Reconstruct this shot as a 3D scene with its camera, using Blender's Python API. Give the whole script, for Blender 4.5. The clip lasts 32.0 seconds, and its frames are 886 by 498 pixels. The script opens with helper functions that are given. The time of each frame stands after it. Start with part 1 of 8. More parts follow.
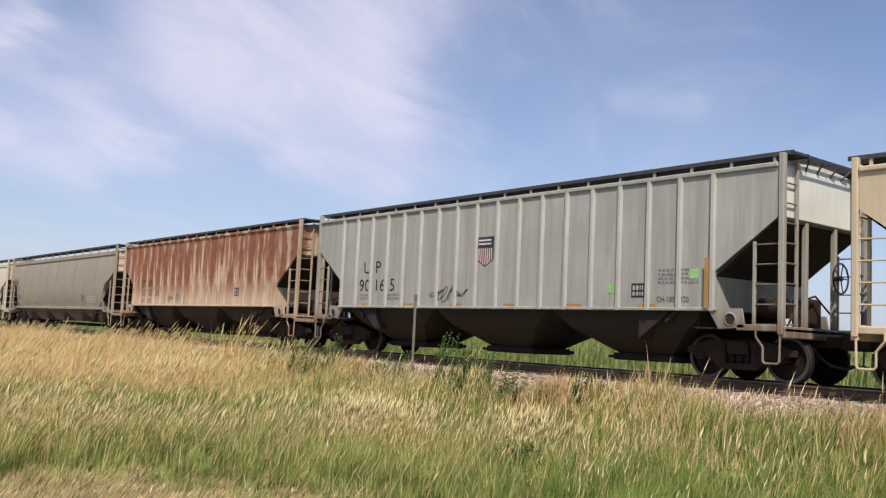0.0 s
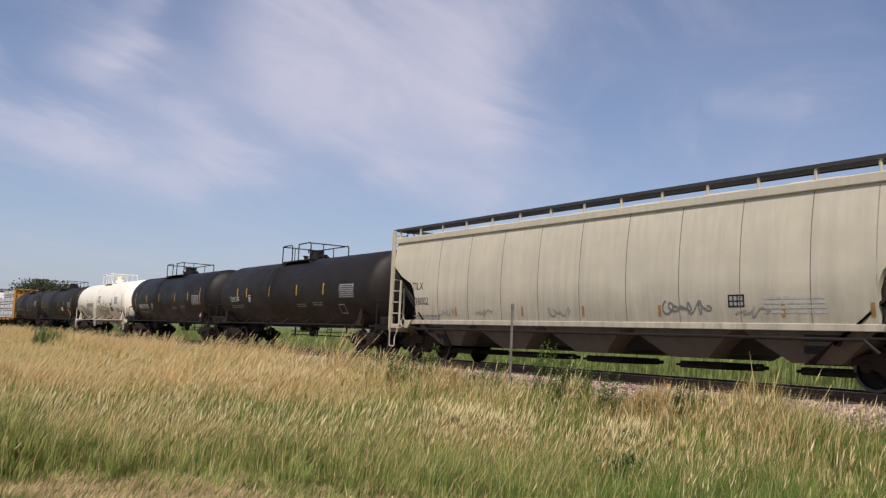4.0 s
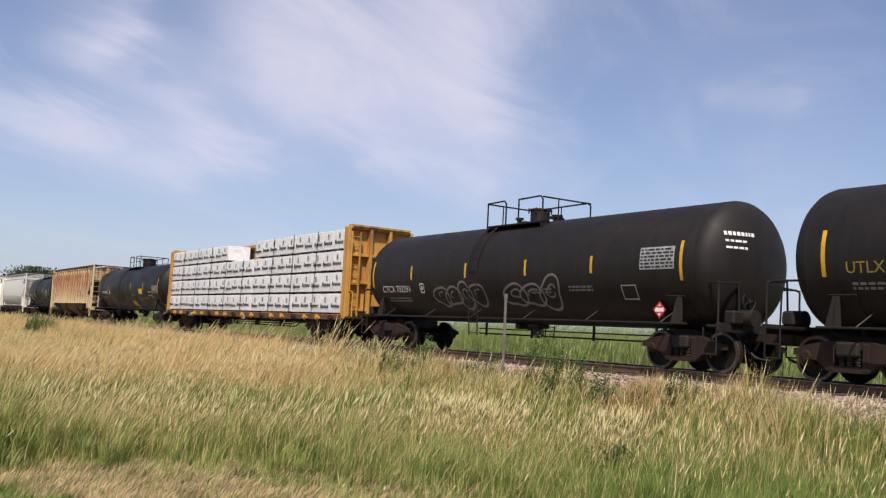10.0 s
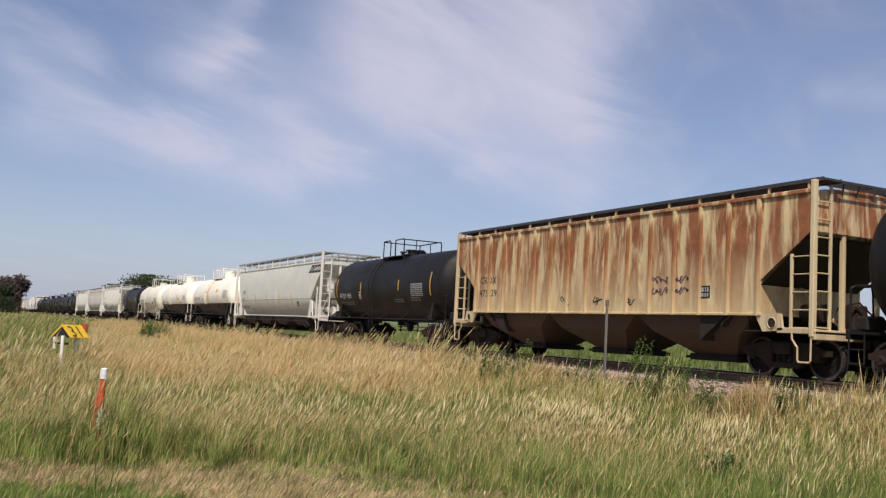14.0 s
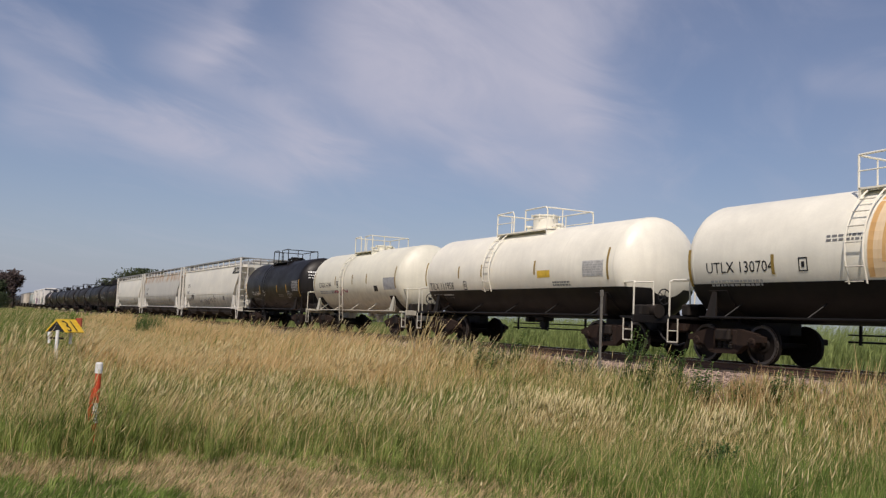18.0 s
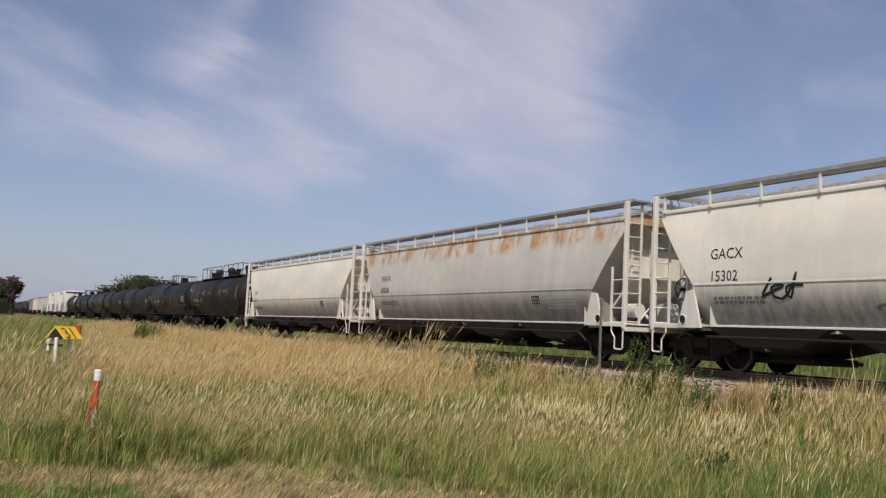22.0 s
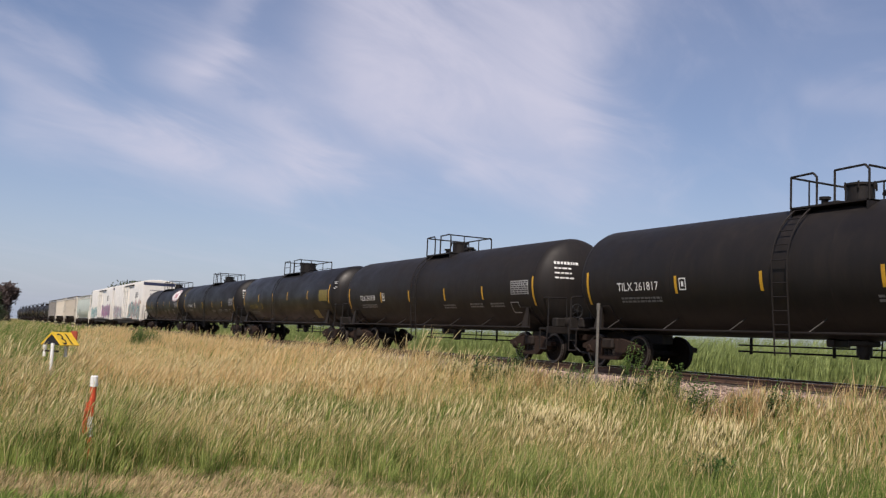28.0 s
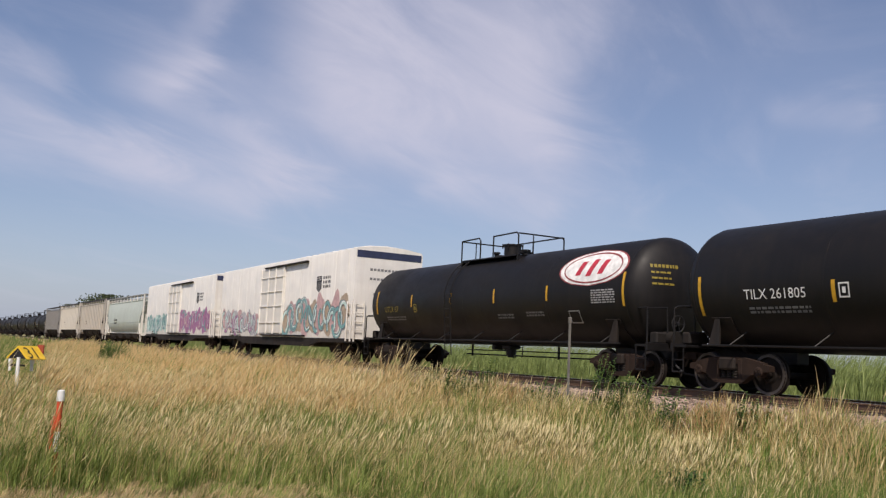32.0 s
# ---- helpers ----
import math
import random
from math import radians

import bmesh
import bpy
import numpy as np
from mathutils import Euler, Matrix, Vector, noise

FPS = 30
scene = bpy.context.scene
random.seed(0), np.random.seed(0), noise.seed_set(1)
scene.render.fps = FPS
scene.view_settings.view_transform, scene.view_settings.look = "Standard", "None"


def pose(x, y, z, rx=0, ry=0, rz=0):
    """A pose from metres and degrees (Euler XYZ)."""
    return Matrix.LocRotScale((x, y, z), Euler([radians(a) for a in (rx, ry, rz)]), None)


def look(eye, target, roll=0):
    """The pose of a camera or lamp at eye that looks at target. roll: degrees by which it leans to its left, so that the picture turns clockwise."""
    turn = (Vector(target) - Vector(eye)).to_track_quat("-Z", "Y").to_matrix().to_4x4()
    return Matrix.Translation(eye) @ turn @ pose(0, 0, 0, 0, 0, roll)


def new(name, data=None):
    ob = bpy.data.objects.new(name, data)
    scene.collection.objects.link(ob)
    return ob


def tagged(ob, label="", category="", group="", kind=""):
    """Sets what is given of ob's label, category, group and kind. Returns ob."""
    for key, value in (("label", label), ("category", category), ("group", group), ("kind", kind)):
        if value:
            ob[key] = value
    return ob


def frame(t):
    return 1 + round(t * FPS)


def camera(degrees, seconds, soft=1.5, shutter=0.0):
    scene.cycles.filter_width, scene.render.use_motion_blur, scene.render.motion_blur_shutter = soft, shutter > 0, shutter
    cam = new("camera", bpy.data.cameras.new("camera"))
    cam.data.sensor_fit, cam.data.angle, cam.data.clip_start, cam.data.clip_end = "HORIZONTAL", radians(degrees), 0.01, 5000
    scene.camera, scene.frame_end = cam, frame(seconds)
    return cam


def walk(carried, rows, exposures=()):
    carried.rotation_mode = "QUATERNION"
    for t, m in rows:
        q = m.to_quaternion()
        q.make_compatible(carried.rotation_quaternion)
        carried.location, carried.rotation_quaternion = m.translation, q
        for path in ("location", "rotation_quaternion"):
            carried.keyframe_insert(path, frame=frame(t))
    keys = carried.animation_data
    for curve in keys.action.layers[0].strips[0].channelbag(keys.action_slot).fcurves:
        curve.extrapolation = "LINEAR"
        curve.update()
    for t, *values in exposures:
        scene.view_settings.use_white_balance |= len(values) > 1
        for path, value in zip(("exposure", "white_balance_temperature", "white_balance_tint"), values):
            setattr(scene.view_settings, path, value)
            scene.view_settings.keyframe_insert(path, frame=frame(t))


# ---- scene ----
# World: the track runs along x at y = TRACK_Y, the rail tops lie at z = 0, the train rolls towards +x.
EYE = (0.0, 0.0, 0.60)
TRACK_Y = 17.0
cam = camera(52.08, 32.0, soft=1.3)
# seconds, yaw, pitch, roll of the hand-held camera, which stands at one spot
PATH = [
    (0, 50.91, 5.50, -2.69), (0.5, 50.93, 6.50, -2.13), (1, 50.08, 7.17, -2.00), (1.5, 51.33, 6.95, -1.64),
    (2, 52.60, 6.29, -1.78), (2.5, 54.16, 5.82, -2.25), (3, 55.94, 5.92, -2.65), (3.5, 56.42, 6.08, -2.89),
    (4, 57.03, 5.83, -2.64), (4.5, 57.38, 5.54, -2.51), (6.5, 56.88, 4.84, -2.65), (7, 56.89, 4.63, -1.99),
    (7.5, 56.92, 4.66, -2.39), (8, 56.76, 4.91, -2.65), (8.5, 56.75, 5.01, -2.65), (9, 56.73, 5.11, -3.04),
    (9.5, 56.68, 5.21, -2.88), (10, 56.60, 5.21, -2.99), (10.5, 56.49, 5.21, -2.97), (11, 56.67, 5.24, -2.90),
    (11.5, 57.46, 5.26, -2.65), (12, 58.97, 5.33, -2.57), (12.5, 60.40, 5.37, -2.50), (13, 61.51, 5.46, -3.22),
    (13.5, 62.34, 5.43, -3.41), (14, 62.89, 5.26, -3.08), (14.5, 63.16, 4.83, -3.00), (16.5, 62.70, 4.82, -3.10),
    (17, 62.61, 4.70, -3.09), (17.5, 62.62, 4.64, -3.04), (18, 62.59, 4.75, -2.62), (18.5, 62.49, 4.97, -2.88),
    (19, 62.43, 5.10, -2.81), (19.5, 62.46, 5.06, -2.81), (20, 62.50, 4.93, -2.85), (20.5, 62.54, 4.92, -2.72),
    (21, 62.54, 5.05, -2.75), (21.5, 62.52, 5.20, -2.88), (22, 62.55, 5.25, -2.77), (22.5, 62.51, 5.30, -2.79),
    (23, 62.48, 5.19, -2.64), (23.5, 62.51, 5.22, -2.73), (24, 62.47, 5.26, -2.84), (24.5, 62.46, 5.35, -2.84),
    (25, 62.55, 5.46, -2.74), (25.5, 62.56, 5.51, -2.90), (27.5, 62.23, 5.55, -2.82), (28, 62.36, 5.60, -2.69),
    (28.5, 62.23, 5.67, -2.75), (29, 61.91, 5.79, -2.89), (29.5, 61.76, 5.97, -2.54), (30, 61.87, 6.47, -2.89),
    (30.5, 62.75, 6.64, -3.41), (31, 63.13, 7.38, -3.44), (31.5, 62.37, 7.49, -3.01), (32, 60.61, 6.54, -2.67)]
EXPOSURE = [(0, 0.25), (1, 0.17), (2, 0.12), (2.5, 0.07), (4, -0.1), (6, -0.05), (7, 0.01), (7.6, -0.15), (8, -0.25), (8.6, -0.05), (9, 0.2), (10, 0.15), (11, -0.08), (12, -0.13), (13, -0.07), (14, -0.04), (17, -0.3), (19, -0.43), (20, -0.17), (21, -0.15), (23, -0.33), (24, -0.2), (25, -0.05), (28, -0.05), (30, -0.02), (32, -0.1)]
walk(cam, [(t, pose(*EYE, 90 + p, r, yw)) for t, yw, p, r in PATH],
     exposures=[(t, e, 6700, 15) for t, e in EXPOSURE])

# ---------------------------------------------------------------- light
SUN_AZ, SUN_EL = 39.0, 53.0          # degrees: sun stands towards +x, -y, behind the camera's right shoulder
sun_way = Vector((math.cos(radians(SUN_AZ)) * math.cos(radians(SUN_EL)), -math.sin(radians(SUN_AZ)) * math.cos(radians(SUN_EL)), math.sin(radians(SUN_EL))))
sun = new("sun", bpy.data.lights.new("sun", "SUN"))
sun.data.energy, sun.data.angle, sun.data.color = 4.9, radians(0.6), (1.0, 0.93, 0.82)
sun.matrix_world = look((60, -60, 80), Vector((60, -60, 80)) - sun_way)
scene.view_settings.exposure = 0.0


def build_world():
    w = bpy.data.worlds.new("sky")
    scene.world = w
    w.use_nodes = True
    n, l = w.node_tree.nodes, w.node_tree.links
    n.clear()
    out = n.new("ShaderNodeOutputWorld")
    bg = n.new("ShaderNodeBackground")
    sky = n.new("ShaderNodeTexSky")
    sky.sky_type, sky.sun_disc = "NISHITA", False
    sky.sun_elevation, sky.sun_rotation = radians(SUN_EL), radians(90 + SUN_AZ)
    sky.air_density, sky.dust_density, sky.ozone_density = 1.0, 1.3, 2.2
    bg.inputs["Strength"].default_value = 0.106
    co = n.new("ShaderNodeTexCoord")
    sep = n.new("ShaderNodeSeparateXYZ")
    l.new(co.outputs["Generated"], sep.inputs[0])

    def m(op, a, b=None, c=None, clamp=False):
        k = n.new("ShaderNodeMath")
        k.operation, k.use_clamp = op, clamp
        for i, q in enumerate((a, b, c)):
            if q is None:
                continue
            if isinstance(q, (int, float)):
                k.inputs[i].default_value = q
            else:
                l.new(q, k.inputs[i])
        return k.outputs[0]

    x, y, z = sep.outputs
    az = m("MULTIPLY", m("ARCTAN2", m("MULTIPLY", x, -1.0), y), 57.2958)
    el = m("MULTIPLY", m("ARCSINE", z), 57.2958)
    # cirrus: streaked noise on a sheet high above, thickest in a few broad banks
    zz = m("ADD", m("MAXIMUM", z, 0.0), 0.12)
    u, v = m("DIVIDE", x, zz), m("DIVIDE", y, zz)
    comb = n.new("ShaderNodeCombineXYZ")
    l.new(m("ADD", m("MULTIPLY", u, 0.80), m("MULTIPLY", v, 0.60)), comb.inputs[0])
    l.new(m("MULTIPLY", m("SUBTRACT", m("MULTIPLY", v, 0.80), m("MULTIPLY", u, 0.60)), 0.42), comb.inputs[1])

    def fbm(scale, detail, rough, warp):
        k = n.new("ShaderNodeTexNoise")
        k.inputs["Scale"].default_value, k.inputs["Detail"].default_value = scale, detail
        k.inputs["Roughness"].default_value, k.inputs["Distortion"].default_value = rough, warp
        l.new(comb.outputs[0], k.inputs["Vector"])
        return k.outputs["Fac"]

    big, fine = fbm(0.9, 4.0, 0.5, 0.7), fbm(2.6, 7.0, 0.6, 1.1)
    # soft drift of the outlines, so that no bank has a plain edge
    azw = m("ADD", az, m("ADD", m("MULTIPLY", m("SUBTRACT", fbm(1.5, 5.0, 0.6, 0.6), 0.5), 6.0), m("MULTIPLY", m("SUBTRACT", fine, 0.5), 3.0)))
    elw = m("ADD", el, m("ADD", m("MULTIPLY", m("SUBTRACT", fbm(1.9, 5.0, 0.6, 0.4), 0.5), 2.4), m("MULTIPLY", m("SUBTRACT", fine, 0.5), -1.2)))
    banks = None
    for a0, e0, a1, e1, wide, amount in CLOUD_BANKS:
        ax, ex = a1 - a0, e1 - e0
        da, de = m("SUBTRACT", azw, a0), m("SUBTRACT", elw, e0)
        t = m("DIVIDE", m("ADD", m("MULTIPLY", da, ax), m("MULTIPLY", de, ex)), ax * ax + ex * ex, clamp=True)
        p, q = m("SUBTRACT", da, m("MULTIPLY", t, ax)), m("SUBTRACT", de, m("MULTIPLY", t, ex))
        d2 = m("DIVIDE", m("ADD", m("MULTIPLY", p, p), m("MULTIPLY", q, q)), wide * wide)
        g = m("MULTIPLY", m("EXPONENT", m("MULTIPLY", m("POWER", d2, 1.1), -1.0)), amount)
        banks = g if banks is None else m("ADD", banks, g)
    wisps = m("ADD", m("MULTIPLY", m("SUBTRACT", fine, 0.5), 1.9), m("MULTIPLY", m("SUBTRACT", big, 0.5), 1.2))
    cover = m("ADD", m("MULTIPLY", banks, m("ADD", m("MULTIPLY", wisps, 0.8), 0.85)), m("MULTIPLY", m("MAXIMUM", wisps, 0.0), 0.20))
    cover = m("MULTIPLY", m("TANH", m("MAXIMUM", cover, 0.0)), 1.0, clamp=True)
    haze = m("MULTIPLY", m("EXPONENT", m("MULTIPLY", m("MAXIMUM", el, 0.0), -0.14)), 0.58)
    tone = n.new("ShaderNodeMix")
    tone.data_type, tone.blend_type = "RGBA", "MULTIPLY"
    tone.inputs["Factor"].default_value = 1.0
    l.new(sky.outputs[0], tone.inputs["A"])
    tone.inputs["B"].default_value = (0.97, 0.965, 1.05, 1)
    mixh = n.new("ShaderNodeMix")
    mixh.data_type = "RGBA"
    l.new(haze, mixh.inputs["Factor"])
    l.new(tone.outputs["Result"], mixh.inputs["A"])
    mixh.inputs["B"].default_value = (4.75, 5.75, 7.7, 1)
    mix = n.new("ShaderNodeMix")
    mix.data_type = "RGBA"
    l.new(cover, mix.inputs["Factor"])
    l.new(mixh.outputs["Result"], mix.inputs["A"])
    mix.inputs["B"].default_value = (6.3, 6.4, 7.6, 1)
    l.new(mix.outputs["Result"], bg.inputs["Color"])
    l.new(bg.outputs[0], out.inputs[0])


# cirrus banks along lines: azimuth and elevation of both ends, half-width (degrees), thickness
CLOUD_BANKS = [(68.5, 21.5, 53.5, 21.5, 4.4, 0.60), (68.5, 16.8, 55.5, 17, 3.4, 0.66), (66, 13.4, 55, 13, 2.8, 0.55), (60.5, 10.8, 54.6, 8.8, 1.4, 0.50), (56, 16, 52, 11, 3.4, 0.26),
               (79.5, 15.8, 70, 10.2, 1.5, 0.30), (88, 11.2, 80, 11.0, 1.7, 0.36), (81, 10.8, 73, 9.4, 1.9, 0.48), (78.2, 15.5, 76.5, 21, 1.2, 0.30), (89, 13.8, 83, 11, 1.0, 0.20),
               (90, 15.2, 85.5, 14.6, 2.0, 0.26), (40.5, 15.4, 36, 14.8, 0.9, 0.20), (78, 17, 71, 13, 4.6, 0.17), (44, 20, 36, 15, 6.0, 0.12), (130, 25, 105, 18, 8.0, 0.40), (20, 35, 40, 40, 8.0, 0.35), (230, 40, 290, 45, 12.0, 0.35)]
build_world()

# ---------------------------------------------------------------- materials
MATS = {}


def tree_of(name):
    mt = bpy.data.materials.new(name)
    mt.use_nodes = True
    n, l = mt.node_tree.nodes, mt.node_tree.links
    return mt, n, l, n["Principled BSDF"]


def noise_of(n, l, coord, scale, detail=4.0, rough=0.55, stretch=(1, 1, 1), warp=0.0):
    mp = n.new("ShaderNodeMapping")
    mp.inputs["Scale"].default_value = stretch
    l.new(coord, mp.inputs["Vector"])
    k = n.new("ShaderNodeTexNoise")
    k.inputs["Scale"].default_value, k.inputs["Detail"].default_value = scale, detail
    k.inputs["Roughness"].default_value, k.inputs["Distortion"].default_value = rough, warp
    l.new(mp.outputs[0], k.inputs["Vector"])
    return k.outputs["Fac"]


def ramp_of(n, l, fac, lo, hi, a=0.0, b=1.0):
    k = n.new("ShaderNodeMapRange")
    k.inputs["From Min"].default_value, k.inputs["From Max"].default_value = lo, hi
    k.inputs["To Min"].default_value, k.inputs["To Max"].default_value = a, b
    l.new(fac, k.inputs["Value"])
    return k.outputs[0]


def mix_of(n, l, fac, a, b):
    k = n.new("ShaderNodeMix")
    k.data_type = "RGBA"
    for socket, q in (("Factor", fac), ("A", a), ("B", b)):
        if isinstance(q, (int, float)):
            k.inputs[socket].default_value = q
        elif isinstance(q, tuple):
            k.inputs[socket].default_value = (*q, 1) if len(q) == 3 else q
        else:
            l.new(q, k.inputs[socket])
    return k.outputs["Result"]


def times(n, l, a, b):
    k = n.new("ShaderNodeMath")
    k.operation = "MULTIPLY"
    for i, q in enumerate((a, b)):
        if isinstance(q, (int, float)):
            k.inputs[i].default_value = q
        else:
            l.new(q, k.inputs[i])
    return k.outputs[0]


def paint(name, color, dirt=(0.10, 0.075, 0.05), dirty=0.35, rust=None, rusty=0.0, rust_band=None, rough=0.5, metal=0.0, seed=0.0, streak=5.0, lower=0.0, lower_z=(2.3, 1.0), bump=0.12, panel=None, rust_low=0.15):
    """Weathered car paint: grime in patches and in vertical runs, and rust that bleeds down from a band of heights (z low, z high)."""
    if name in MATS:
        return MATS[name]
    mt, n, l, p = tree_of(name)
    co = n.new("ShaderNodeTexCoord")
    off = n.new("ShaderNodeMapping")
    off.inputs["Location"].default_value = (seed * 7.3, seed * 3.1, seed * 1.7)
    l.new(co.outputs["Object"], off.inputs["Vector"])
    v = off.outputs[0]
    runs = noise_of(n, l, v, 1.0, 5.0, 0.6, (streak, streak, 0.35), 0.3)
    patch = noise_of(n, l, v, 0.7, 4.0, 0.6, (1, 1, 1.6))
    grain = noise_of(n, l, v, 28.0, 3.0, 0.6)
    tone = mix_of(n, l, ramp_of(n, l, patch, 0.3, 0.7), tuple(c * 0.88 for c in color), tuple(min(1, c * 1.07) for c in color))
    f = times(n, l, ramp_of(n, l, runs, 0.42, 0.72), ramp_of(n, l, patch, 0.25, 0.7, 0.35, 1.0))
    col = mix_of(n, l, times(n, l, f, dirty), tone, dirt)
    if lower > 0:                                  # grime on the lower part, with shade painted in on some cars
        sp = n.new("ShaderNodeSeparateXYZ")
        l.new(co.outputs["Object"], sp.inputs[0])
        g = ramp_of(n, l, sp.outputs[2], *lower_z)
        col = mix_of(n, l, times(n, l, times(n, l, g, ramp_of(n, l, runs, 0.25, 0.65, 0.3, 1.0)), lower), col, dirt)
    if rust:
        sp = n.new("ShaderNodeSeparateXYZ")
        l.new(co.outputs["Object"], sp.inputs[0])
        z0, z1 = rust_band or (1.0, 4.2)
        band = ramp_of(n, l, sp.outputs[2], z0, z1)
        r2 = noise_of(n, l, v, 1.0, 6.0, 0.65, (streak * 0.6, streak * 0.6, 0.55), 0.5)
        if panel:                                  # rust settles in the middle of each panel between the ribs
            wv = n.new("ShaderNodeMath")
            wv.operation = "SINE"
            ph = n.new("ShaderNodeMath")
            ph.operation = "MULTIPLY_ADD"
            l.new(sp.outputs[0], ph.inputs[0])
            ph.inputs[1].default_value, ph.inputs[2].default_value = math.tau / panel[0], panel[1] * math.tau / panel[0] - math.pi / 2
            l.new(ph.outputs[0], wv.inputs[0])
            ad = n.new("ShaderNodeMath")
            ad.operation = "MULTIPLY_ADD"
            l.new(wv.outputs[0], ad.inputs[0])
            ad.inputs[1].default_value = 0.09
            l.new(r2, ad.inputs[2])
            r2 = ad.outputs[0]
        edge = ramp_of(n, l, r2, 0.60 - 0.27 * rusty, 0.70 - 0.20 * rusty)
        k = n.new("ShaderNodeMath")
        k.operation, k.use_clamp = "MULTIPLY", True
        l.new(edge, k.inputs[0])
        l.new(ramp_of(n, l, band, 0.0, 1.0, rust_low, 1.2), k.inputs[1])
        tint = mix_of(n, l, ramp_of(n, l, noise_of(n, l, v, 3.5, 5.0), 0.3, 0.7), tuple(c * 0.55 for c in rust), rust)
        col = mix_of(n, l, times(n, l, k.outputs[0], min(1.0, 0.35 + rusty)), col, tint)
    col = mix_of(n, l, ramp_of(n, l, grain, 0.35, 0.65, 0.0, 0.10), col, tuple(c * 0.6 for c in color))
    l.new(col, p.inputs["Base Color"])
    l.new(ramp_of(n, l, patch, 0.3, 0.7, rough - 0.08, rough + 0.14), p.inputs["Roughness"])
    p.inputs["Metallic"].default_value = metal
    p.inputs["Specular IOR Level"].default_value = 0.24 if max(color) < 0.035 else 0.5
    b = n.new("ShaderNodeBump")
    b.inputs["Strength"].default_value, b.inputs["Distance"].default_value = bump, 0.02
    l.new(mix_of(n, l, 0.75, grain, noise_of(n, l, v, 1.6, 3.0)), b.inputs["Height"])
    l.new(b.outputs[0], p.inputs["Normal"])
    MATS[name] = mt
    return mt


def plain(name, color, rough=0.6, metal=0.0, vary=0.25, scale=6.0):
    if name in MATS:
        return MATS[name]
    mt, n, l, p = tree_of(name)
    co = n.new("ShaderNodeTexCoord")
    a = noise_of(n, l, co.outputs["Object"], scale, 5.0)
    l.new(mix_of(n, l, ramp_of(n, l, a, 0.3, 0.7), tuple(c * (1 - vary) for c in color), tuple(min(1, c * (1 + vary * 0.6)) for c in color)), p.inputs["Base Color"])
    p.inputs["Roughness"].default_value, p.inputs["Metallic"].default_value = rough, metal
    p.inputs["Specular IOR Level"].default_value = 0.24 if max(color) < 0.035 else 0.5
    b = n.new("ShaderNodeBump")
    b.inputs["Strength"].default_value, b.inputs["Distance"].default_value = 0.15, 0.01
    l.new(a, b.inputs["Height"])
    l.new(b.outputs[0], p.inputs["Normal"])
    MATS[name] = mt
    return mt


def leafy(name, dark, light, dry=None, amount=0.0, scale=0.35, rough=0.6, through_light=0.25, tuft_dark=0.45):
    """Grass and leaves: each blade has its own tone; patches of the field run dry."""
    if name in MATS:
        return MATS[name]
    mt, n, l, p = tree_of(name)
    geo = n.new("ShaderNodeNewGeometry")
    rnd = geo.outputs["Random Per Island"]
    pos = geo.outputs["Position"]
    col = mix_of(n, l, rnd, dark, light)
    if dry:
        a = noise_of(n, l, pos, scale, 4.0)
        k = n.new("ShaderNodeMath")
        k.operation, k.use_clamp = "ADD", True
        l.new(ramp_of(n, l, a, 0.35, 0.65, -0.5 + amount, 0.5 + amount), k.inputs[0])
        l.new(ramp_of(n, l, rnd, 0, 1, -0.35, 0.35), k.inputs[1])
        col = mix_of(n, l, k.outputs[0], col, dry)
    tuft = noise_of(n, l, pos, 2.8, 4.0, 0.65)
    col = mix_of(n, l, ramp_of(n, l, tuft, 0.38, 0.62), tuple(c * tuft_dark for c in dark), col)
    l.new(col, p.inputs["Base Color"])
    p.inputs["Roughness"].default_value = rough
    p.inputs["Specular IOR Level"].default_value = 0.25
    tr = n.new("ShaderNodeBsdfTranslucent")
    l.new(col, tr.inputs["Color"])
    ms = n.new("ShaderNodeMixShader")
    ms.inputs[0].default_value = through_light
    l.new(p.outputs[0], ms.inputs[1])
    l.new(tr.outputs[0], ms.inputs[2])
    l.new(ms.outputs[0], n["Material Output"].inputs[0])
    MATS[name] = mt
    return mt


def ground_mat():
    mt, n, l, p = tree_of("soil and thatch")
    geo = n.new("ShaderNodeNewGeometry")
    pos = geo.outputs["Position"]
    a, b = noise_of(n, l, pos, 0.25, 5.0), noise_of(n, l, pos, 9.0, 5.0, 0.7)
    c = mix_of(n, l, ramp_of(n, l, a, 0.35, 0.65), (0.17, 0.18, 0.06), (0.44, 0.35, 0.17))
    l.new(mix_of(n, l, ramp_of(n, l, b, 0.3, 0.7), c, (0.14, 0.125, 0.06)), p.inputs["Base Color"])
    p.inputs["Roughness"].default_value = 0.9
    k = n.new("ShaderNodeBump")
    k.inputs["Strength"].default_value, k.inputs["Distance"].default_value = 0.6, 0.05
    l.new(b, k.inputs["Height"])
    l.new(k.outputs[0], p.inputs["Normal"])
    return mt


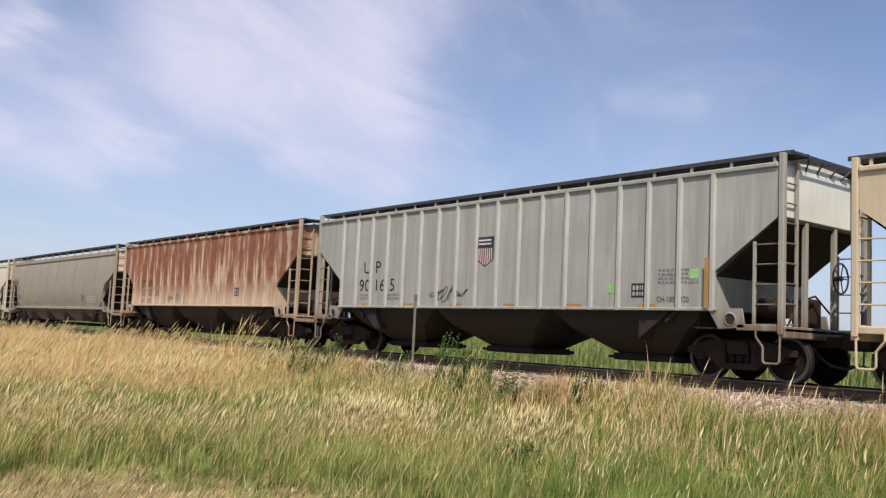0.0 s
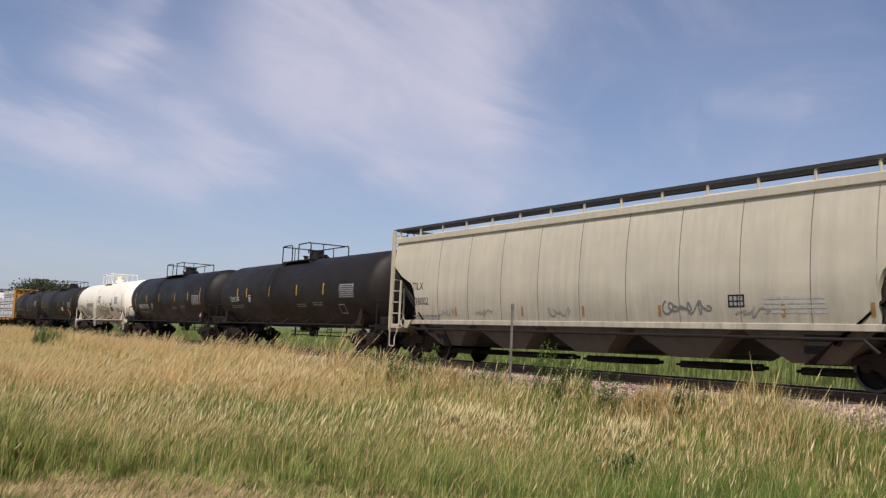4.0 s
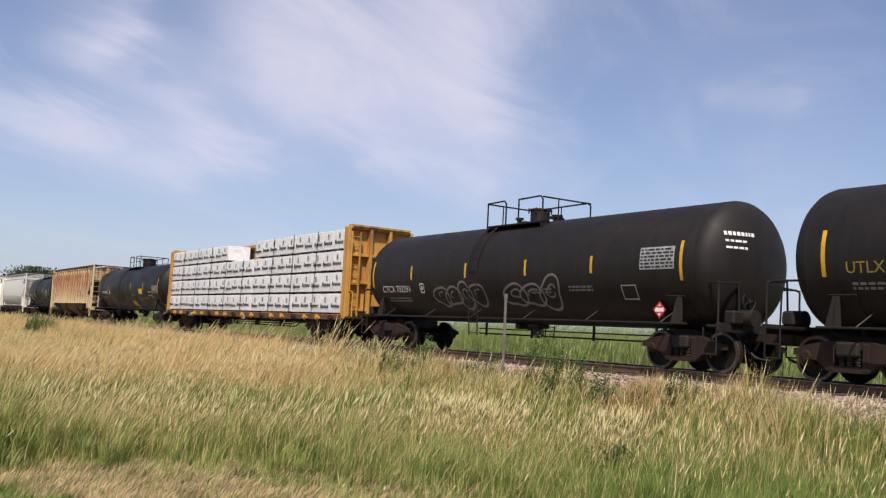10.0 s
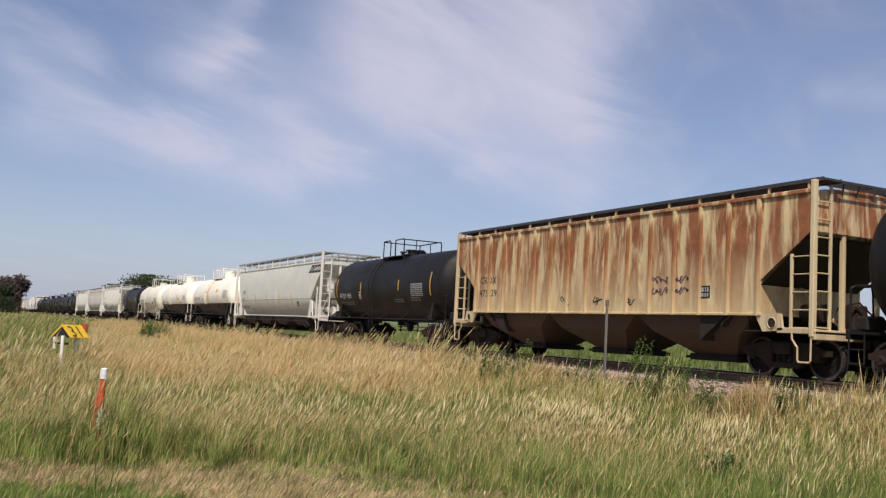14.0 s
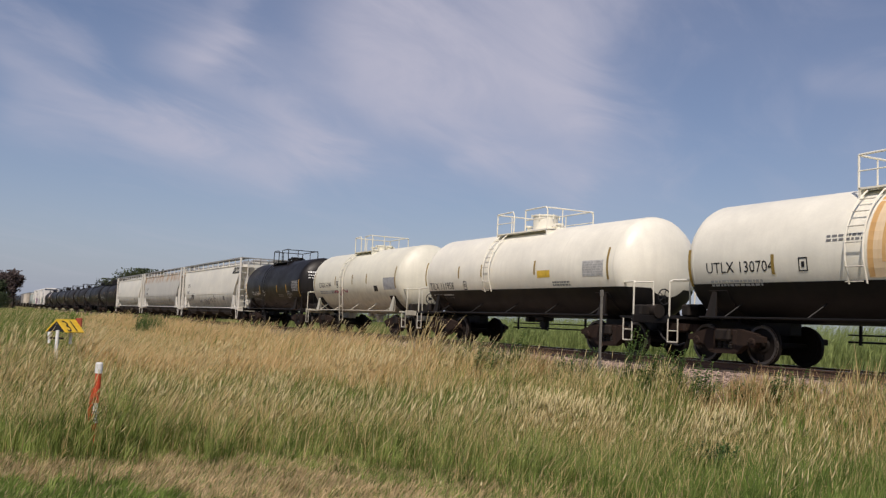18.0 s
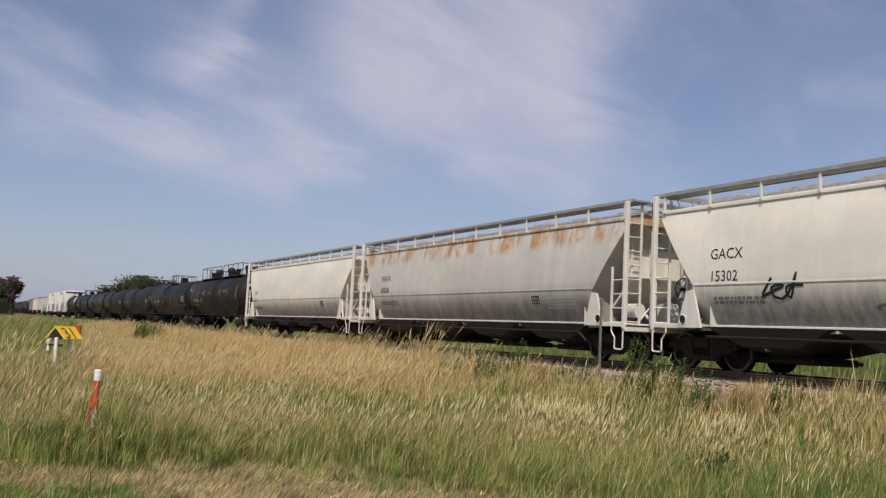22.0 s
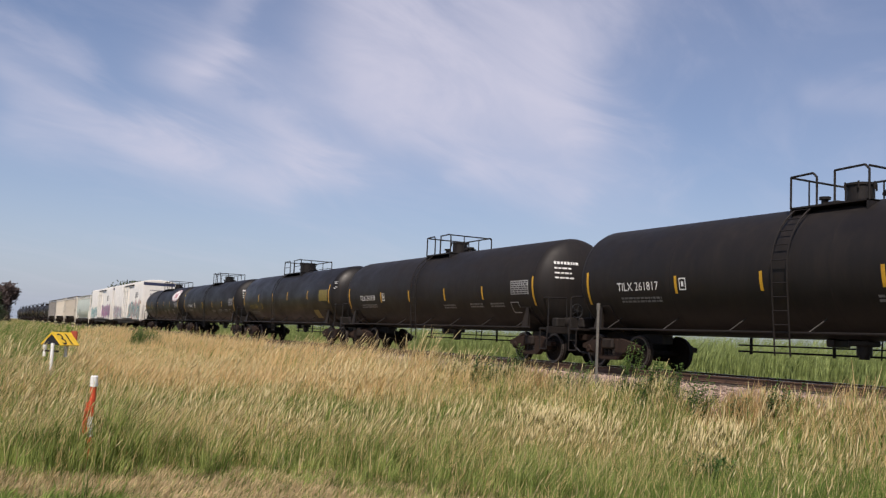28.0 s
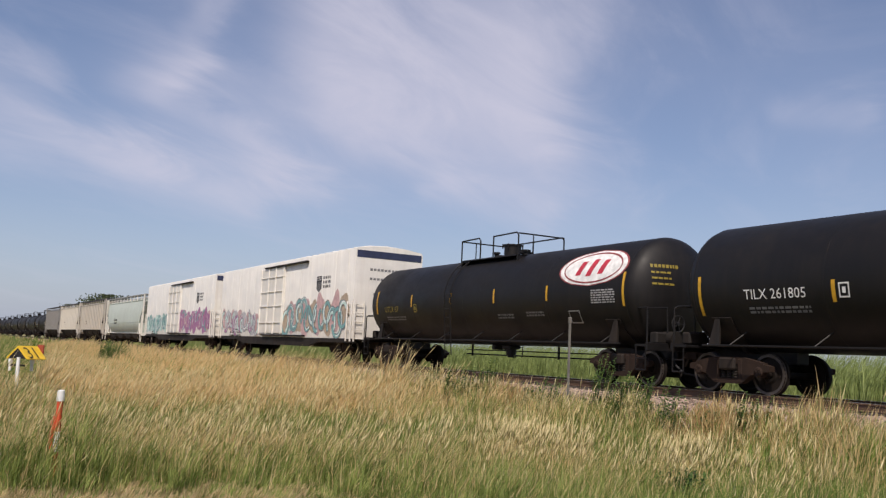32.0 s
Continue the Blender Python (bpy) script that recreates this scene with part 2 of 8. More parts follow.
def gravel_mat():
    mt, n, l, p = tree_of("pink grey ballast")
    geo = n.new("ShaderNodeNewGeometry")
    pos = geo.outputs["Position"]
    vo = n.new("ShaderNodeTexVoronoi")
    vo.inputs["Scale"].default_value = 16.0
    l.new(pos, vo.inputs["Vector"])
    sp = n.new("ShaderNodeSeparateColor")
    l.new(vo.outputs["Color"], sp.inputs[0])
    c = mix_of(n, l, sp.outputs[0], (0.34, 0.235, 0.175), (0.62, 0.47, 0.375))
    c = mix_of(n, l, ramp_of(n, l, noise_of(n, l, pos, 0.8, 4.0), 0.45, 0.75, 0.0, 0.5), c, (0.21, 0.145, 0.10))
    # gaps between the stones go near black, their shade painted in
    l.new(mix_of(n, l, ramp_of(n, l, vo.outputs["Distance"], 0.35, 0.8), c, (0.06, 0.045, 0.04)), p.inputs["Base Color"])
    p.inputs["Roughness"].default_value = 0.85
    k = n.new("ShaderNodeBump")
    k.invert = True
    k.inputs["Strength"].default_value, k.inputs["Distance"].default_value = 0.9, 0.04
    l.new(vo.outputs["Distance"], k.inputs["Height"])
    l.new(k.outputs[0], p.inputs["Normal"])
    return mt


BLACK = paint("black tank paint", (0.0092, 0.0086, 0.0090), (0.030, 0.023, 0.019), 0.32, rough=0.48)
STEEL = paint("grimy truck steel", (0.016, 0.0135, 0.012), (0.05, 0.032, 0.022), 0.5, rough=0.7, streak=3.0)
WHEEL = plain("near-black wheel steel", (0.011, 0.0075, 0.006), 0.75)
RUSTY = paint("rusty brown steel", (0.031, 0.018, 0.0125), (0.011, 0.0075, 0.006), 0.6, rough=0.8, streak=3.0)
TREAD = plain("worn wheel tread", (0.10, 0.085, 0.078), 0.5, 0.6)
DARKGRATE = plain("dark galvanised grating", (0.06, 0.06, 0.065), 0.6, 0.4)
GALV = plain("pale galvanised grating", (0.36, 0.36, 0.35), 0.55, 0.3)
YELLOW = plain("yellow reflective film", (0.56, 0.31, 0.02), 0.45)
WHITE = plain("white stencil paint", (0.74, 0.74, 0.72), 0.55)
INK = plain("black stencil paint", (0.02, 0.02, 0.022), 0.6)
GREYMARK = plain("faded grey stencil paint", (0.17, 0.17, 0.17), 0.6)
RED = plain("red placard", (0.55, 0.03, 0.03), 0.5)

# ---------------------------------------------------------------- mesh helpers
class Shape:
    """Gathers vertices and faces of one mesh."""

    def __init__(self):
        self.v, self.f = [], []

    def add(self, verts, faces):
        k = len(self.v)
        self.v += [tuple(q) for q in verts]
        self.f += [tuple(i + k for i in q) for q in faces]
        return self

    def box(self, x0, x1, y0, y1, z0, z1, b=0.0):
        b = min(b, 0.45 * min(x1 - x0, y1 - y0, z1 - z0))
        if b <= 0:
            return self.add([(x, y, z) for z in (z0, z1) for y in (y0, y1) for x in (x0, x1)],
                            [(0, 2, 3, 1), (4, 5, 7, 6), (0, 1, 5, 4), (2, 6, 7, 3), (0, 4, 6, 2), (1, 3, 7, 5)])
        bm = bmesh.new()
        bmesh.ops.create_cube(bm, size=1.0)
        for w in bm.verts:
            w.co = Vector((x0 + (w.co.x + 0.5) * (x1 - x0), y0 + (w.co.y + 0.5) * (y1 - y0), z0 + (w.co.z + 0.5) * (z1 - z0)))
        bmesh.ops.bevel(bm, geom=bm.edges[:], offset=b, segments=1, affect="EDGES")
        bm.verts.index_update()
        self.add([tuple(w.co) for w in bm.verts], [[w.index for w in q.verts] for q in bm.faces])
        bm.free()
        return self

    def rod(self, p, q, r, n=8, r2=None, cap=True):
        p, q = Vector(p), Vector(q)
        d = (q - p).normalized()
        a = d.orthogonal().normalized()
        c = d.cross(a)
        r2 = r if r2 is None else r2
        ring = [math.tau * (i + 0.5) / n for i in range(n)]
        vs = [p + (a * math.cos(t) + c * math.sin(t)) * r for t in ring] + [q + (a * math.cos(t) + c * math.sin(t)) * r2 for t in ring]
        fs = [(i, (i + 1) % n, n + (i + 1) % n, n + i) for i in range(n)]
        if cap:
            fs += [tuple(range(n - 1, -1, -1)), tuple(range(n, 2 * n))]
        return self.add(vs, fs)

    def pipe(self, pts, r, n=6):
        for p, q in zip(pts, pts[1:]):
            self.rod(p, q, r, n)
        return self

    def spin(self, prof, n=48, axis="x", at=(0, 0, 0)):
        """Revolves (along, radius) pairs about an axis through the point at."""
        vs, fs = [], []
        for s, r in prof:
            for i in range(n):
                t = math.tau * i / n
                c, d = r * math.cos(t), r * math.sin(t)
                vs.append({"x": (s + at[0], c + at[1], d + at[2]), "y": (c + at[0], s + at[1], d + at[2]), "z": (c + at[0], d + at[1], s + at[2])}[axis])
        for j in range(len(prof) - 1):
            for i in range(n):
                a, b = j * n + i, j * n + (i + 1) % n
                fs.append((a, a + n, b + n, b) if axis != "y" else (a, b, b + n, a + n))
        if axis == "z":
            fs = [q[::-1] for q in fs]
        if axis == "x":
            fs = [q[::-1] for q in fs]
        return self.add(vs, fs)

    def loft(self, rings, caps=True, closed=True):
        n = len(rings[0])
        vs = [q for r in rings for q in r]
        fs = []
        for j in range(len(rings) - 1):
            for i in range(n if closed else n - 1):
                a, b = j * n + i, j * n + (i + 1) % n
                fs.append((a, b, b + n, a + n))
        if caps:
            fs += [tuple(range(n - 1, -1, -1)), tuple(range((len(rings) - 1) * n, len(rings) * n))]
        return self.add(vs, fs)

    def mesh(self, name):
        me = bpy.data.meshes.new(name)
        me.from_pydata(self.v, [], self.f)
        bm = bmesh.new()
        bm.from_mesh(me)
        bmesh.ops.recalc_face_normals(bm, faces=bm.faces[:])
        bm.to_mesh(me)
        bm.free()
        me.polygons.foreach_set("use_smooth", [True] * len(me.polygons))
        me.set_sharp_from_angle(angle=radians(32))
        return me


def part(name, shape, material, parent, label="", at=None):
    """Links a Shape (or a ready mesh) as one mesh object under a thing or a part."""
    me = shape.mesh(name) if isinstance(shape, Shape) else shape
    if not me.materials:
        me.materials.append(material)
    ob = new(name, me)
    ob.parent = parent
    if at is not None:
        ob.matrix_basis = at
    return tagged(ob, label)


def thing(name, label, category, group="", kind="", at=None):
    ob = new(name)
    ob.empty_display_size = 0.5
    if at is not None:
        ob.matrix_basis = at
    return tagged(ob, label, category, group, kind)


TEXTS = {}


def text_points(txt, size, spacing=1.0):
    """Flat outline mesh of a word in the built-in font: vertices (u, v) and faces."""
    key = (txt, spacing)
    if key not in TEXTS:
        cu = bpy.data.curves.new("word", "FONT")
        cu.body, cu.size, cu.resolution_u, cu.space_character = txt, 1.0, 2, spacing
        ob = new("word", cu)
        me = bpy.data.meshes.new_from_object(ob)
        TEXTS[key] = ([tuple(w.co[:2]) for w in me.vertices], [tuple(q.vertices) for q in me.polygons])
        bpy.data.objects.remove(ob)
        bpy.data.curves.remove(cu)
        bpy.data.meshes.remove(me)
    vs, fs = TEXTS[key]
    return [(u * size, w * size) for u, w in vs], fs


def on_side(sh, flat, faces, x, z, wide, proud=0.006):
    """Lays a flat shape on the car's near side, whose half-width at height z is wide(z)."""
    sh.add([(x + u, -(wide(z + w) + proud), z + w) for u, w in flat], faces)
    return sh


def quad_side(sh, x0, x1, z0, z1, wide, proud=0.005, steps=4):
    for i in range(steps):
        a, b = z0 + (z1 - z0) * i / steps, z0 + (z1 - z0) * (i + 1) / steps
        sh.add([(x0, -(wide(a) + proud), a), (x1, -(wide(a) + proud), a), (x1, -(wide(b) + proud), b), (x0, -(wide(b) + proud), b)], [(0, 1, 2, 3)])
    return sh


def ribbon(pts, r, w):
    """One continuous sprayed line of half-width r through the points (x, z) of the car's side."""
    vs, n = [], len(pts)
    for i in range(n):
        a, b = pts[max(i - 1, 0)], pts[min(i + 1, n - 1)]
        d = Vector((b[0] - a[0], b[1] - a[1]))
        d = d.normalized() * r if d.length > 1e-6 else Vector((r, 0))
        for q in (1, -1):
            x, z = pts[i][0] + q * d.y, pts[i][1] - q * d.x
            vs.append((x, -(w(z) + 0.009), z))
    return Shape().add(vs, [(2 * i, 2 * i + 2, 2 * i + 3, 2 * i + 1) for i in range(n - 1)])


def word(txt, size, x, z, wide, mat, car, stretch=1.0):
    vs, fs = text_points(txt, size)
    return part("lettering", on_side(Shape(), [(u * stretch, w) for u, w in vs], fs, x, z, wide), mat, car)


def small_print(x, z, rows, width, size, wide, mat, car, seed=1, proud=0.006):
    """Stencilled lines too small to read: short bars of their size."""
    rn, sh = random.Random(seed), Shape()
    for i in range(rows):
        u = 0.0
        zz = z - i * size * 1.7
        while u < width:
            w = size * rn.uniform(0.9, 3.2)
            quad_side(sh, x + u, x + min(u + w, width), zz, zz + size, wide, proud, 1)
            u += w + size * 0.7
    return tagged(part("stencil_bar", sh, mat, car), kind="stuff")


# ---------------------------------------------------------------- running gear shared by all cars
def truck_meshes():
    out = {}
    s = Shape()                                     # cast side frame with its two windows
    rings = []
    prof = [(-1.18, 0.52, 0.64), (-0.98, 0.50, 0.68), (-0.66, 0.42, 0.68), (-0.42, 0.24, 0.70), (-0.3, 0.22, 0.34), (0.3, 0.22, 0.34), (0.42, 0.24, 0.70), (0.66, 0.42, 0.68), (0.98, 0.50, 0.68), (1.18, 0.52, 0.64)]
    for x, z0, z1 in prof:
        rings.append([(x, -0.09, z0), (x, 0.09, z0), (x, 0.09, z1), (x, -0.09, z1)])
    s.loft(rings)
    s.loft([[(x, -0.08, z0), (x, 0.08, z0), (x, 0.08, z0 + 0.15), (x, -0.08, z0 + 0.15)] for x, z0 in ((-1.0, 0.55), (-0.45, 0.66), (0.45, 0.66), (1.0, 0.55))])
    for x in (-0.36, 0.36):
        s.box(x - 0.07, x + 0.07, -0.1, 0.1, 0.25, 0.78, 0.02)
    out["frame"] = s.mesh("side_frame")
    s = Shape()
    for x in (-0.17, 0.0, 0.17):
        for k in range(5):
            s.spin([(0.33 + k * 0.06, 0.055), (0.35 + k * 0.06, 0.075), (0.37 + k * 0.06, 0.075), (0.39 + k * 0.06, 0.055)], 10, "z", (x, 0, 0))
    out["spring"] = s.mesh("spring_group")
    s = Shape().box(-0.24, 0.24, -1.15, 1.15, 0.52, 0.80, 0.04).spin([(0.80, 0.0), (0.80, 0.19), (0.90, 0.19), (0.90, 0.0)], 18, "z")
    s.box(-0.8, -0.72, -0.85, 0.85, 0.40, 0.5, 0.02).box(0.72, 0.8, -0.85, 0.85, 0.40, 0.5, 0.02)
    for q in (-1, 1):
        for y in (-0.75, 0.75):
            s.box(q * 0.42 - 0.03, q * 0.42 + 0.03, y - 0.06, y + 0.06, 0.3, 0.62, 0.01)
    out["bolster"] = s.mesh("truck_bolster")
    s = Shape()
    for q in (-1, 1):                               # dished wheel with flange, seen from its outer face
        pr = [(0.68, 0.0), (0.70, 0.10), (0.745, 0.11), (0.75, 0.16), (0.715, 0.20), (0.72, 0.36), (0.775, 0.385), (0.775, 0.452), (0.72, 0.457), (0.665, 0.462), (0.655, 0.485), (0.635, 0.485), (0.630, 0.39), (0.66, 0.36), (0.66, 0.0)]
        s.spin([(q * a, r) for a, r in pr], 30, "y", (0, 0, 0))
        for k in range(3):                          # raised cast marks and a chalk dab make the turning visible
            t = math.tau * k / 3
            c, d = math.cos(t), math.sin(t)
            s.rod((0.27 * c, q * 0.715, 0.27 * d), (0.27 * c, q * 0.735, 0.27 * d), 0.03, 6)
    s.rod((0, -1.08, 0), (0, 1.08, 0), 0.075, 12)
    out["wheel"] = s.mesh("wheelset")
    s = Shape()
    for q in (-1,):
        s.spin([(q * 0.776, 0.388), (q * 0.779, 0.45), (q * 0.72, 0.4605)], 30, "y", (0, 0, 0))
    out["tread"] = s.mesh("tread")
    s = Shape().spin([(0.93, 0.12), (1.10, 0.12), (1.12, 0.09), (1.12, 0.0)], 14, "y", (0, 0, 0))
    for k in range(3):
        t = math.tau * k / 3
        s.rod((0.06 * math.cos(t), 1.10, 0.06 * math.sin(t)), (0.06 * math.cos(t), 1.14, 0.06 * math.sin(t)), 0.018, 6)
    out["cap"] = s.mesh("bearing_cap")
    s = Shape().box(-0.10, 0.62, -0.11, 0.11, 0.72, 0.95, 0.03)
    s.box(0.55, 0.90, -0.16, 0.16, 0.68, 1.0, 0.05).box(0.80, 0.93, 0.03, 0.17, 0.72, 0.97, 0.02)
    out["coupler"] = s.mesh("coupler")
    s = Shape().pipe([(0.15, -0.35, 0.80), (0.35, -0.36, 0.55), (0.55, -0.3, 0.38), (0.80, -0.18, 0.33), (0.95, -0.1, 0.40)], 0.028, 8)
    out["hose"] = s.mesh("air_hose")
    for key, mt in (("frame", RUSTY), ("spring", STEEL), ("bolster", STEEL), ("wheel", WHEEL), ("tread", TREAD), ("cap", RUSTY), ("coupler", RUSTY), ("hose", INK)):
        out[key].materials.append(mt)
    return out


GEAR = truck_meshes()
WHEELS = []                                          # (wheelset, x of its car at the start, its offset)


def running_gear(car, x0, half, truck_x):
    """Two trucks, couplers and air hoses. half: half the length over the couplers' faces."""
    for q in (-1, 1):
        tk = part("truck", GEAR["bolster"], STEEL, car, at=pose(q * truck_x, 0, 0))
        for y in (-1.0, 1.0):
            part("side_frame", GEAR["frame"], RUSTY, tk, at=pose(0, y, 0))
            part("spring_group", GEAR["spring"], STEEL, tk, at=pose(0, y, 0))
        for ax in (-0.89, 0.89):
            wh = part("wheelset", GEAR["wheel"], WHEEL, tk, at=pose(ax, 0, 0.457))
            me = part("tread", GEAR["tread"], TREAD, tk, at=pose(ax, 0, 0.457))
            for turn in (0, 180):
                part("bearing_cap", GEAR["cap"], RUSTY, tk, at=pose(ax, 0, 0.50, 0, 0, turn))
            WHEELS.append((wh, x0 + q * truck_x + ax, ax))
        turn = 0 if q > 0 else 180
        part("coupler", GEAR["coupler"], RUSTY, car, at=pose(q * (half - 0.86), 0, 0, 0, 0, turn))
        part("air_hose", GEAR["hose"], INK, car, at=pose(q * (half - 0.95), 0, 0, 0, 0, turn))


def brake_wheel(car, x, y, z, r=0.28, mat=None):
    s = Shape()
    pts = [(x, y + r * math.cos(t), z + r * math.sin(t)) for t in [math.tau * i / 20 for i in range(21)]]
    s.pipe(pts, 0.018, 6)
    for i in range(5):
        t = math.tau * i / 5
        s.rod((x, y, z), (x, y + r * math.cos(t), z + r * math.sin(t)), 0.012, 5)
    s.rod((x - 0.12, y, z), (x + 0.03, y, z), 0.05, 10)
    return part("brake_wheel", s, mat or INK, car)


def ladder(car, name, x, y0, y1, z0, z1, step, mat, rail=0.03, flat=True, along="y"):
    """A ladder whose rungs run along y at x (or along x at y=x when along is 'x')."""
    s = Shape()
    for y in (y0, y1):
        if along == "y":
            s.box(x - rail, x + rail, y - 0.028, y + 0.028, z0, z1, 0.006)
        else:
            s.box(y - 0.028, y + 0.028, x - rail, x + rail, z0, z1, 0.006)
    lad = part(name, s, mat, car)
    k = int((z1 - z0 - 0.15) / step) + 1
    sr = Shape()
    if along == "y":
        sr.rod((x, y0, 0), (x, y1, 0), 0.016, 6)
    else:
        sr.rod((y0, x, 0), (y1, x, 0), 0.016, 6)
    me = sr.mesh("rung")
    me.materials.append(mat)
    for i in range(k):
        part("rung", me, mat, lad, at=pose(0, 0, z0 + 0.12 + i * step))
    return lad

# ---------------------------------------------------------------- tank cars
HEADS = {}


def tank_car(x0, half, length, radius, zc, label, mat, marks, trim=None, low=None, platform=(-1.6, 1.6), style="dome", rail=True, walk_mat=None, stripes=(), seed=0, group="tank cars", ladder_x=None, white_rails=False, ladder_mat=None, ladder_z0=0.55, end_mat=None, stripe_mat=None):
    car = thing("tank_car", label, "tank car", group, at=pose(x0, TRACK_Y, 0))
    trim = trim or mat
    low = low or mat
    hl, hd, R = length / 2, 0.66, radius
    wide = lambda z: math.sqrt(max(R * R - (z - zc) ** 2, 0.01))
    prof = [(-hl + hd - hd * math.cos(math.tau / 4 * i / 8), max(0.002, R * math.sin(math.tau / 4 * i / 8))) for i in range(9)]
    prof += [(-hl * 0.42, R), (-hl * 0.10, R), (hl * 0.10, R), (hl * 0.42, R)] + [(-a, r) for a, r in prof[::-1]]
    body = part("tank_shell", Shape().spin(prof, 56, "x", (0, 0, zc)), mat, car)
    wd = Shape().spin([(-0.03, R - 0.004), (-0.015, R + 0.0015), (0.015, R + 0.0015), (0.03, R - 0.004)], 56, "x", (0, 0, zc)).mesh("girth_weld")
    wd.materials.append(mat)
    for x in (-hl + hd, -hl * 0.5, -0.55, 0.55, hl * 0.5, hl - hd):      # girth welds stand a little proud
        part("girth_weld", wd, mat, body, at=pose(x, 0, 0))
    if low is not mat:                               # lower half in another colour
        sh, rings = Shape(), []
        for x, r in prof:
            if r < zc - 1.86 + 0.03:
                continue
            k = math.asin((1.86 - zc) / r)
            rings.append([(x + (0.006 if x > 0 else -0.006) * (r < R - 0.01), (r + 0.006) * math.cos(t), zc + (r + 0.006) * math.sin(t)) for t in [math.pi - k + (math.pi + 2 * k) * i / 28 for i in range(29)]])
        sh.loft(rings, caps=False, closed=False)
        part("lower_coating", sh, low, body, "black lower shell")
    for q in (-1, 1):                                # saddles, stub sills, draft gear
        tx = q * (hl - 1.35)
        s = Shape()
        s.loft([[(xx, (R + o) * math.sin(t), zc - (R + o) * math.cos(t)) for o, t in [(0.03, radians(a)) for a in range(-60, 61, 8)] + [(-0.02, radians(a)) for a in range(60, -61, -8)]] for xx in (tx - 0.3, tx + 0.3)])
        s.loft([[(xx, -1.2, zc - R * 0.45), (xx, -0.5, 0.92), (xx, 0.5, 0.92), (xx, 1.2, zc - R * 0.45), (xx, 0.6, zc - R * 0.8), (xx, -0.6, zc - R * 0.8)] for xx in (tx - 0.05, tx + 0.05)])
        part("saddle", s, STEEL, car)
        zg = zc - 0.50 * R                           # gusset plates stand on the rail and meet the shell
        for sy in (-1, 1):
            xg = tx + q * 0.12
            yt, yb = wide(zg) + 0.01, 1.41
            g = Shape().loft([[(xg - 0.17, sy * (yb - o), 1.05), (xg + 0.17, sy * (yb - o), 1.05), (xg + 0.06, sy * (yt - o), zg), (xg - 0.06, sy * (yt - o), zg)] for o in (0.0, 0.03)])
            g.loft([[(xg + o, sy * yb, 1.05), (xg + o, sy * yt, zg), (xg + o, sy * 1.2, zg - 0.12), (xg + o, sy * 1.2, 1.05)] for o in (-0.012, 0.012)])
            part("saddle_gusset", g, trim if white_rails else STEEL, car)
        s = Shape().box(min(q * (half - 0.75), tx - q * 1.2), max(q * (half - 0.75), tx - q * 1.2), -0.19, 0.19, 0.70, 1.05, 0.02)
        part("draft_sill", s, low, car)
        s = Shape().box(min(q * (hl - 0.35), q * (half - 0.5)), max(q * (hl - 0.35), q * (half - 0.5)), -1.42, 1.42, 1.0, 1.06, 0.01)
        s.box(q * (half - 0.52) - 0.04, q * (half - 0.52) + 0.04, -1.46, 1.46, 0.90, 1.10, 0.01)
        part("end_platform", s, low, car)
        xe = q * (half - 0.55)
        for sy in (-1, 1):
            s = Shape()
            s.pipe([(xe, sy * 1.40, 1.0), (xe, sy * 1.40, 1.92), (xe - q * 0.06, sy * 1.34, 1.98), (xe - q * 0.75, sy * 1.22, 1.98)], 0.024, 8)
            s.pipe([(xe, sy * 1.40, 1.95), (xe, sy * 0.75, 2.0), (xe, sy * 0.70, 1.05)], 0.022, 8)
            s.pipe([(xe, sy * 1.44, 1.0), (xe, sy * 1.44, 0.42), (xe - q * 0.36, sy * 1.44, 0.42), (xe - q * 0.36, sy * 1.44, 1.0)], 0.02, 6)
            s.rod((xe, sy * 1.44, 0.70), (xe - q * 0.36, sy * 1.44, 0.70), 0.016, 6)
            part("end_railing", s, end_mat or (trim if white_rails else low), car)
        s = Shape().rod((q * (hl - 0.1), -0.62, 1.22), (q * (hl - 0.1) + q * 0.42, -0.62, 1.22), 0.19, 14)
        s.box(q * (hl - 0.02) - 0.14, q * (hl - 0.02) + 0.14, -1.1, -0.75, 1.08, 1.38, 0.04)
        part("brake_cylinder", s, STEEL, car)
    brake_wheel(car, half - 0.62, -0.30, 1.62, 0.21, INK)
    if rail:                                         # long running rail at the tank's foot with its stays
        s = Shape().pipe([(-hl + 0.9, -1.42, 1.06), (hl - 0.9, -1.42, 1.06)], 0.026, 8).pipe([(-hl + 0.9, 1.42, 1.06), (hl - 0.9, 1.42, 1.06)], 0.026, 8)
        part("running_rail", s, trim if white_rails else low, car)
        k = max(4, int(length / 2.3))
        st = Shape().rod((0, -1.42, 1.06), (0.16, -(wide(zc - 0.72 * R)), zc - 0.72 * R), 0.02, 6).mesh("rail_stay")
        st.materials.append(trim if white_rails else low)
        for i in range(k):
            part("rail_stay", st, trim, car, at=pose(-hl + 1.7 + (length - 3.4) * i / (k - 1), 0, 0))
    s = Shape().rod((0.25, 0, zc - R - 0.32), (0.25, 0, zc - R + 0.1), 0.16, 14).box(0.0, 0.5, -0.22, 0.22, zc - R - 0.12, zc - R + 0.02, 0.03)
    s.rod((0.25, 0, zc - R - 0.4), (0.25, 0, zc - R - 0.3), 0.11, 12).box(-0.5, -0.3, -0.3, 0.3, zc - R - 0.16, zc - R + 0.02, 0.03)
    part("outlet_valve", s, low, car)
    s = Shape()
    for x in (-hl * 0.45, -hl * 0.15, hl * 0.2, hl * 0.5):
        s.box(x - 0.03, x + 0.03, 0.9, 0.96, 0.55, 1.2, 0.005)
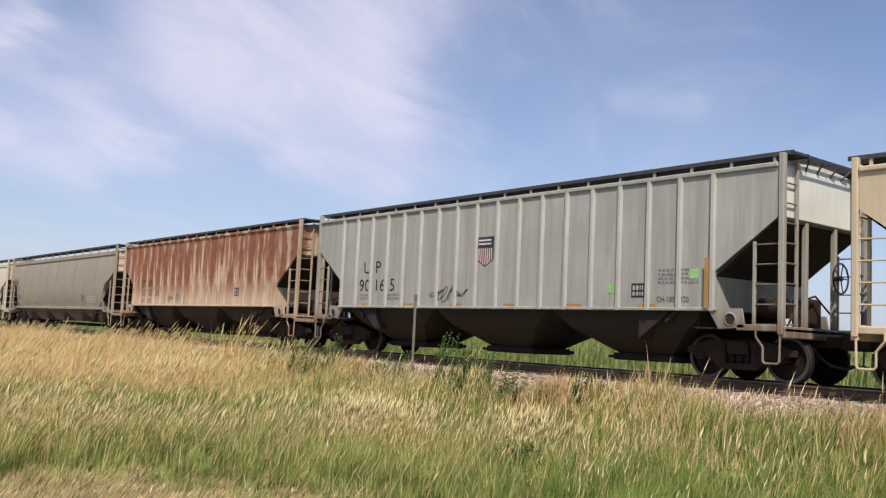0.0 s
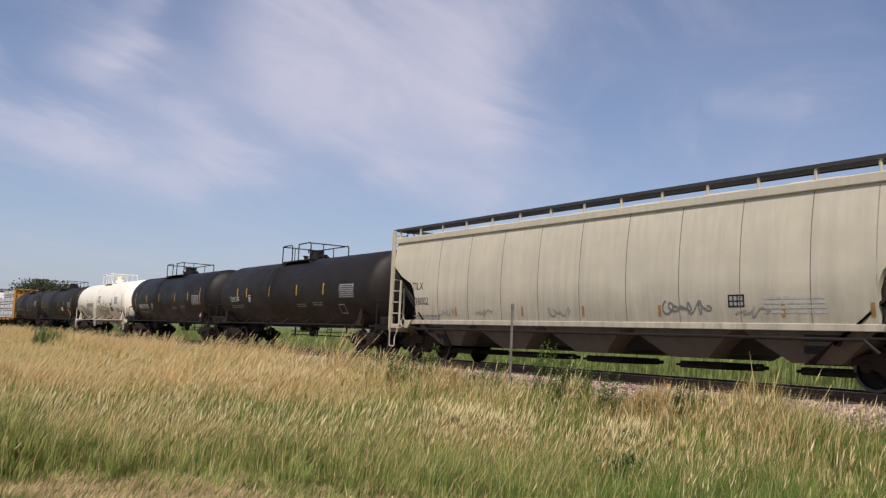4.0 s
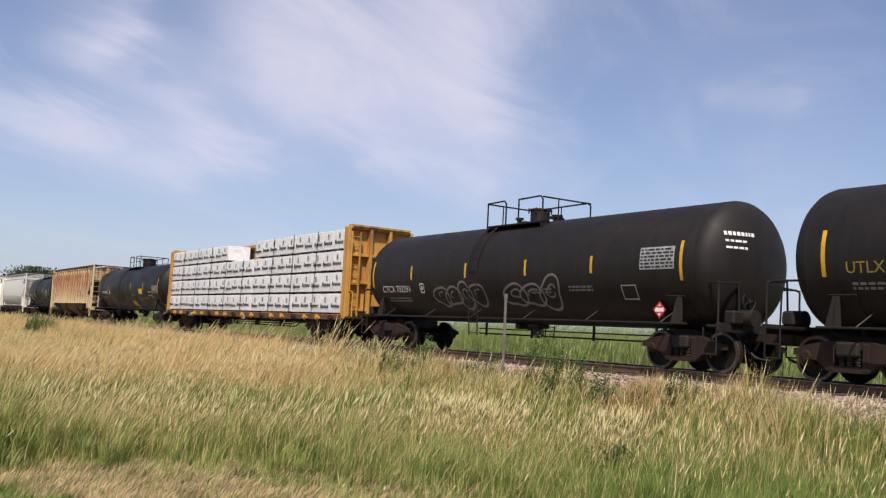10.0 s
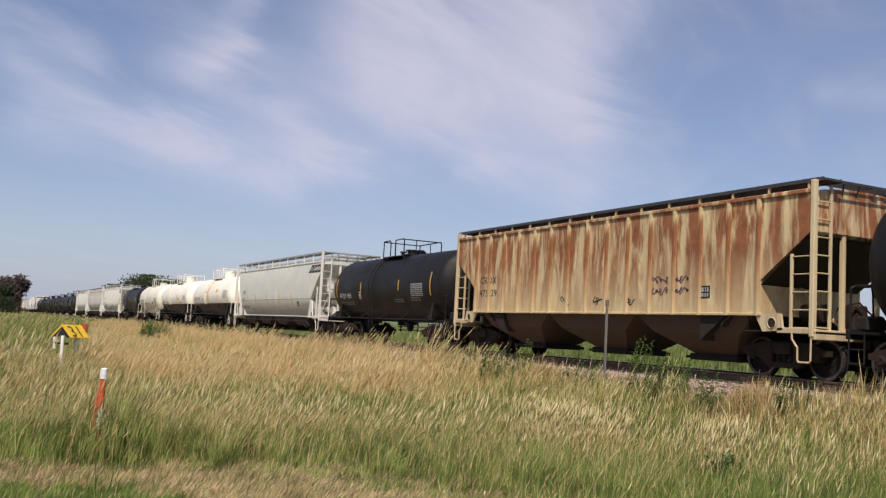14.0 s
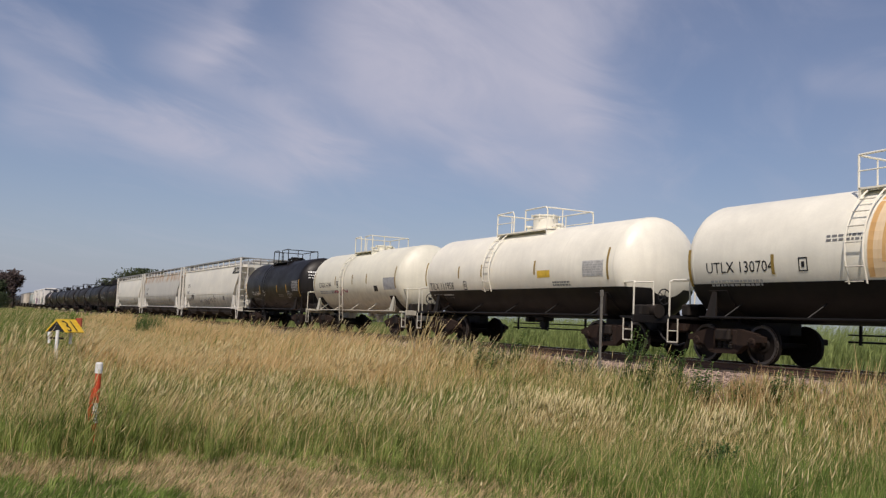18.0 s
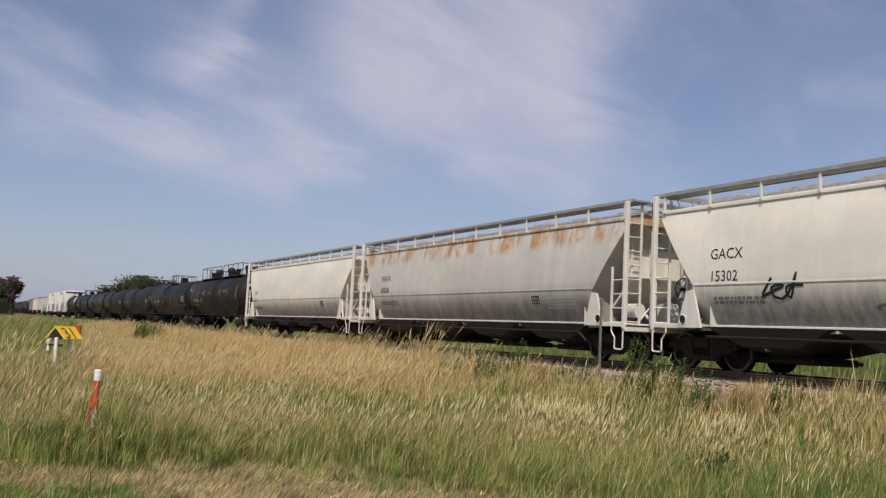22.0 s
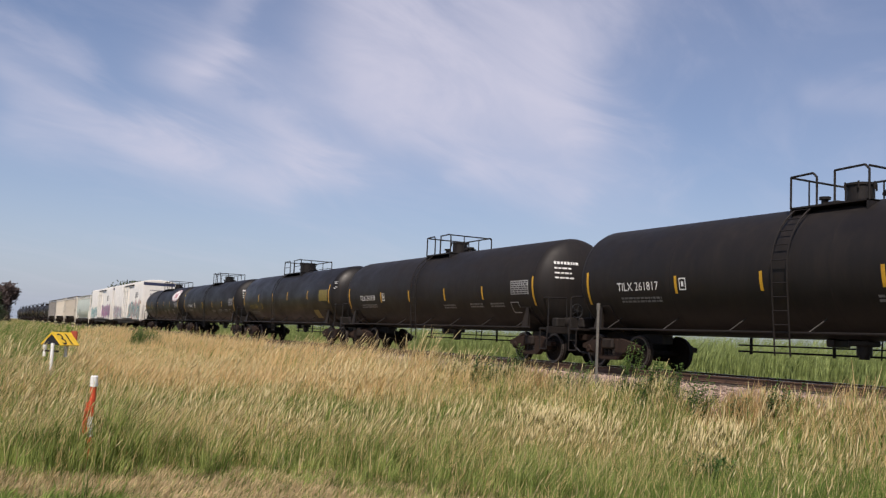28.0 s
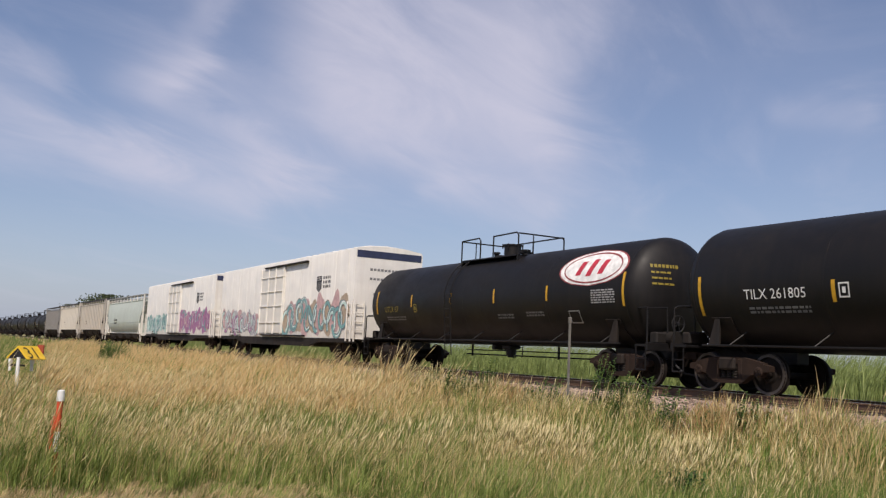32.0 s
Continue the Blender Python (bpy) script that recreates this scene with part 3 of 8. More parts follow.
    s.pipe([(-hl * 0.5, 0.93, 0.62), (hl * 0.55, 0.93, 0.62)], 0.025, 6).pipe([(-hl * 0.5, 0.93, 0.78), (hl * 0.55, 0.93, 0.78)], 0.02, 6)
    part("brake_pipe", s, low, car)
    # top platform, railing, manway and valves
    p0, p1 = platform
    zt = zc + R
    wm = walk_mat or trim
    hoods = [(0.5 * (p0 + p1), 0.0)] if style != "long" else [(-4.2, 0), (-0.54, 0), (4.28, 0)]
    s = Shape()
    for sy in (-1, 1):
        s.box(p0, p1, min(sy * 0.30, sy * 0.92), max(sy * 0.30, sy * 0.92), zt - 0.13, zt - 0.09)
        for xx in (p0, p1 - 0.05):
            s.box(xx, xx + 0.05, min(sy * 0.3, sy * 0.92), max(sy * 0.3, sy * 0.92), zt - 0.33, zt - 0.1)
    part("top_platform", s, wm, car)
    top = zt + (0.62 if style != "long" else 0.72)
    runs = [(p0, p1)] if style != "long" else [(p0, 0.2), (0.76, p1)]
    s = Shape()
    for sy in (-1, 1):
        if style == "long":
            for a, b in runs:
                zz = top if sy < 0 else top - 0.05
                s.pipe([(a, sy * 0.92, zt - 0.12), (a, sy * 0.92, zz - 0.08), (a + 0.08, sy * 0.92, zz), (b - 0.12, sy * 0.92, zz), (b, sy * 0.92, zz - 0.12), (b, sy * 0.92, zt - 0.12)], 0.024, 8)
                k = max(1, int((b - a) / 1.7))
                for i in range(1, k + 1):
                    s.rod((a + (b - a) * i / (k + 1), sy * 0.92, zt - 0.12), (a + (b - a) * i / (k + 1), sy * 0.92, zz), 0.02, 6)
                s.pipe([(a + 0.4 * (b - a), sy * 0.92, zt - 0.1), (a + 0.4 * (b - a), sy * 0.92, zt + 0.28), (b, sy * 0.92, zt + 0.28)], 0.018, 6)
        else:
            gap = 0.35 * (p1 - p0)
            for a, b in (((p0, p0 + gap), (p1 - gap * 1.2, p1)) if sy < 0 else ((p0, p1),)):
                s.pipe([(a, sy * 0.9, zt - 0.12), (a, sy * 0.9, top - 0.02), (b - 0.1, sy * 0.9, top), (b, sy * 0.9, top - 0.1), (b, sy * 0.9, zt - 0.12)], 0.025, 8)
                if style == "wide":
                    s.pipe([(a, sy * 0.9, zt + 0.26), (b, sy * 0.9, zt + 0.26)], 0.018, 6)
                if b - a > 1.6:
                    s.rod(((a + b) / 2, sy * 0.9, zt - 0.12), ((a + b) / 2, sy * 0.9, top), 0.02, 6)
    for xx in ((p0, p1) if style != "long" else (p0, p1)):
        s.pipe([(xx, -0.9, top - 0.03), (xx, 0.9, top - 0.03)], 0.024, 8)
        s.rod((xx, -0.32, zt - 0.1), (xx, -0.32, top - 0.03), 0.02, 6)
    part("top_railing", s, wm, car)
    for hx, hy in hoods:
        if style == "long":
            s = Shape().spin([(zt - 0.1, 0.22), (zt + 0.36, 0.22), (zt + 0.36, 0.29), (zt + 0.50, 0.29), (zt + 0.63, 0.23), (zt + 0.70, 0.12), (zt + 0.72, 0.002)], 20, "z", (hx, 0, 0))
            part("manway", s, trim, car)
            k = -1 if hx < -2 else 1
            s = Shape().spin([(zt - 0.05, 0.3), (zt + 0.28, 0.3), (zt + 0.28, 0.37), (zt + 0.44, 0.37), (zt + 0.46, 0.002)], 16, "z", (hx + k * 1.15, 0, 0))
            s.rod((hx + k * 2.05, 0, zt - 0.05), (hx + k * 2.05, 0, zt + 0.38), 0.11, 10).rod((hx + k * 2.05, 0, zt + 0.38), (hx + k * 2.05, 0, zt + 0.52), 0.16, 10)
            part("relief_valve", s, trim, car)
        else:
            tall = {"dome": 0.42, "low": 0.24, "wide": 0.52}[style]
            rr = {"dome": 0.29, "low": 0.25, "wide": 0.42}[style]
            s = Shape().spin([(zt - 0.08, rr), (zt + tall - 0.05, rr), (zt + tall - 0.05, rr + 0.03), (zt + tall, rr + 0.03), (zt + tall + 0.02, rr * 0.6), (zt + tall + 0.03, 0.002)], 24, "z", (hx + 0.1, 0, 0))
            man = part("manway", s, trim, car)
            bolt = Shape().rod((0, 0, zt + tall - 0.14), (0, 0, zt + tall + 0.02), 0.022, 6).mesh("bolt")
            bolt.materials.append(trim)
            for k in range(6):
                t = math.tau * k / 6
                part("bolt", bolt, trim, man, at=pose(hx + 0.1 + (rr + 0.05) * math.cos(t), (rr + 0.05) * math.sin(t), 0))
            s = Shape().rod((hx - 0.75, -0.1, zt - 0.06), (hx - 0.75, -0.1, zt + 0.16), 0.08, 10).rod((hx - 0.75, -0.1, zt + 0.16), (hx - 0.75, -0.1, zt + 0.22), 0.13, 10)
            s.box(hx - 0.62, hx - 0.3, -0.22, 0.16, zt - 0.05, zt + 0.09, 0.03)
            part("relief_valve", s, trim, car)
            s = Shape().rod((hx + 0.82, 0.05, zt - 0.06), (hx + 0.82, 0.05, zt + 0.14), 0.12, 10).rod((hx + 0.82, 0.05, zt + 0.14), (hx + 0.82, 0.05, zt + 0.2), 0.17, 10)
            s.rod((hx + 0.82, -0.2, zt + 0.1), (hx + 0.82, 0.3, zt + 0.1), 0.05, 8)
            part("vent_valve", s, trim, car)
    # side ladder that follows the shell up to the platform
    lx = ladder_x if ladder_x is not None else p0 + 0.1
    lm = ladder_mat or (trim if white_rails else low)
    for sy in (-1, 1):
        s = Shape()
        for xx in (lx, lx + 0.42):
            pts = [(xx, sy * (1.46 if ladder_z0 < 1 else wide(ladder_z0) + 0.11), ladder_z0), (xx, sy * (wide(zc - 0.2) + 0.11), zc - 0.2)]
            for a in range(4, 62, 8):
                t = radians(a)
                pts.append((xx, sy * (R + 0.11) * math.cos(t), zc + (R + 0.11) * math.sin(t)))
            s.pipe(pts, 0.02, 6)
        lad = part("side_ladder", s, lm, car)
        rg = Shape().rod((lx, 0, 0), (lx + 0.42, 0, 0), 0.014, 6).mesh("rung")
        rg.materials.append(lm)
        for i in range(6):
            zz = 0.62 + i * 0.3
            if zz < ladder_z0:
                continue
            part("rung", rg, lm, lad, at=pose(0, sy * (1.46 + (wide(zc - 0.2) + 0.11 - 1.46) * (zz - 0.55) / (zc - 0.75)), zz))
        for i in range(5):
            t = radians(6 + i * 12.5)
            part("rung", rg, lm, lad, at=pose(0, sy * (R + 0.11) * math.cos(t), zc + (R + 0.11) * math.sin(t)))
    for sx, z0, z1 in stripes:
        part("reflective_stripe", quad_side(Shape(), sx - 0.045, sx + 0.045, z0, z1, wide, 0.007, 6), stripe_mat or YELLOW, car)
    HEADS[car.name] = (hl, hd, R, zc)
    marks(car, wide)
    running_gear(car, x0, half, hl - 1.35)
    return car


def data_panel(car, wide, x, z, w, h, mat, back=None, seed=1):
    """A stencilled table of test dates: a frame and rows of small bars."""
    if back:
        part("stencil_panel", quad_side(Shape(), x, x + w, z, z + h, wide, 0.005, 6), back, car)
    s = Shape()
    rn = random.Random(seed)
    for i in range(6):
        zz, u = z + h * (0.06 + i * 0.155), 0.03
        while u < w - 0.08:
            b = rn.uniform(0.06, 0.2)
            quad_side(s, x + u, x + min(u + b, w - 0.03), zz, zz + h * 0.09, wide, 0.009, 1)
            u += b + 0.035
    tagged(part("stencil_bar", s, mat, car), kind="stuff")


def placard(car, wide, x, z, mat=None):
    s, face = Shape(), wide(z + 0.2) + 0.03
    s.add([(x, -(face), z - 0.2), (x + 0.2, -(face), z), (x, -(face), z + 0.2), (x - 0.2, -(face), z)], [(0, 1, 2, 3)])
    pl = part("placard", s, mat or RED, car, "red diamond hazard placard")
    s = Shape()
    yy = -(face + 0.005)
    s.add([(x - 0.13, yy, z - 0.045), (x + 0.13, yy, z - 0.045), (x + 0.13, yy, z + 0.045), (x - 0.13, yy, z + 0.045)], [(0, 1, 2, 3)])
    s.add([(x - 0.04, yy, z + 0.08), (x + 0.04, yy, z + 0.08), (x, yy, z + 0.14)], [(0, 1, 2)])
    s.add([(x - 0.03, yy, z - 0.13), (x + 0.03, yy, z - 0.13), (x + 0.03, yy, z - 0.08), (x - 0.03, yy, z - 0.08)], [(0, 1, 2, 3)])
    part("placard_print", s, WHITE, pl)
    part("placard_holder", Shape().box(x - 0.02, x + 0.02, -(face - 0.005), -(wide(z) - 0.03), z - 0.24, z + 0.2), STEEL, pl)


def head_print(car, x, zc, rows, mat, seed=3):
    """Lines of small stencil bars on the rounded front head."""
    s, rn = Shape(), random.Random(seed)
    hl, hd, R, z0 = HEADS[car.name]
    on = lambda y, z: (hl - hd + hd * math.sqrt(max(0.0, 1 - (y * y + (z - z0) ** 2) / (R * R))) + 0.008, y, z)
    for i in range(rows):
        big = 0.085 if i == 0 else 0.05
        u, zz = -1.02, z0 + 0.60 - i * 0.15
        while u < (-0.30 if i == 0 else -0.5):
            w = rn.uniform(0.05, 0.10) if i == 0 else rn.uniform(0.06, 0.16)
            s.add([on(u, zz), on(u + w, zz), on(u + w, zz + big), on(u, zz + big)], [(0, 1, 2, 3)])
            u += w + 0.03
    tagged(part("stencil_bar", s, mat, car), kind="stuff")


# ---------------------------------------------------------------- covered hoppers
def hopper_car(x0, half, top_half, low_half, label, mat, marks, zs=1.38, ze=4.12, zroof=4.30, zw=4.56, width=1.60, kind="ribbed", ribs=14, z_cut=(2.14, 3.13), bays=4, under=None, walk_mat=None, post_mat=None, rib_mat=None, cut_style="diag", group="covered hopper cars", bulge=0.0, low_taper=0.0, sheet_mat=None):
    """Ribbed or round-sided covered hopper: side sheets with cut-away ends, slope sheets, roof, hatches, roof walk, ladders and discharge bays."""
    car = thing("covered_hopper_car", label, "hopper car", group, at=pose(x0, TRACK_Y, 0))
    under, wm, pm = under or mat, walk_mat or DARKGRATE, post_mat or mat
    # near-black colour that paints in the shade under the ends and between bays
    shade_dark = paint("dark painted shade", (0.030, 0.024, 0.020), (0.012, 0.010, 0.009), 0.5, rough=0.85, seed=71)

    # darker tone that paints the seam's shade along each weld
    weld = paint("shaded weld line", (0.16, 0.135, 0.105), (0.09, 0.07, 0.055), 0.5, rough=0.75, seed=72)

    def wide(z):
        if kind == "ribbed":
            return width
        t = (z - zs) / (ze - zs)
        if t < 0.34:
            return width - low_taper * (1 - max(t, 0.0) / 0.34) ** 1.7
        return width - bulge * max(0.0, (t - 0.34) / 0.66) ** 2.4

    # side-to-side section from sill up over the roof; near each end the section is cut off along the slope
    zl = [zs + (ze - zs) * i / 12 for i in range(13)]

    def section(x, cut):
        right = [(x, wide(max(z, cut)), max(z, cut)) for z in zl]
        roof = [(x, wide(ze) * c, ze + (zroof - ze) * (1 - c * c)) for c in (0.75, 0.4, 0.0, -0.4, -0.75)]
        return right + roof + [(a, -b, c) for a, b, c in right[::-1]]

    za, zb = z_cut
    run = top_half - low_half
    st = [(-low_half - run * i / 6, za + (zb - za) * i / 6) for i in range(6, -1, -1)]
    if kind == "round":
        st = [(-top_half, zb + 0.05), (-low_half - 0.62, 2.72), (-low_half - 0.28, 2.58), (-low_half + 0.02, 2.46), (-low_half + 0.20, 2.22), (-low_half + 0.32, 1.90), (-low_half + 0.30, 1.62)]
    stations = [(x, c) for x, c in st] + [(st[-1][0] + 0.02, zs)] + [(low_half * k / 4, zs) for k in range(-3, 4)] + [(-st[-1][0] - 0.02, zs)] + [(-x, c) for x, c in st[::-1]]
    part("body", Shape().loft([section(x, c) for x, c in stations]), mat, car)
    # slope sheets run on down and inward under the ends
    for q in (-1, 1):
        s = Shape()
        k = (zb - za) / run
        xi, zi = low_half - 1.9, za - 1.9 * min(k, 0.75)
        w = min(width, wide(zs)) - 0.05
        s.loft([[(q * (low_half + 0.02), -w, za + 0.02), (q * xi, -w, zi), (q * xi, -w, zi + 0.9), (q * (low_half - 0.5), -w, za + 0.6)],
                [(q * (low_half + 0.02), w, za + 0.02), (q * xi, w, zi), (q * xi, w, zi + 0.9), (q * (low_half - 0.5), w, za + 0.6)]])
        part("slope_sheet", s, mat if kind == "curved" else shade_dark, car)
        # end panel, corner posts, ladders, end sill with steps
        s = Shape()
        xe = q * top_half
        for y in (-0.55, 0.55):
            s.box(min(xe, xe - q * 0.1), max(xe, xe - q * 0.1), y - 0.05, y + 0.05, 0.95, zb + 0.2, 0.01)
        s.loft([[(q * (low_half - 0.3), y, za + 0.1), (q * (low_half - 0.22), y, za + 0.1), (xe, y, 1.0), (xe - q * 0.1, y, 1.0)] for y in (-0.35, -0.28)])
        part("end_brace", s, pm, car)
        for y in (-width + 0.02, width - 0.02):
            s = Shape().box(min(xe + q * 0.02, xe + q * 0.13), max(xe + q * 0.02, xe + q * 0.13), y - 0.06, y + 0.06, 0.92, zw - 0.02, 0.012)
            part("corner_post", s, pm, car)
        # end sheet between the slope and the roof; sheet_mat may brighten it
        ws = wide(ze) - 0.01
        rim = [(-ws, zb + 0.02), (ws, zb + 0.02), (ws, ze - 0.02)] + [(ws * c, ze + (zroof - ze) * (1 - c * c) - 0.02) for c in (0.75, 0.4, 0.0, -0.4, -0.75)] + [(-ws, ze - 0.02)]
        part("end_sheet", Shape().loft([[(xx, y, z) for y, z in rim] for xx in (xe - q * 0.02, xe + q * 0.02)]), sheet_mat or mat, car)
        # except on curved cars the web is dark, painting the opening's shade
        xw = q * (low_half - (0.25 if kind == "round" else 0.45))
        part("end_web", Shape().box(min(xw, xw + q * 0.02), max(xw, xw + q * 0.02), -width + 0.12, width - 0.12, 0.98, 2.5 if kind == "round" else za - 0.1), pm if kind == "curved" else shade_dark, car)
        if kind != "curved":                         # underside of the sloping end, its shade painted dark
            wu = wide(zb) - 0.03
            part("slope_underside", Shape().loft([[(q * (top_half - 0.06), y, zb - 0.075), (q * (top_half - 0.03), y, zb - 0.06), (q * (low_half + 0.03), y, za - 0.06), (q * (low_half + 0.0), y, za - 0.085), (q * (low_half - 1.2), y, za - 0.95), (q * (low_half - 1.2), y, za - 1.05)] for y in (-wu, wu)]), shade_dark, car)
        for sy in (-1, 1):
            ladder(car, "end_ladder", xe + q * 0.075, sy * (width - 0.52), sy * (width - 0.06), 1.0, zw - 0.1, 0.38, pm)
            ladder(car, "side_ladder", sy * (width - 0.03), min(xe - q * 0.5, xe + q * 0.04), max(xe - q * 0.5, xe + q * 0.04), 0.98, zb - 0.45 if kind == "ribbed" else 2.6, 0.38, pm, along="x")
            s = Shape()
            s.pipe([(xe + q * 0.06, sy * width, 1.0), (xe + q * 0.05, sy * width, 0.42), (xe + q * 0.01, sy * width, 0.38), (xe - q * 0.25, sy * width, 0.38), (xe - q * 0.29, sy * width, 0.42), (xe - q * 0.29, sy * width, 0.68), (xe - q * 0.44, sy * width, 0.86), (xe - q * 0.44, sy * width, 1.0)], 0.022, 6)
            part("sill_step", s, pm, car)
        s = Shape().box(min(xe - q * 0.55, xe + q * 0.16), max(xe - q * 0.55, xe + q * 0.16), -width, width, 0.98, 1.04, 0.008)
        s.box(min(xe + q * 0.02, xe + q * 0.16), max(xe + q * 0.02, xe + q * 0.16), -width, width, 0.86, 1.08, 0.015)
        part("end_sill", s, pm, car)
        # shear plate, not seen itself, added to keep the truck in shade
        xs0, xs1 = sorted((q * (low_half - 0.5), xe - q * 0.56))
        part("shear_plate", Shape().box(xs0, xs1, -width + 0.06, width - 0.06, 1.0, 1.03), shade_dark, car)
        if kind == "curved":                         # upright end bulkhead behind the ladders
            xb0, xb1 = sorted((xe - q * 0.55, xe - q * 0.45))
            bulk = part("end_bulkhead", Shape().box(xb0, xb1, -1.12, 1.12, 2.35, 3.80, 0.02), pm, car)
            for y in (-1.0, -0.35, 0.35, 1.0):
                xr0, xr1 = sorted((xe - q * 0.447, xe - q * 0.36))
                part("bulkhead_rib", Shape().box(xr0, xr1, y - 0.03, y + 0.03, 2.35, 3.80, 0.008), pm, bulk)
            part("chute_plate", Shape().loft([[(xe - q * 0.55, y, 2.35), (xe - q * 0.45, y, 2.35), (q * (low_half - 0.2), y, 1.2), (q * (low_half - 0.3), y, 1.2)] for y in (-0.9, 0.9)]), pm, car)
        for sy in (-1, 1):                           # side bolster web over the truck, with its lightening hole rim
            s = Shape()
            y0, y1 = sorted((sy * (width - 0.05), sy * (width + 0.01)))
            if kind == "curved":
                s.loft([[(q * (low_half - 0.25), y, 1.0), (q * (low_half + 0.02), y, 1.92), (q * (low_half + 0.26), y, 1.88), (q * (low_half + 0.55), y, 1.0)] for y in (y0, y1)])
            else:
                s.loft([[(q * (low_half - 0.15), y, zs + 0.02), (q * (low_half + 0.60), y, zs + 0.02), (q * (low_half + 0.66), y, 1.04), (q * (low_half + 0.1), y, 1.0)] for y in (y0, y1)])
            s.box(min(q * (low_half + 0.5), xe), max(q * (low_half + 0.5), xe), y0, y1, 0.98, 1.10, 0.01)
            s.spin([(sy * (width + 0.008), 0.105), (sy * (width + 0.03), 0.115), (sy * (width + 0.016), 0.14)], 16, "y", (q * (low_half + 0.36), 0, 1.19))
            # dark disc on the plate stands for the hole's shaded inside
            part("bolster_hole", Shape().spin([(sy * (width + 0.011), 0.001), (sy * (width + 0.014), 0.11), (sy * (width + 0.011), 0.112)], 16, "y", (q * (low_half + 0.36), 0, 1.19)), shade_dark, part("side_bolster", s, pm, car))
        s = Shape().box(min(q * (low_half - 1.6), q * (half - 0.75)), max(q * (low_half - 1.6), q * (half - 0.75)), -0.2, 0.2, 0.72, 1.02, 0.02)
        part("draft_sill", s, STEEL, car)
        s = Shape().rod((xe - q * 0.85, -0.75, 1.45), (xe - q * 0.30, -0.75, 1.45), 0.2, 14).box(min(xe - q * 0.8, xe - q * 0.4), max(xe - q * 0.8, xe - q * 0.4), 0.25, 0.75, 1.08, 1.7, 0.04)
        s.pipe([(xe - q * 0.2, -0.9, 1.1), (xe - q * 0.25, -0.4, 1.6), (xe - q * 0.3, 0.3, 1.75), (xe - q * 0.2, 0.9, 1.3)], 0.022, 6)
        part("brake_gear", s, pm if kind == "curved" else RUSTY, car)
    brake_wheel(car, top_half + 0.20, 0.35, 2.1, 0.3, INK)
    # sill and top chord
    s = Shape()
    for sy in (-1, 1):
        y0, y1 = sorted((sy * (wide(zs) - 0.02), sy * (wide(zs) + 0.05)))
        s.box(-low_half - 0.05, low_half + 0.05, y0, y1, zs - (0.035 if kind == "ribbed" else 0.11), zs + 0.03, 0.012)
    part("side_sill", s, pm if kind != "ribbed" else mat, car)
    s = Shape()
    for sy in (-1, 1):
        y0, y1 = sorted((sy * (wide(ze) - 0.03), sy * (wide(ze) + (0.085 if kind == "round" else 0.05))))
        s.box(-top_half, top_half, y0, y1, ze - (0.15 if kind == "round" else 0.05), ze + 0.05, 0.02)
    part("top_chord", s, mat, car)
    if kind == "ribbed":
        rb = Shape().loft([[(-0.05, -width, z), (-0.032, -width - 0.075, z), (0.032, -width - 0.075, z), (0.05, -width, z)] for z in (zs - 0.03, ze - 0.04)]).mesh("rib")
        rb.materials.append(rib_mat or mat)
        for sy in (0, 180):
            for i in range(ribs):
                part("rib", rb, mat, car, at=pose(-low_half + 0.05 + (2 * low_half - 0.1) * i / (ribs - 1), 0, 0, 0, 0, sy))
    else:
        k = 10 if kind == "round" else 5              # upright weld lines of the shell; round sides draw their shade as dark paint
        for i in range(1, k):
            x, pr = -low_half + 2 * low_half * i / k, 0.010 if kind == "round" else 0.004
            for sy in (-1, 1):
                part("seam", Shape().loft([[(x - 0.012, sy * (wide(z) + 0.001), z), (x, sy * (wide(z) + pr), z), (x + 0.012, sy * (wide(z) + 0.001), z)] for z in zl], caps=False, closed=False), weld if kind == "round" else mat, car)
        if kind == "curved":                          # folded break line low on the side
            s = Shape()
            zk = zs + (ze - zs) * 0.34
            for sy in (-1, 1):
                y0, y1 = sorted((sy * (wide(zk) - 0.01), sy * (wide(zk) + 0.014)))
                s.box(-low_half - 0.05, low_half + 0.05, y0, y1, zk - 0.02, zk + 0.02, 0.003)
            part("side_rail", s, mat, car)
    # roof walk on brackets, hatch covers
    wl = top_half + 0.25
    for sy in (-1, 1):
        s = Shape()
        y0, y1 = sorted((sy * (width - 0.62), sy * (width - 0.08)))
        s.box(-wl, wl, y0, y1, zw - 0.03, zw + 0.015)
        s.box(-wl, wl, y0 - 0.01, y0 + 0.02, zw - 0.05, zw + 0.03)
        s.box(-wl, wl, y1 - 0.02, y1 + 0.01, zw - 0.05, zw + 0.03)
        part("roof_walk", s, wm, car)
        br = Shape().box(-0.03, 0.03, -0.03, 0.03, ze - 0.02, zw + 0.04, 0.008).mesh("walk_bracket")
        br.materials.append(pm)
        k = max(8, ribs // 1)
        for i in range(k):
            part("walk_bracket", br, pm, car, at=pose(-top_half + 0.15 + (2 * top_half - 0.3) * i / (k - 1), sy * (width - 0.12), 0))
    for q in (-1, 1):
        s = Shape()
        for k in range(6):
            xb = q * (wl - 0.02 - 0.10 * k)
            s.box(xb - 0.012, xb + 0.012, -width + 0.62, width - 0.62, zw - 0.03, zw + 0.012)
        for y in (-width + 0.66, 0.0, width - 0.66):
            s.box(min(q * (wl - 0.5), q * wl), max(q * (wl - 0.5), q * wl), y - 0.012, y + 0.012, zw - 0.045, zw - 0.03)
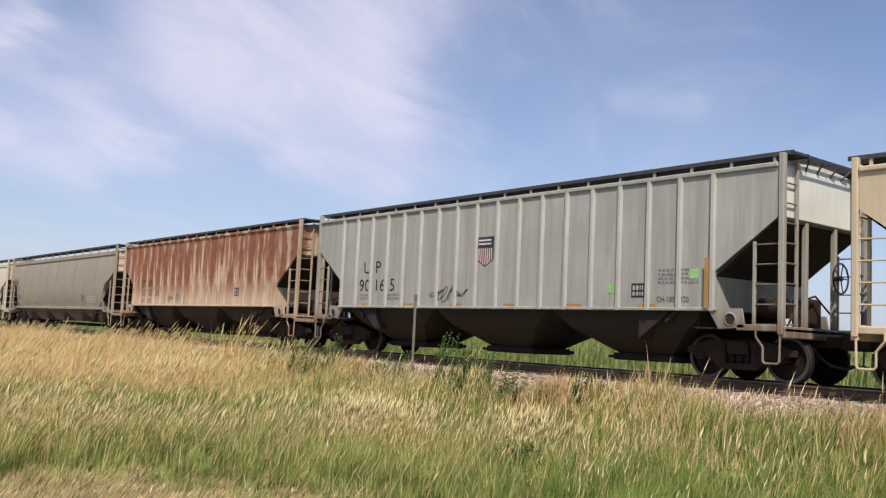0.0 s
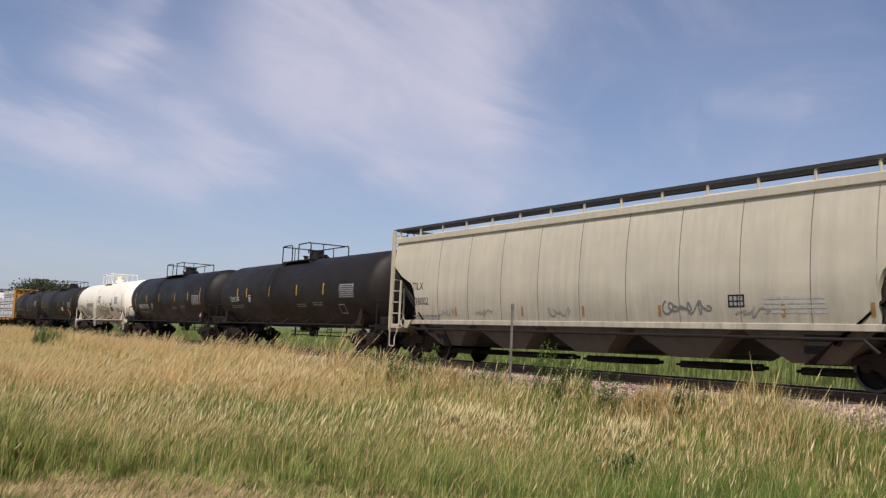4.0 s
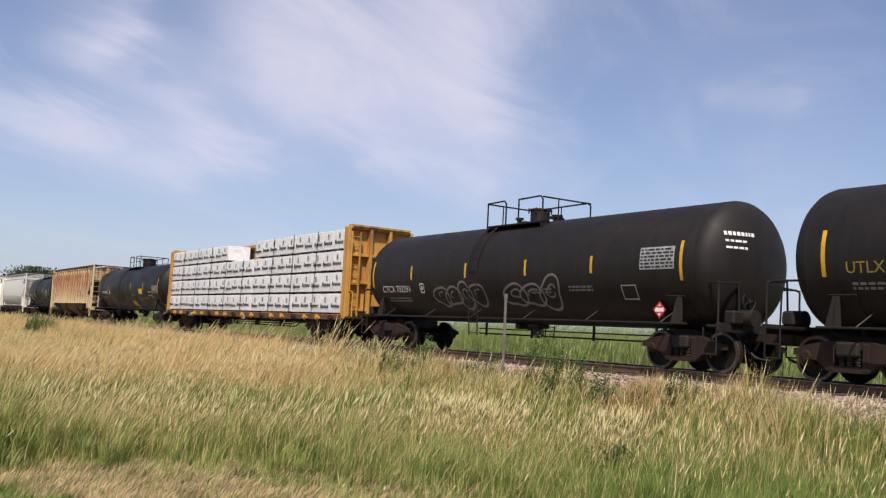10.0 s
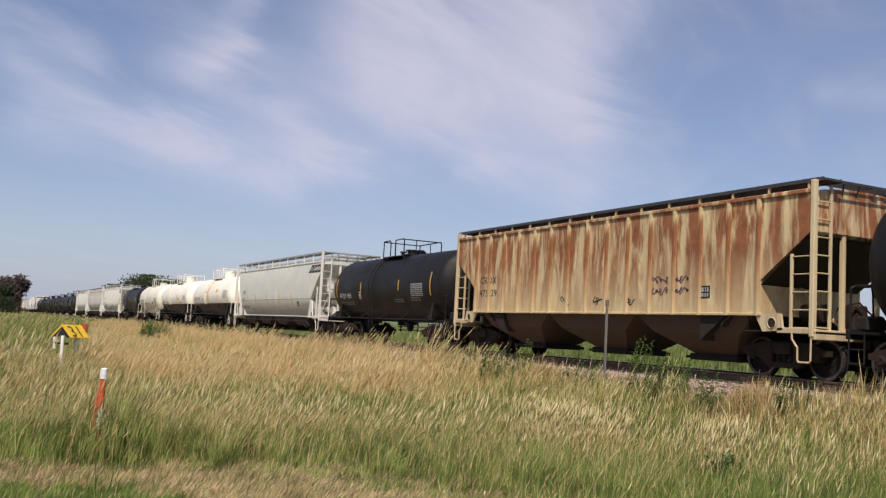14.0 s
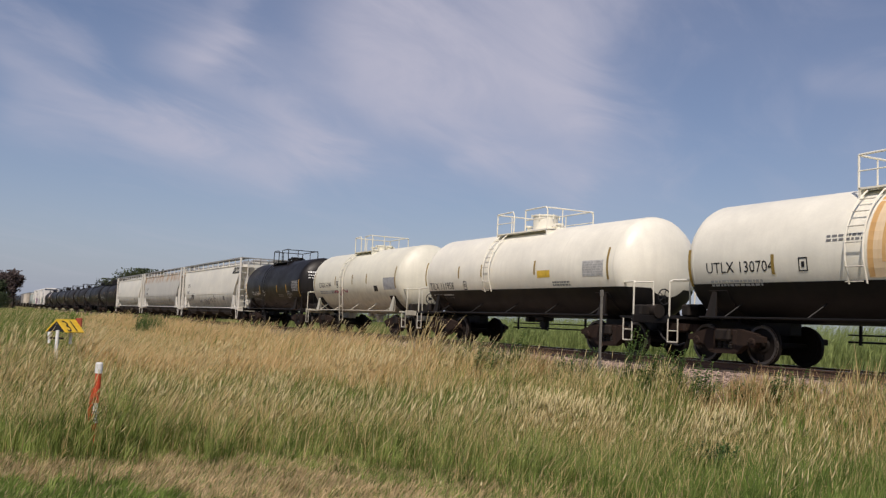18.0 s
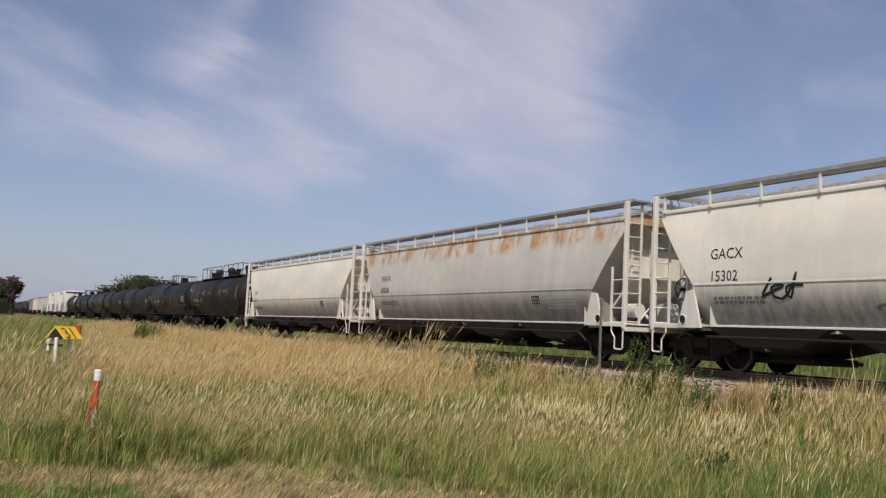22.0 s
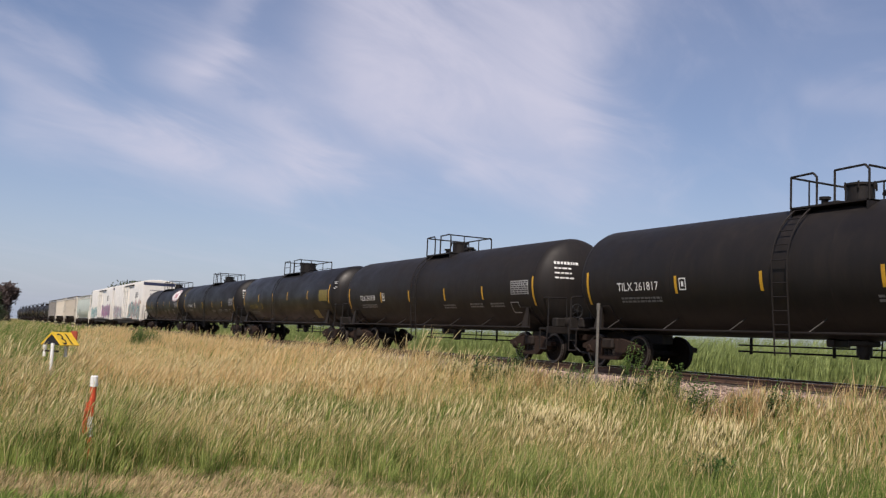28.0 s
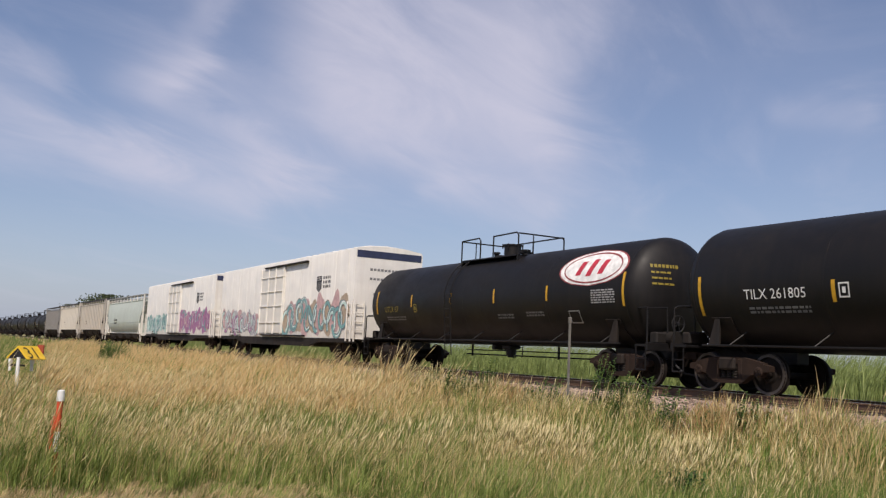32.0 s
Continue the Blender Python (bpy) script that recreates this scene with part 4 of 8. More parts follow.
        for y in (-0.8, -0.3, 0.3, 0.8):
            s.rod((q * (wl - 0.08), y, zw - 0.02), (q * (top_half - 0.02), y * 0.8, ze - 0.05), 0.02, 6)
        part("cross_walk", s, wm, car)
    # coaming fills the gap under the walk; DARKGRATE there stands for its shade
    s = Shape().box(-top_half + 0.35, top_half - 0.35, -0.5, 0.5, ze + 0.02, min(zw - 0.04, zroof + 0.06), 0.03)
    part("hatch_coaming", s, wm, car)
    zroof = min(zroof + 0.04, zw - 0.10)
    hm = Shape().box(-0.62, 0.62, -0.42, 0.42, zroof - 0.05, zroof + 0.10, 0.05).mesh("roof_hatch")
    hm.materials.append(wm if kind == "curved" else mat)
    k = 8
    for i in range(k):
        part("roof_hatch", hm, mat, car, at=pose(-top_half + 1.3 + (2 * top_half - 2.6) * i / (k - 1), 0, 0))
    # discharge bays
    bw = 2 * (low_half - 0.25) / bays
    by = Shape()
    y = width - 0.12
    ky, kx = (0.97, 0.40) if kind == "round" else (0.90, 0.22) if kind == "curved" else (0.90, 0.36)
    yl, zl2 = (1.12, 0.50) if kind == "round" else (0.62, 0.42)
    kb = 0.12 if kind == "curved" else 0.17
    by.loft([[(-bw / 2 + 0.03, -y, zs - 0.02), (bw / 2 - 0.03, -y, zs - 0.02), (bw / 2 - 0.03, y, zs - 0.02), (-bw / 2 + 0.03, y, zs - 0.02)],
             [(-bw * kx, -y * ky, zs - 0.25 if kind == "round" else zs - 0.45), (bw * kx, -y * ky, zs - 0.25 if kind == "round" else zs - 0.45), (bw * kx, y * ky, zs - 0.25 if kind == "round" else zs - 0.45), (-bw * kx, y * ky, zs - 0.25 if kind == "round" else zs - 0.45)],
             [(-bw * kb, -yl, zl2), (bw * kb, -yl, zl2), (bw * kb, yl, zl2), (-bw * kb, yl, zl2)]])
    if kind == "round":                              # dark wedges added as painted shade in the gaps between the bays
        for i in range(1, bays):
            x = -low_half + 0.25 + bw * i
            part("cross_pan", Shape().loft([[(x - bw * 0.10, yy, zs - 0.05), (x + bw * 0.10, yy, zs - 0.05), (x + bw * 0.25, yy * 0.8, 0.62), (x - bw * 0.25, yy * 0.8, 0.62)] for yy in (-0.9, 0.9)]), shade_dark, car)
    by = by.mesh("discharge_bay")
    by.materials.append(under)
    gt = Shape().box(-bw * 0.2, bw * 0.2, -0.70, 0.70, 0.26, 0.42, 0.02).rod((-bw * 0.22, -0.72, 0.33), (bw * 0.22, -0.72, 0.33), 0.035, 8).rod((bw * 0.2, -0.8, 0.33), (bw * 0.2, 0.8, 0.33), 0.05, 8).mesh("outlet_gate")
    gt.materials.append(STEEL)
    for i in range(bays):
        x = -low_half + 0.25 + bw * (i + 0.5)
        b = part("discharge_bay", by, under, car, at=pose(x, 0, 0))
        part("outlet_gate", gt, STEEL, b)
    if kind != "ribbed":
        part("train_pipe", Shape().pipe([(-low_half + 0.4, -width + 0.05, zs - 0.26), (low_half - 0.6, -width + 0.05, zs - 0.26), (low_half - 0.35, -width + 0.15, zs - 0.5)], 0.035, 8), STEEL, car)
    marks(car, wide)
    running_gear(car, x0, half, top_half - 1.15)
    return car

# ---------------------------------------------------------------- centre-beam flat car with wrapped lumber
LOADS = []


def centerbeam_car(x0, half, label):
    car = thing("centerbeam_flat_car", label, "flat car", at=pose(x0, TRACK_Y, 0))
    ym = paint("faded yellow car paint", (0.50, 0.26, 0.05), (0.13, 0.06, 0.03), 0.5, rust=(0.22, 0.09, 0.04), rusty=0.35, rough=0.6)
    hb = 10.95
    rs = paint("rusted sill paint", (0.13, 0.062, 0.026), (0.05, 0.028, 0.018), 0.6, rust=(0.10, 0.045, 0.022), rusty=0.7, rust_band=(0.2, 0.6), rough=0.75, seed=45)
    part("deck", Shape().box(-hb, hb, -1.40, 1.40, 0.94, 1.04, 0.01), ym, car)
    for sy in (-1, 1):
        s = Shape()
        y0, y1 = sorted((sy * 1.34, sy * 1.46))
        s.loft([[(x, y0, z), (x, y1, z), (x, y1, 1.03), (x, y0, 1.03)] for x, z in ((-hb, 0.84), (-7.5, 0.83), (-5.5, 0.80), (5.5, 0.80), (7.5, 0.83), (hb, 0.84))])
        part("side_sill", s, rs, car)
        for i in range(19):
            x = -hb + 0.6 + i * (2 * hb - 1.2) / 18
            part("tie_down_winch", Shape().rod((x - 0.10, sy * 1.52, 0.90), (x + 0.10, sy * 1.52, 0.90), 0.05, 8).loft([[(x + o, sy * 1.462, 0.76), (x + o, sy * 1.60, 0.86), (x + o, sy * 1.58, 1.01), (x + o, sy * 1.462, 1.02)] for o in (-0.16, -0.11)]), ym if i % 3 else RUSTY, car)
    part("center_sill", Shape().box(-hb - 0.6, hb + 0.6, -0.2, 0.2, 0.66, 0.96, 0.02), STEEL, car)
    for y, z in ((-0.95, 0.60), (-0.80, 0.50)):
        part("brake_pipe", Shape().pipe([(-5.6, y, z + 0.2), (-5.2, y, z), (5.6, y, z), (6.0, y, z + 0.2)], 0.03, 8), STEEL, car)
    for x in (-4.2, -1.4, 1.4, 4.2):
        part("pipe_hanger", Shape().box(x - 0.03, x + 0.03, -0.98, -0.76, 0.48, 0.95, 0.006), STEEL, car)
    part("beam_chord", Shape().box(-hb, hb, -0.22, 0.22, 4.28, 4.42, 0.02), ym, car)
    for i in range(15):
        x = -hb + 0.9 + i * (2 * hb - 1.8) / 14
        part("beam_post", Shape().box(x - 0.09, x + 0.09, -0.10, 0.10, 1.04, 4.30, 0.01), ym, car)
    for q in (-1, 1):
        xe = q * hb
        s = Shape().box(min(xe, xe - q * 0.1), max(xe, xe - q * 0.1), -1.42, 1.42, 1.04, 4.40, 0.01)
        bulk = part("bulkhead", s, ym, car)
        for y in (-1.36, -0.42, 0.42, 1.36):
            part("bulkhead_post", Shape().box(min(xe, xe + q * 0.26), max(xe, xe + q * 0.26), y - 0.06, y + 0.06, 0.9, 4.38, 0.012), ym, bulk)
        for z in (1.25, 2.28, 3.32, 4.36):
            part("bulkhead_rib", Shape().box(min(xe + q * 0.003, xe + q * 0.22), max(xe + q * 0.003, xe + q * 0.22), -1.30, 1.30, z - 0.05, z + 0.05, 0.012), ym, bulk)
        s = Shape()
        s.loft([[(xe - q * 0.1, y, 4.40), (xe + q * 0.30, y, 4.40), (xe + q * 0.30, y, 4.47), (xe - q * 0.1, y, 4.50)] for y in (-1.25, 1.25)])
        part("bulkhead_cap", s, ym, bulk)
        ladder(car, "end_ladder", xe + q * 0.29, -1.28, -0.92, 1.0, 4.2, 0.36, ym)
        s = Shape()
        for sy in (-1, 1):
            s.pipe([(xe + q * 0.62, sy * 1.3, 0.9), (xe + q * 0.62, sy * 1.3, 1.9), (xe + q * 0.3, sy * 1.3, 1.95)], 0.024, 8)
        part("end_railing", s, ym, car)
        part("end_platform", Shape().box(min(xe, xe + q * 0.68), max(xe, xe + q * 0.68), -1.4, 1.4, 0.9, 0.97, 0.01), STEEL, car)
    part("sign_board", Shape().box(0.95, 1.30, -1.50, -1.47, 0.72, 0.86, 0.01), plain("pale sign board", (0.42, 0.42, 0.40), 0.6), car)
    word("TTZX 8734", 0.26, -7.28, 0.76, lambda z: 1.47, WHITE, car)
    running_gear(car, x0, half, hb - 2.6)
    # bundles
    wrap = wrap_mat()
    rn = random.Random(11)
    logo, mark = plain("dark green logo ink", (0.045, 0.045, 0.045), 0.5), plain("leaf green logo ink", (0.13, 0.20, 0.07), 0.5)
    faces = {}

    def bundle_mesh(w, h):
        """A wrapped bundle: sagging film over the board ends and edges, slightly bulged, on two dark bearers."""
        key = (round(w, 2), round(h, 2))
        if key in faces:
            return faces[key]
        s, nx, rings = Shape(), max(6, int(w * 5)), []
        wob = random.Random(int(w * 100))
        for i in range(nx + 1):
            u = -w / 2 + 0.02 + (w - 0.04) * i / nx
            a = [wob.uniform(-0.012, 0.012) for _ in range(8)]
            e = 0.025 if i in (0, nx) else 0.0
            rings.append([(u, -0.57 + e, 0.065 + a[0] * 0.5), (u, -0.585 + e + a[1], 0.26), (u, -0.585 + e + a[2], 0.52), (u, -0.575 + e + a[3], h - 0.045), (u, -0.53, h - 0.02 - e * 0.5 + a[4] * 0.6), (u, 0.0, h - 0.012 + a[5] * 0.6), (u, 0.53, h - 0.02), (u, 0.58, h - 0.06), (u, 0.58, 0.065)])
        s.loft(rings)
        faces[key] = s.mesh("wrapped_stack")
        faces[key].materials.append(wrap)
        return faces[key]

    bearer = Shape().box(-0.045, 0.045, -0.55, 0.55, 0.0, 0.07, 0.006).mesh("bearer")
    bearer.materials.append(plain("dark bearer wood", (0.09, 0.06, 0.035), 0.8))
    for side in (-1, 1):
        for half_i, (xa, groups, pitch) in enumerate(((-hb + 0.14, (4, 4, 3), (12.43) / 11), (1.76, (4, 4), (hb - 1.90) / 8))):
            cols = sum(groups)
            for c in range(1, cols):                     # tie-down cables over the load
                if side < 0 and c % 2 == 0:
                    zt = 1.05 + (4 if half_i or c < 8 else 3) * 0.822
                    part("tie_down_cable", Shape().rod((xa + pitch * c + rn.uniform(-0.1, 0.1), -1.415, zt), (xa + pitch * c + rn.uniform(-0.12, 0.12), -1.48, 0.98), 0.013, 5), INK, car)
            c0 = 0
            for g in groups:
                for r in range(4):
                    if half_i == 0 and r == 3 and c0 >= 8:
                        continue
                    w = pitch * g
                    x, z = xa + pitch * (c0 + g / 2), 1.045 + r * 0.822
                    ob = tagged(new("lumber_bundle", bundle_mesh(w, 0.815)), "long lumber bundle wrapped in white printed plastic", "lumber bundle", "lumber bundles on the flat car")
                    off = pose(x, side * 0.80 + rn.uniform(-0.015, 0.015), z, 0, 0, rn.uniform(-0.2, 0.2))
                    ob.matrix_basis = pose(x0, TRACK_Y, 0) @ off
                    LOADS.append((ob, off, x0))
                    for bx in (-w * 0.38, -w * 0.12, w * 0.14, w * 0.39):
                        part("bearer", bearer, INK, ob, at=pose(bx, 0, 0))
                    if side > 0:
                        continue
                    prints = round(w / 0.92)
                    for k in range(prints):
                        y, u = -0.603, -w / 2 + w / prints * (k + 0.5) + rn.uniform(-0.05, 0.05)
                        vs, q, v = Shape(), 0.0, rn.uniform(-0.03, 0.03)            # brand print drawn as plain bars and a leaf-like wedge
                        for bw in (0.095, 0.075, 0.065, 0.075, 0.075, 0.065, 0.05, 0.075):
                            hh = 0.16 if bw > 0.08 else 0.105
                            vs.add([(u - 0.36 + q, y, 0.25 + v), (u - 0.36 + q + bw, y, 0.25 + v), (u - 0.36 + q + bw, y, 0.25 + v + hh), (u - 0.36 + q, y, 0.25 + v + hh)], [(0, 1, 2, 3)])
                            q += bw + 0.018
                        mk = Shape().add([(u - 0.05, y, 0.46 + v), (u - 0.015, y, 0.46 + v), (u - 0.015, y, 0.68 + v), (u - 0.05, y, 0.66 + v)], [(0, 1, 2, 3)])
                        mk.add([(u + 0.01, y, 0.46 + v), (u + 0.09, y, 0.46 + v), (u + 0.055, y, 0.55 + v), (u + 0.08, y, 0.64 + v), (u + 0.01, y, 0.68 + v)], [(0, 1, 2, 3, 4)])
                        tagged(part("printed_bar", vs, logo, ob), kind="stuff")
                        part("printed_mark", mk, mark, ob)
                c0 += g
    return car


def wrap_mat():
    mt, n, l, p = tree_of("white lumber wrap")
    co = n.new("ShaderNodeTexCoord")
    oi = n.new("ShaderNodeObjectInfo")
    ad = n.new("ShaderNodeVectorMath")
    ad.operation = "ADD"
    l.new(co.outputs["Object"], ad.inputs[0])
    cb = n.new("ShaderNodeCombineXYZ")
    l.new(ramp_of(n, l, oi.outputs["Random"], 0, 1, 0, 40), cb.inputs[0])
    l.new(cb.outputs[0], ad.inputs[1])
    a = noise_of(n, l, ad.outputs[0], 2.2, 4.0, 0.55, (1.0, 1, 1.3), 2.6)
    l.new(mix_of(n, l, ramp_of(n, l, a, 0.3, 0.7), (0.56, 0.56, 0.57), (0.76, 0.76, 0.77)), p.inputs["Base Color"])
    p.inputs["Roughness"].default_value = 0.38
    b = n.new("ShaderNodeBump")
    b.inputs["Strength"].default_value, b.inputs["Distance"].default_value = 0.55, 0.05
    l.new(a, b.inputs["Height"])
    l.new(b.outputs[0], p.inputs["Normal"])
    return mt


# ---------------------------------------------------------------- insulated box cars
def graffiti(car, x0, x1, z0, z1, colors, seed):
    """Sprayed lettering as free curved shapes: fat strokes over a ragged cloud of colour."""
    rn = random.Random(seed)
    y0 = -1.607

    def blob(cx, cz, rx, rz, y, col, name="graffiti", n=22, rag=0.25):
        ph = [rn.uniform(0, 6.28) for _ in range(3)]
        pts = []
        for i in range(n):
            t = math.tau * i / n
            k = 1 + rag * (math.sin(2 * t + ph[0]) * 0.5 + math.sin(3 * t + ph[1]) * 0.4 + math.sin(5 * t + ph[2]) * 0.35)
            pts.append((cx + rx * k * math.cos(t), y, max(cz + rz * k * math.sin(t), z0 + 0.0)))
        part(name, Shape().add(pts, [tuple(range(n))]), col, car)

    w, h = x1 - x0, z1 - z0
    flat = lambda z: -y0
    for i in range(9):                               # cloud of background colour
        blob(x0 + w * (0.06 + 0.11 * i), z0 + h * rn.uniform(0.35, 0.62), w * 0.075, h * rn.uniform(0.30, 0.46), y0 - 0.0006 * i, colors[i % 2])

    def arc(cx, cz, r, a0, turn, half, mat, dy):
        pts = [(cx + r * math.cos(a0 + turn * j / 9) * 0.8, min(z1, max(z0 + 0.03, cz + r * math.sin(a0 + turn * j / 9)))) for j in range(10)]
        part("graffiti", ribbon(pts, half, lambda z: -y0 + dy - 0.009), mat, car)

    for i in range(13):                              # wild letters: hooked strokes, each over a darker outline
        cx, cz = x0 + w * (0.06 + 0.88 * i / 12), z0 + h * rn.uniform(0.32, 0.62)
        for k in range(2):
            a0, turn, r = rn.uniform(0, 6.28), rn.choice((-1, 1)) * rn.uniform(2.2, 4.4), h * rn.uniform(0.16, 0.36)
            dy = 0.007 + 0.0007 * (2 * i + k)
            arc(cx, cz, r, a0, turn, 0.115, colors[-1], dy)
            arc(cx, cz, r, a0, turn, 0.08, colors[2 + (i + k) % (len(colors) - 3)], dy + 0.0005)
            if k:
                arc(cx + 0.03, cz + 0.04, r, a0, turn * 0.7, 0.022, WHITE, dy + 0.001)


def reefer_car(x0, half, hb, label, colors, seed):
    car = thing("insulated_box_car", label, "box car", "white box cars", at=pose(x0, TRACK_Y, 0))
    wm = paint("white box car paint", (0.74, 0.72, 0.67), (0.30, 0.24, 0.17), 0.22, rough=0.45, lower=0.25)
    blue = plain("dark blue band", (0.025, 0.032, 0.075), 0.5)
    W = 1.60
    prof = [(W, 1.02), (W, 4.80), (W - 0.06, 4.9), (0.9, 5.0), (0.0, 5.05), (-0.9, 5.0), (-W + 0.06, 4.9), (-W, 4.80), (-W, 1.02)]
    part("body", Shape().loft([[(x, y, z) for y, z in prof] for x in (-hb, hb)]), wm, car)
    for i in range(25):
        x = -hb + 0.3 + i * (2 * hb - 0.6) / 24
        part("roof_rib", Shape().loft([[(x - 0.06, y, z + 0.004), (x, y, z + 0.05), (x + 0.06, y, z + 0.004)] for y, z in ((-W + 0.02, 4.86), (-0.9, 5.0), (0, 5.05), (0.9, 5.0), (W - 0.02, 4.86))], caps=False, closed=False), wm, car)
    for i in range(14):
        x = -hb + 0.7 + i * (2 * hb - 1.4) / 13
        if -2.6 < x < 1.7:
            continue
        for sy in (-1, 1):
            part("side_seam", Shape().box(x - 0.012, x + 0.012, min(sy * W, sy * (W + 0.008)), max(sy * W, sy * (W + 0.008)), 1.1, 4.78), wm, car)
    for sy in (-1, 1):
        y = lambda d: sy * (W + d)
        s = Shape()
        y0, y1 = sorted((y(0.003), y(0.07)))
        s.box(-2.3, 1.4, y0, y1, 1.2, 4.58, 0.02)
        door = part("plug_door", s, wm, car)
        for xx in (-2.2, -1.0, 0.1, 1.3):
            part("door_bar", Shape().box(xx - 0.035, xx + 0.035, min(y(0.07), y(0.12)), max(y(0.07), y(0.12)), 1.15, 4.62, 0.01), wm, door)
        for zz in (1.75, 2.6, 3.35, 4.1):
            part("door_rib", Shape().box(-2.25, 1.35, min(y(0.073), y(0.11)), max(y(0.073), y(0.11)), zz - 0.03, zz + 0.03, 0.01), wm, door)
        part("door_rail", Shape().box(-1.7, 4.6, min(y(0.01), y(0.14)), max(y(0.01), y(0.14)), 4.60, 4.68, 0.01), STEEL, car)
        part("door_rail", Shape().box(-1.7, 4.6, min(y(0.01), y(0.14)), max(y(0.01), y(0.14)), 1.06, 1.14, 0.01), STEEL, car)
        part("side_sill", Shape().loft([[(x, min(y(-0.15), y(0.02)), z), (x, max(y(-0.15), y(0.02)), z), (x, max(y(-0.15), y(0.02)), 1.02), (x, min(y(-0.15), y(0.02)), 1.02)] for x, z in ((-hb, 0.84), (-6.2, 0.84), (-5.0, 0.62), (5.0, 0.62), (6.2, 0.84), (hb, 0.84))]), STEEL, car)
    part("center_sill", Shape().box(-half + 0.7, half - 0.7, -0.25, 0.25, 0.62, 1.0, 0.02), STEEL, car)
    for q in (-1, 1):
        xe = q * hb
        part("end_band", Shape().box(min(xe, xe + q * 0.012), max(xe, xe + q * 0.012), -W + 0.06, W - 0.06, 4.50, 4.80), blue, car)
        ladder(car, "end_ladder", xe + q * 0.08, -W + 0.06, -W + 0.5, 0.9, 2.6, 0.36, wm)
        ladder(car, "side_ladder", -W - 0.06, min(xe - q * 0.48, xe - q * 0.04), max(xe - q * 0.48, xe - q * 0.04), 0.9, 2.6, 0.36, wm, along="x")
        part("end_platform", Shape().box(min(xe, xe + q * 0.5), max(xe, xe + q * 0.5), -1.3, 1.3, 0.95, 1.0, 0.01), STEEL, car)
        s = Shape()
        for y, z, w in ((-0.9, 3.95, 1.5), (-0.9, 3.55, 1.2), (-0.7, 2.9, 1.1)):
            u = y
            while u < y + w:
                s.add([(xe + q * 0.006, u, z), (xe + q * 0.006, u + 0.12, z), (xe + q * 0.006, u + 0.12, z + 0.1), (xe + q * 0.006, u, z + 0.1)], [(0, 1, 2, 3)])
                u += 0.17
        part("stencil_bar", s, GREYMARK, car)
    wide = lambda z: W + 0.002
    shield_logo(car, wide, 5.75, 3.15, 0.55, 0.7, True)
    small_print(6.5, 3.7, 3, 0.9, 0.12, wide, GREYMARK, car, seed)
    small_print(-7.8, 1.35, 4, 2.2, 0.10, wide, INK, car, seed + 1)
    graffiti(car, 1.3, hb - 0.5, 1.08, 2.95, colors[0], seed)
    graffiti(car, -hb + 0.4, -2.4, 1.08, 2.6, colors[1], seed + 5)
    running_gear(car, x0, half, hb - 2.4)
    return car


def shield_logo(car, wide, x, z, w, h, grey=False):
    """Railway shield drawn as plain shapes: a dark band over upright stripes."""
    bl = plain("faded shield black", (0.03, 0.03, 0.04), 0.6)
    rd = plain("faded shield stripes", (0.50, 0.34, 0.32), 0.6) if not grey else GREYMARK
    s = Shape()
    n = 14
    arc = [(x + w * t, z + h * (0.06 * math.sin(math.pi * t) * -1 + 0.12 * abs(2 * t - 1))) for t in [i / n for i in range(n + 1)]]
    s2, s4 = Shape(), Shape()
    quad_side(s, x - 0.02, x + w + 0.02, z + h * 0.62, z + h * 0.98, wide, 0.006, 3)
    sh = part("logo_band", s, bl, car)
    for i in range(7):
        t = (i + 0.5) / 7
        zz = z + h * 0.10 * abs(2 * t - 1) ** 1.5 * 2.2
        quad_side(s2, x + w * (t - 0.045), x + w * (t + 0.045), zz, z + h * 0.60, wide, 0.006, 3)
    part("logo_stripes", s2, rd, car)
    for k, (a, b) in enumerate(((0.72, 0.78), (0.85, 0.91))):
        s3, u = Shape(), 0.06
        while u < 0.9:
            quad_side(s3, x + w * u, x + w * (u + 0.09), z + h * a, z + h * b, wide, 0.010, 1)
            u += 0.145
        part("logo_bars", s3, WHITE, sh)
    quad_side(s4, x - 0.035, x + w + 0.035, z + h * 0.18, z + h * 1.0, wide, 0.003, 3)
    s4.add([(x - 0.035, -(wide(z) + 0.003), z + h * 0.18), (x + w / 2, -(wide(z) + 0.003), z - h * 0.06), (x + w + 0.035, -(wide(z) + 0.003), z + h * 0.18)], [(0, 1, 2)])
    part("logo_ground", s4, bl, sh)

# ---------------------------------------------------------------- the train, front to rear
def rail_travel(t):
    return 14.6435 * t + 0.0098125 * (t - 16.0) ** 2


CARS = []


def add(car, x0):
    CARS.append((car, x0))


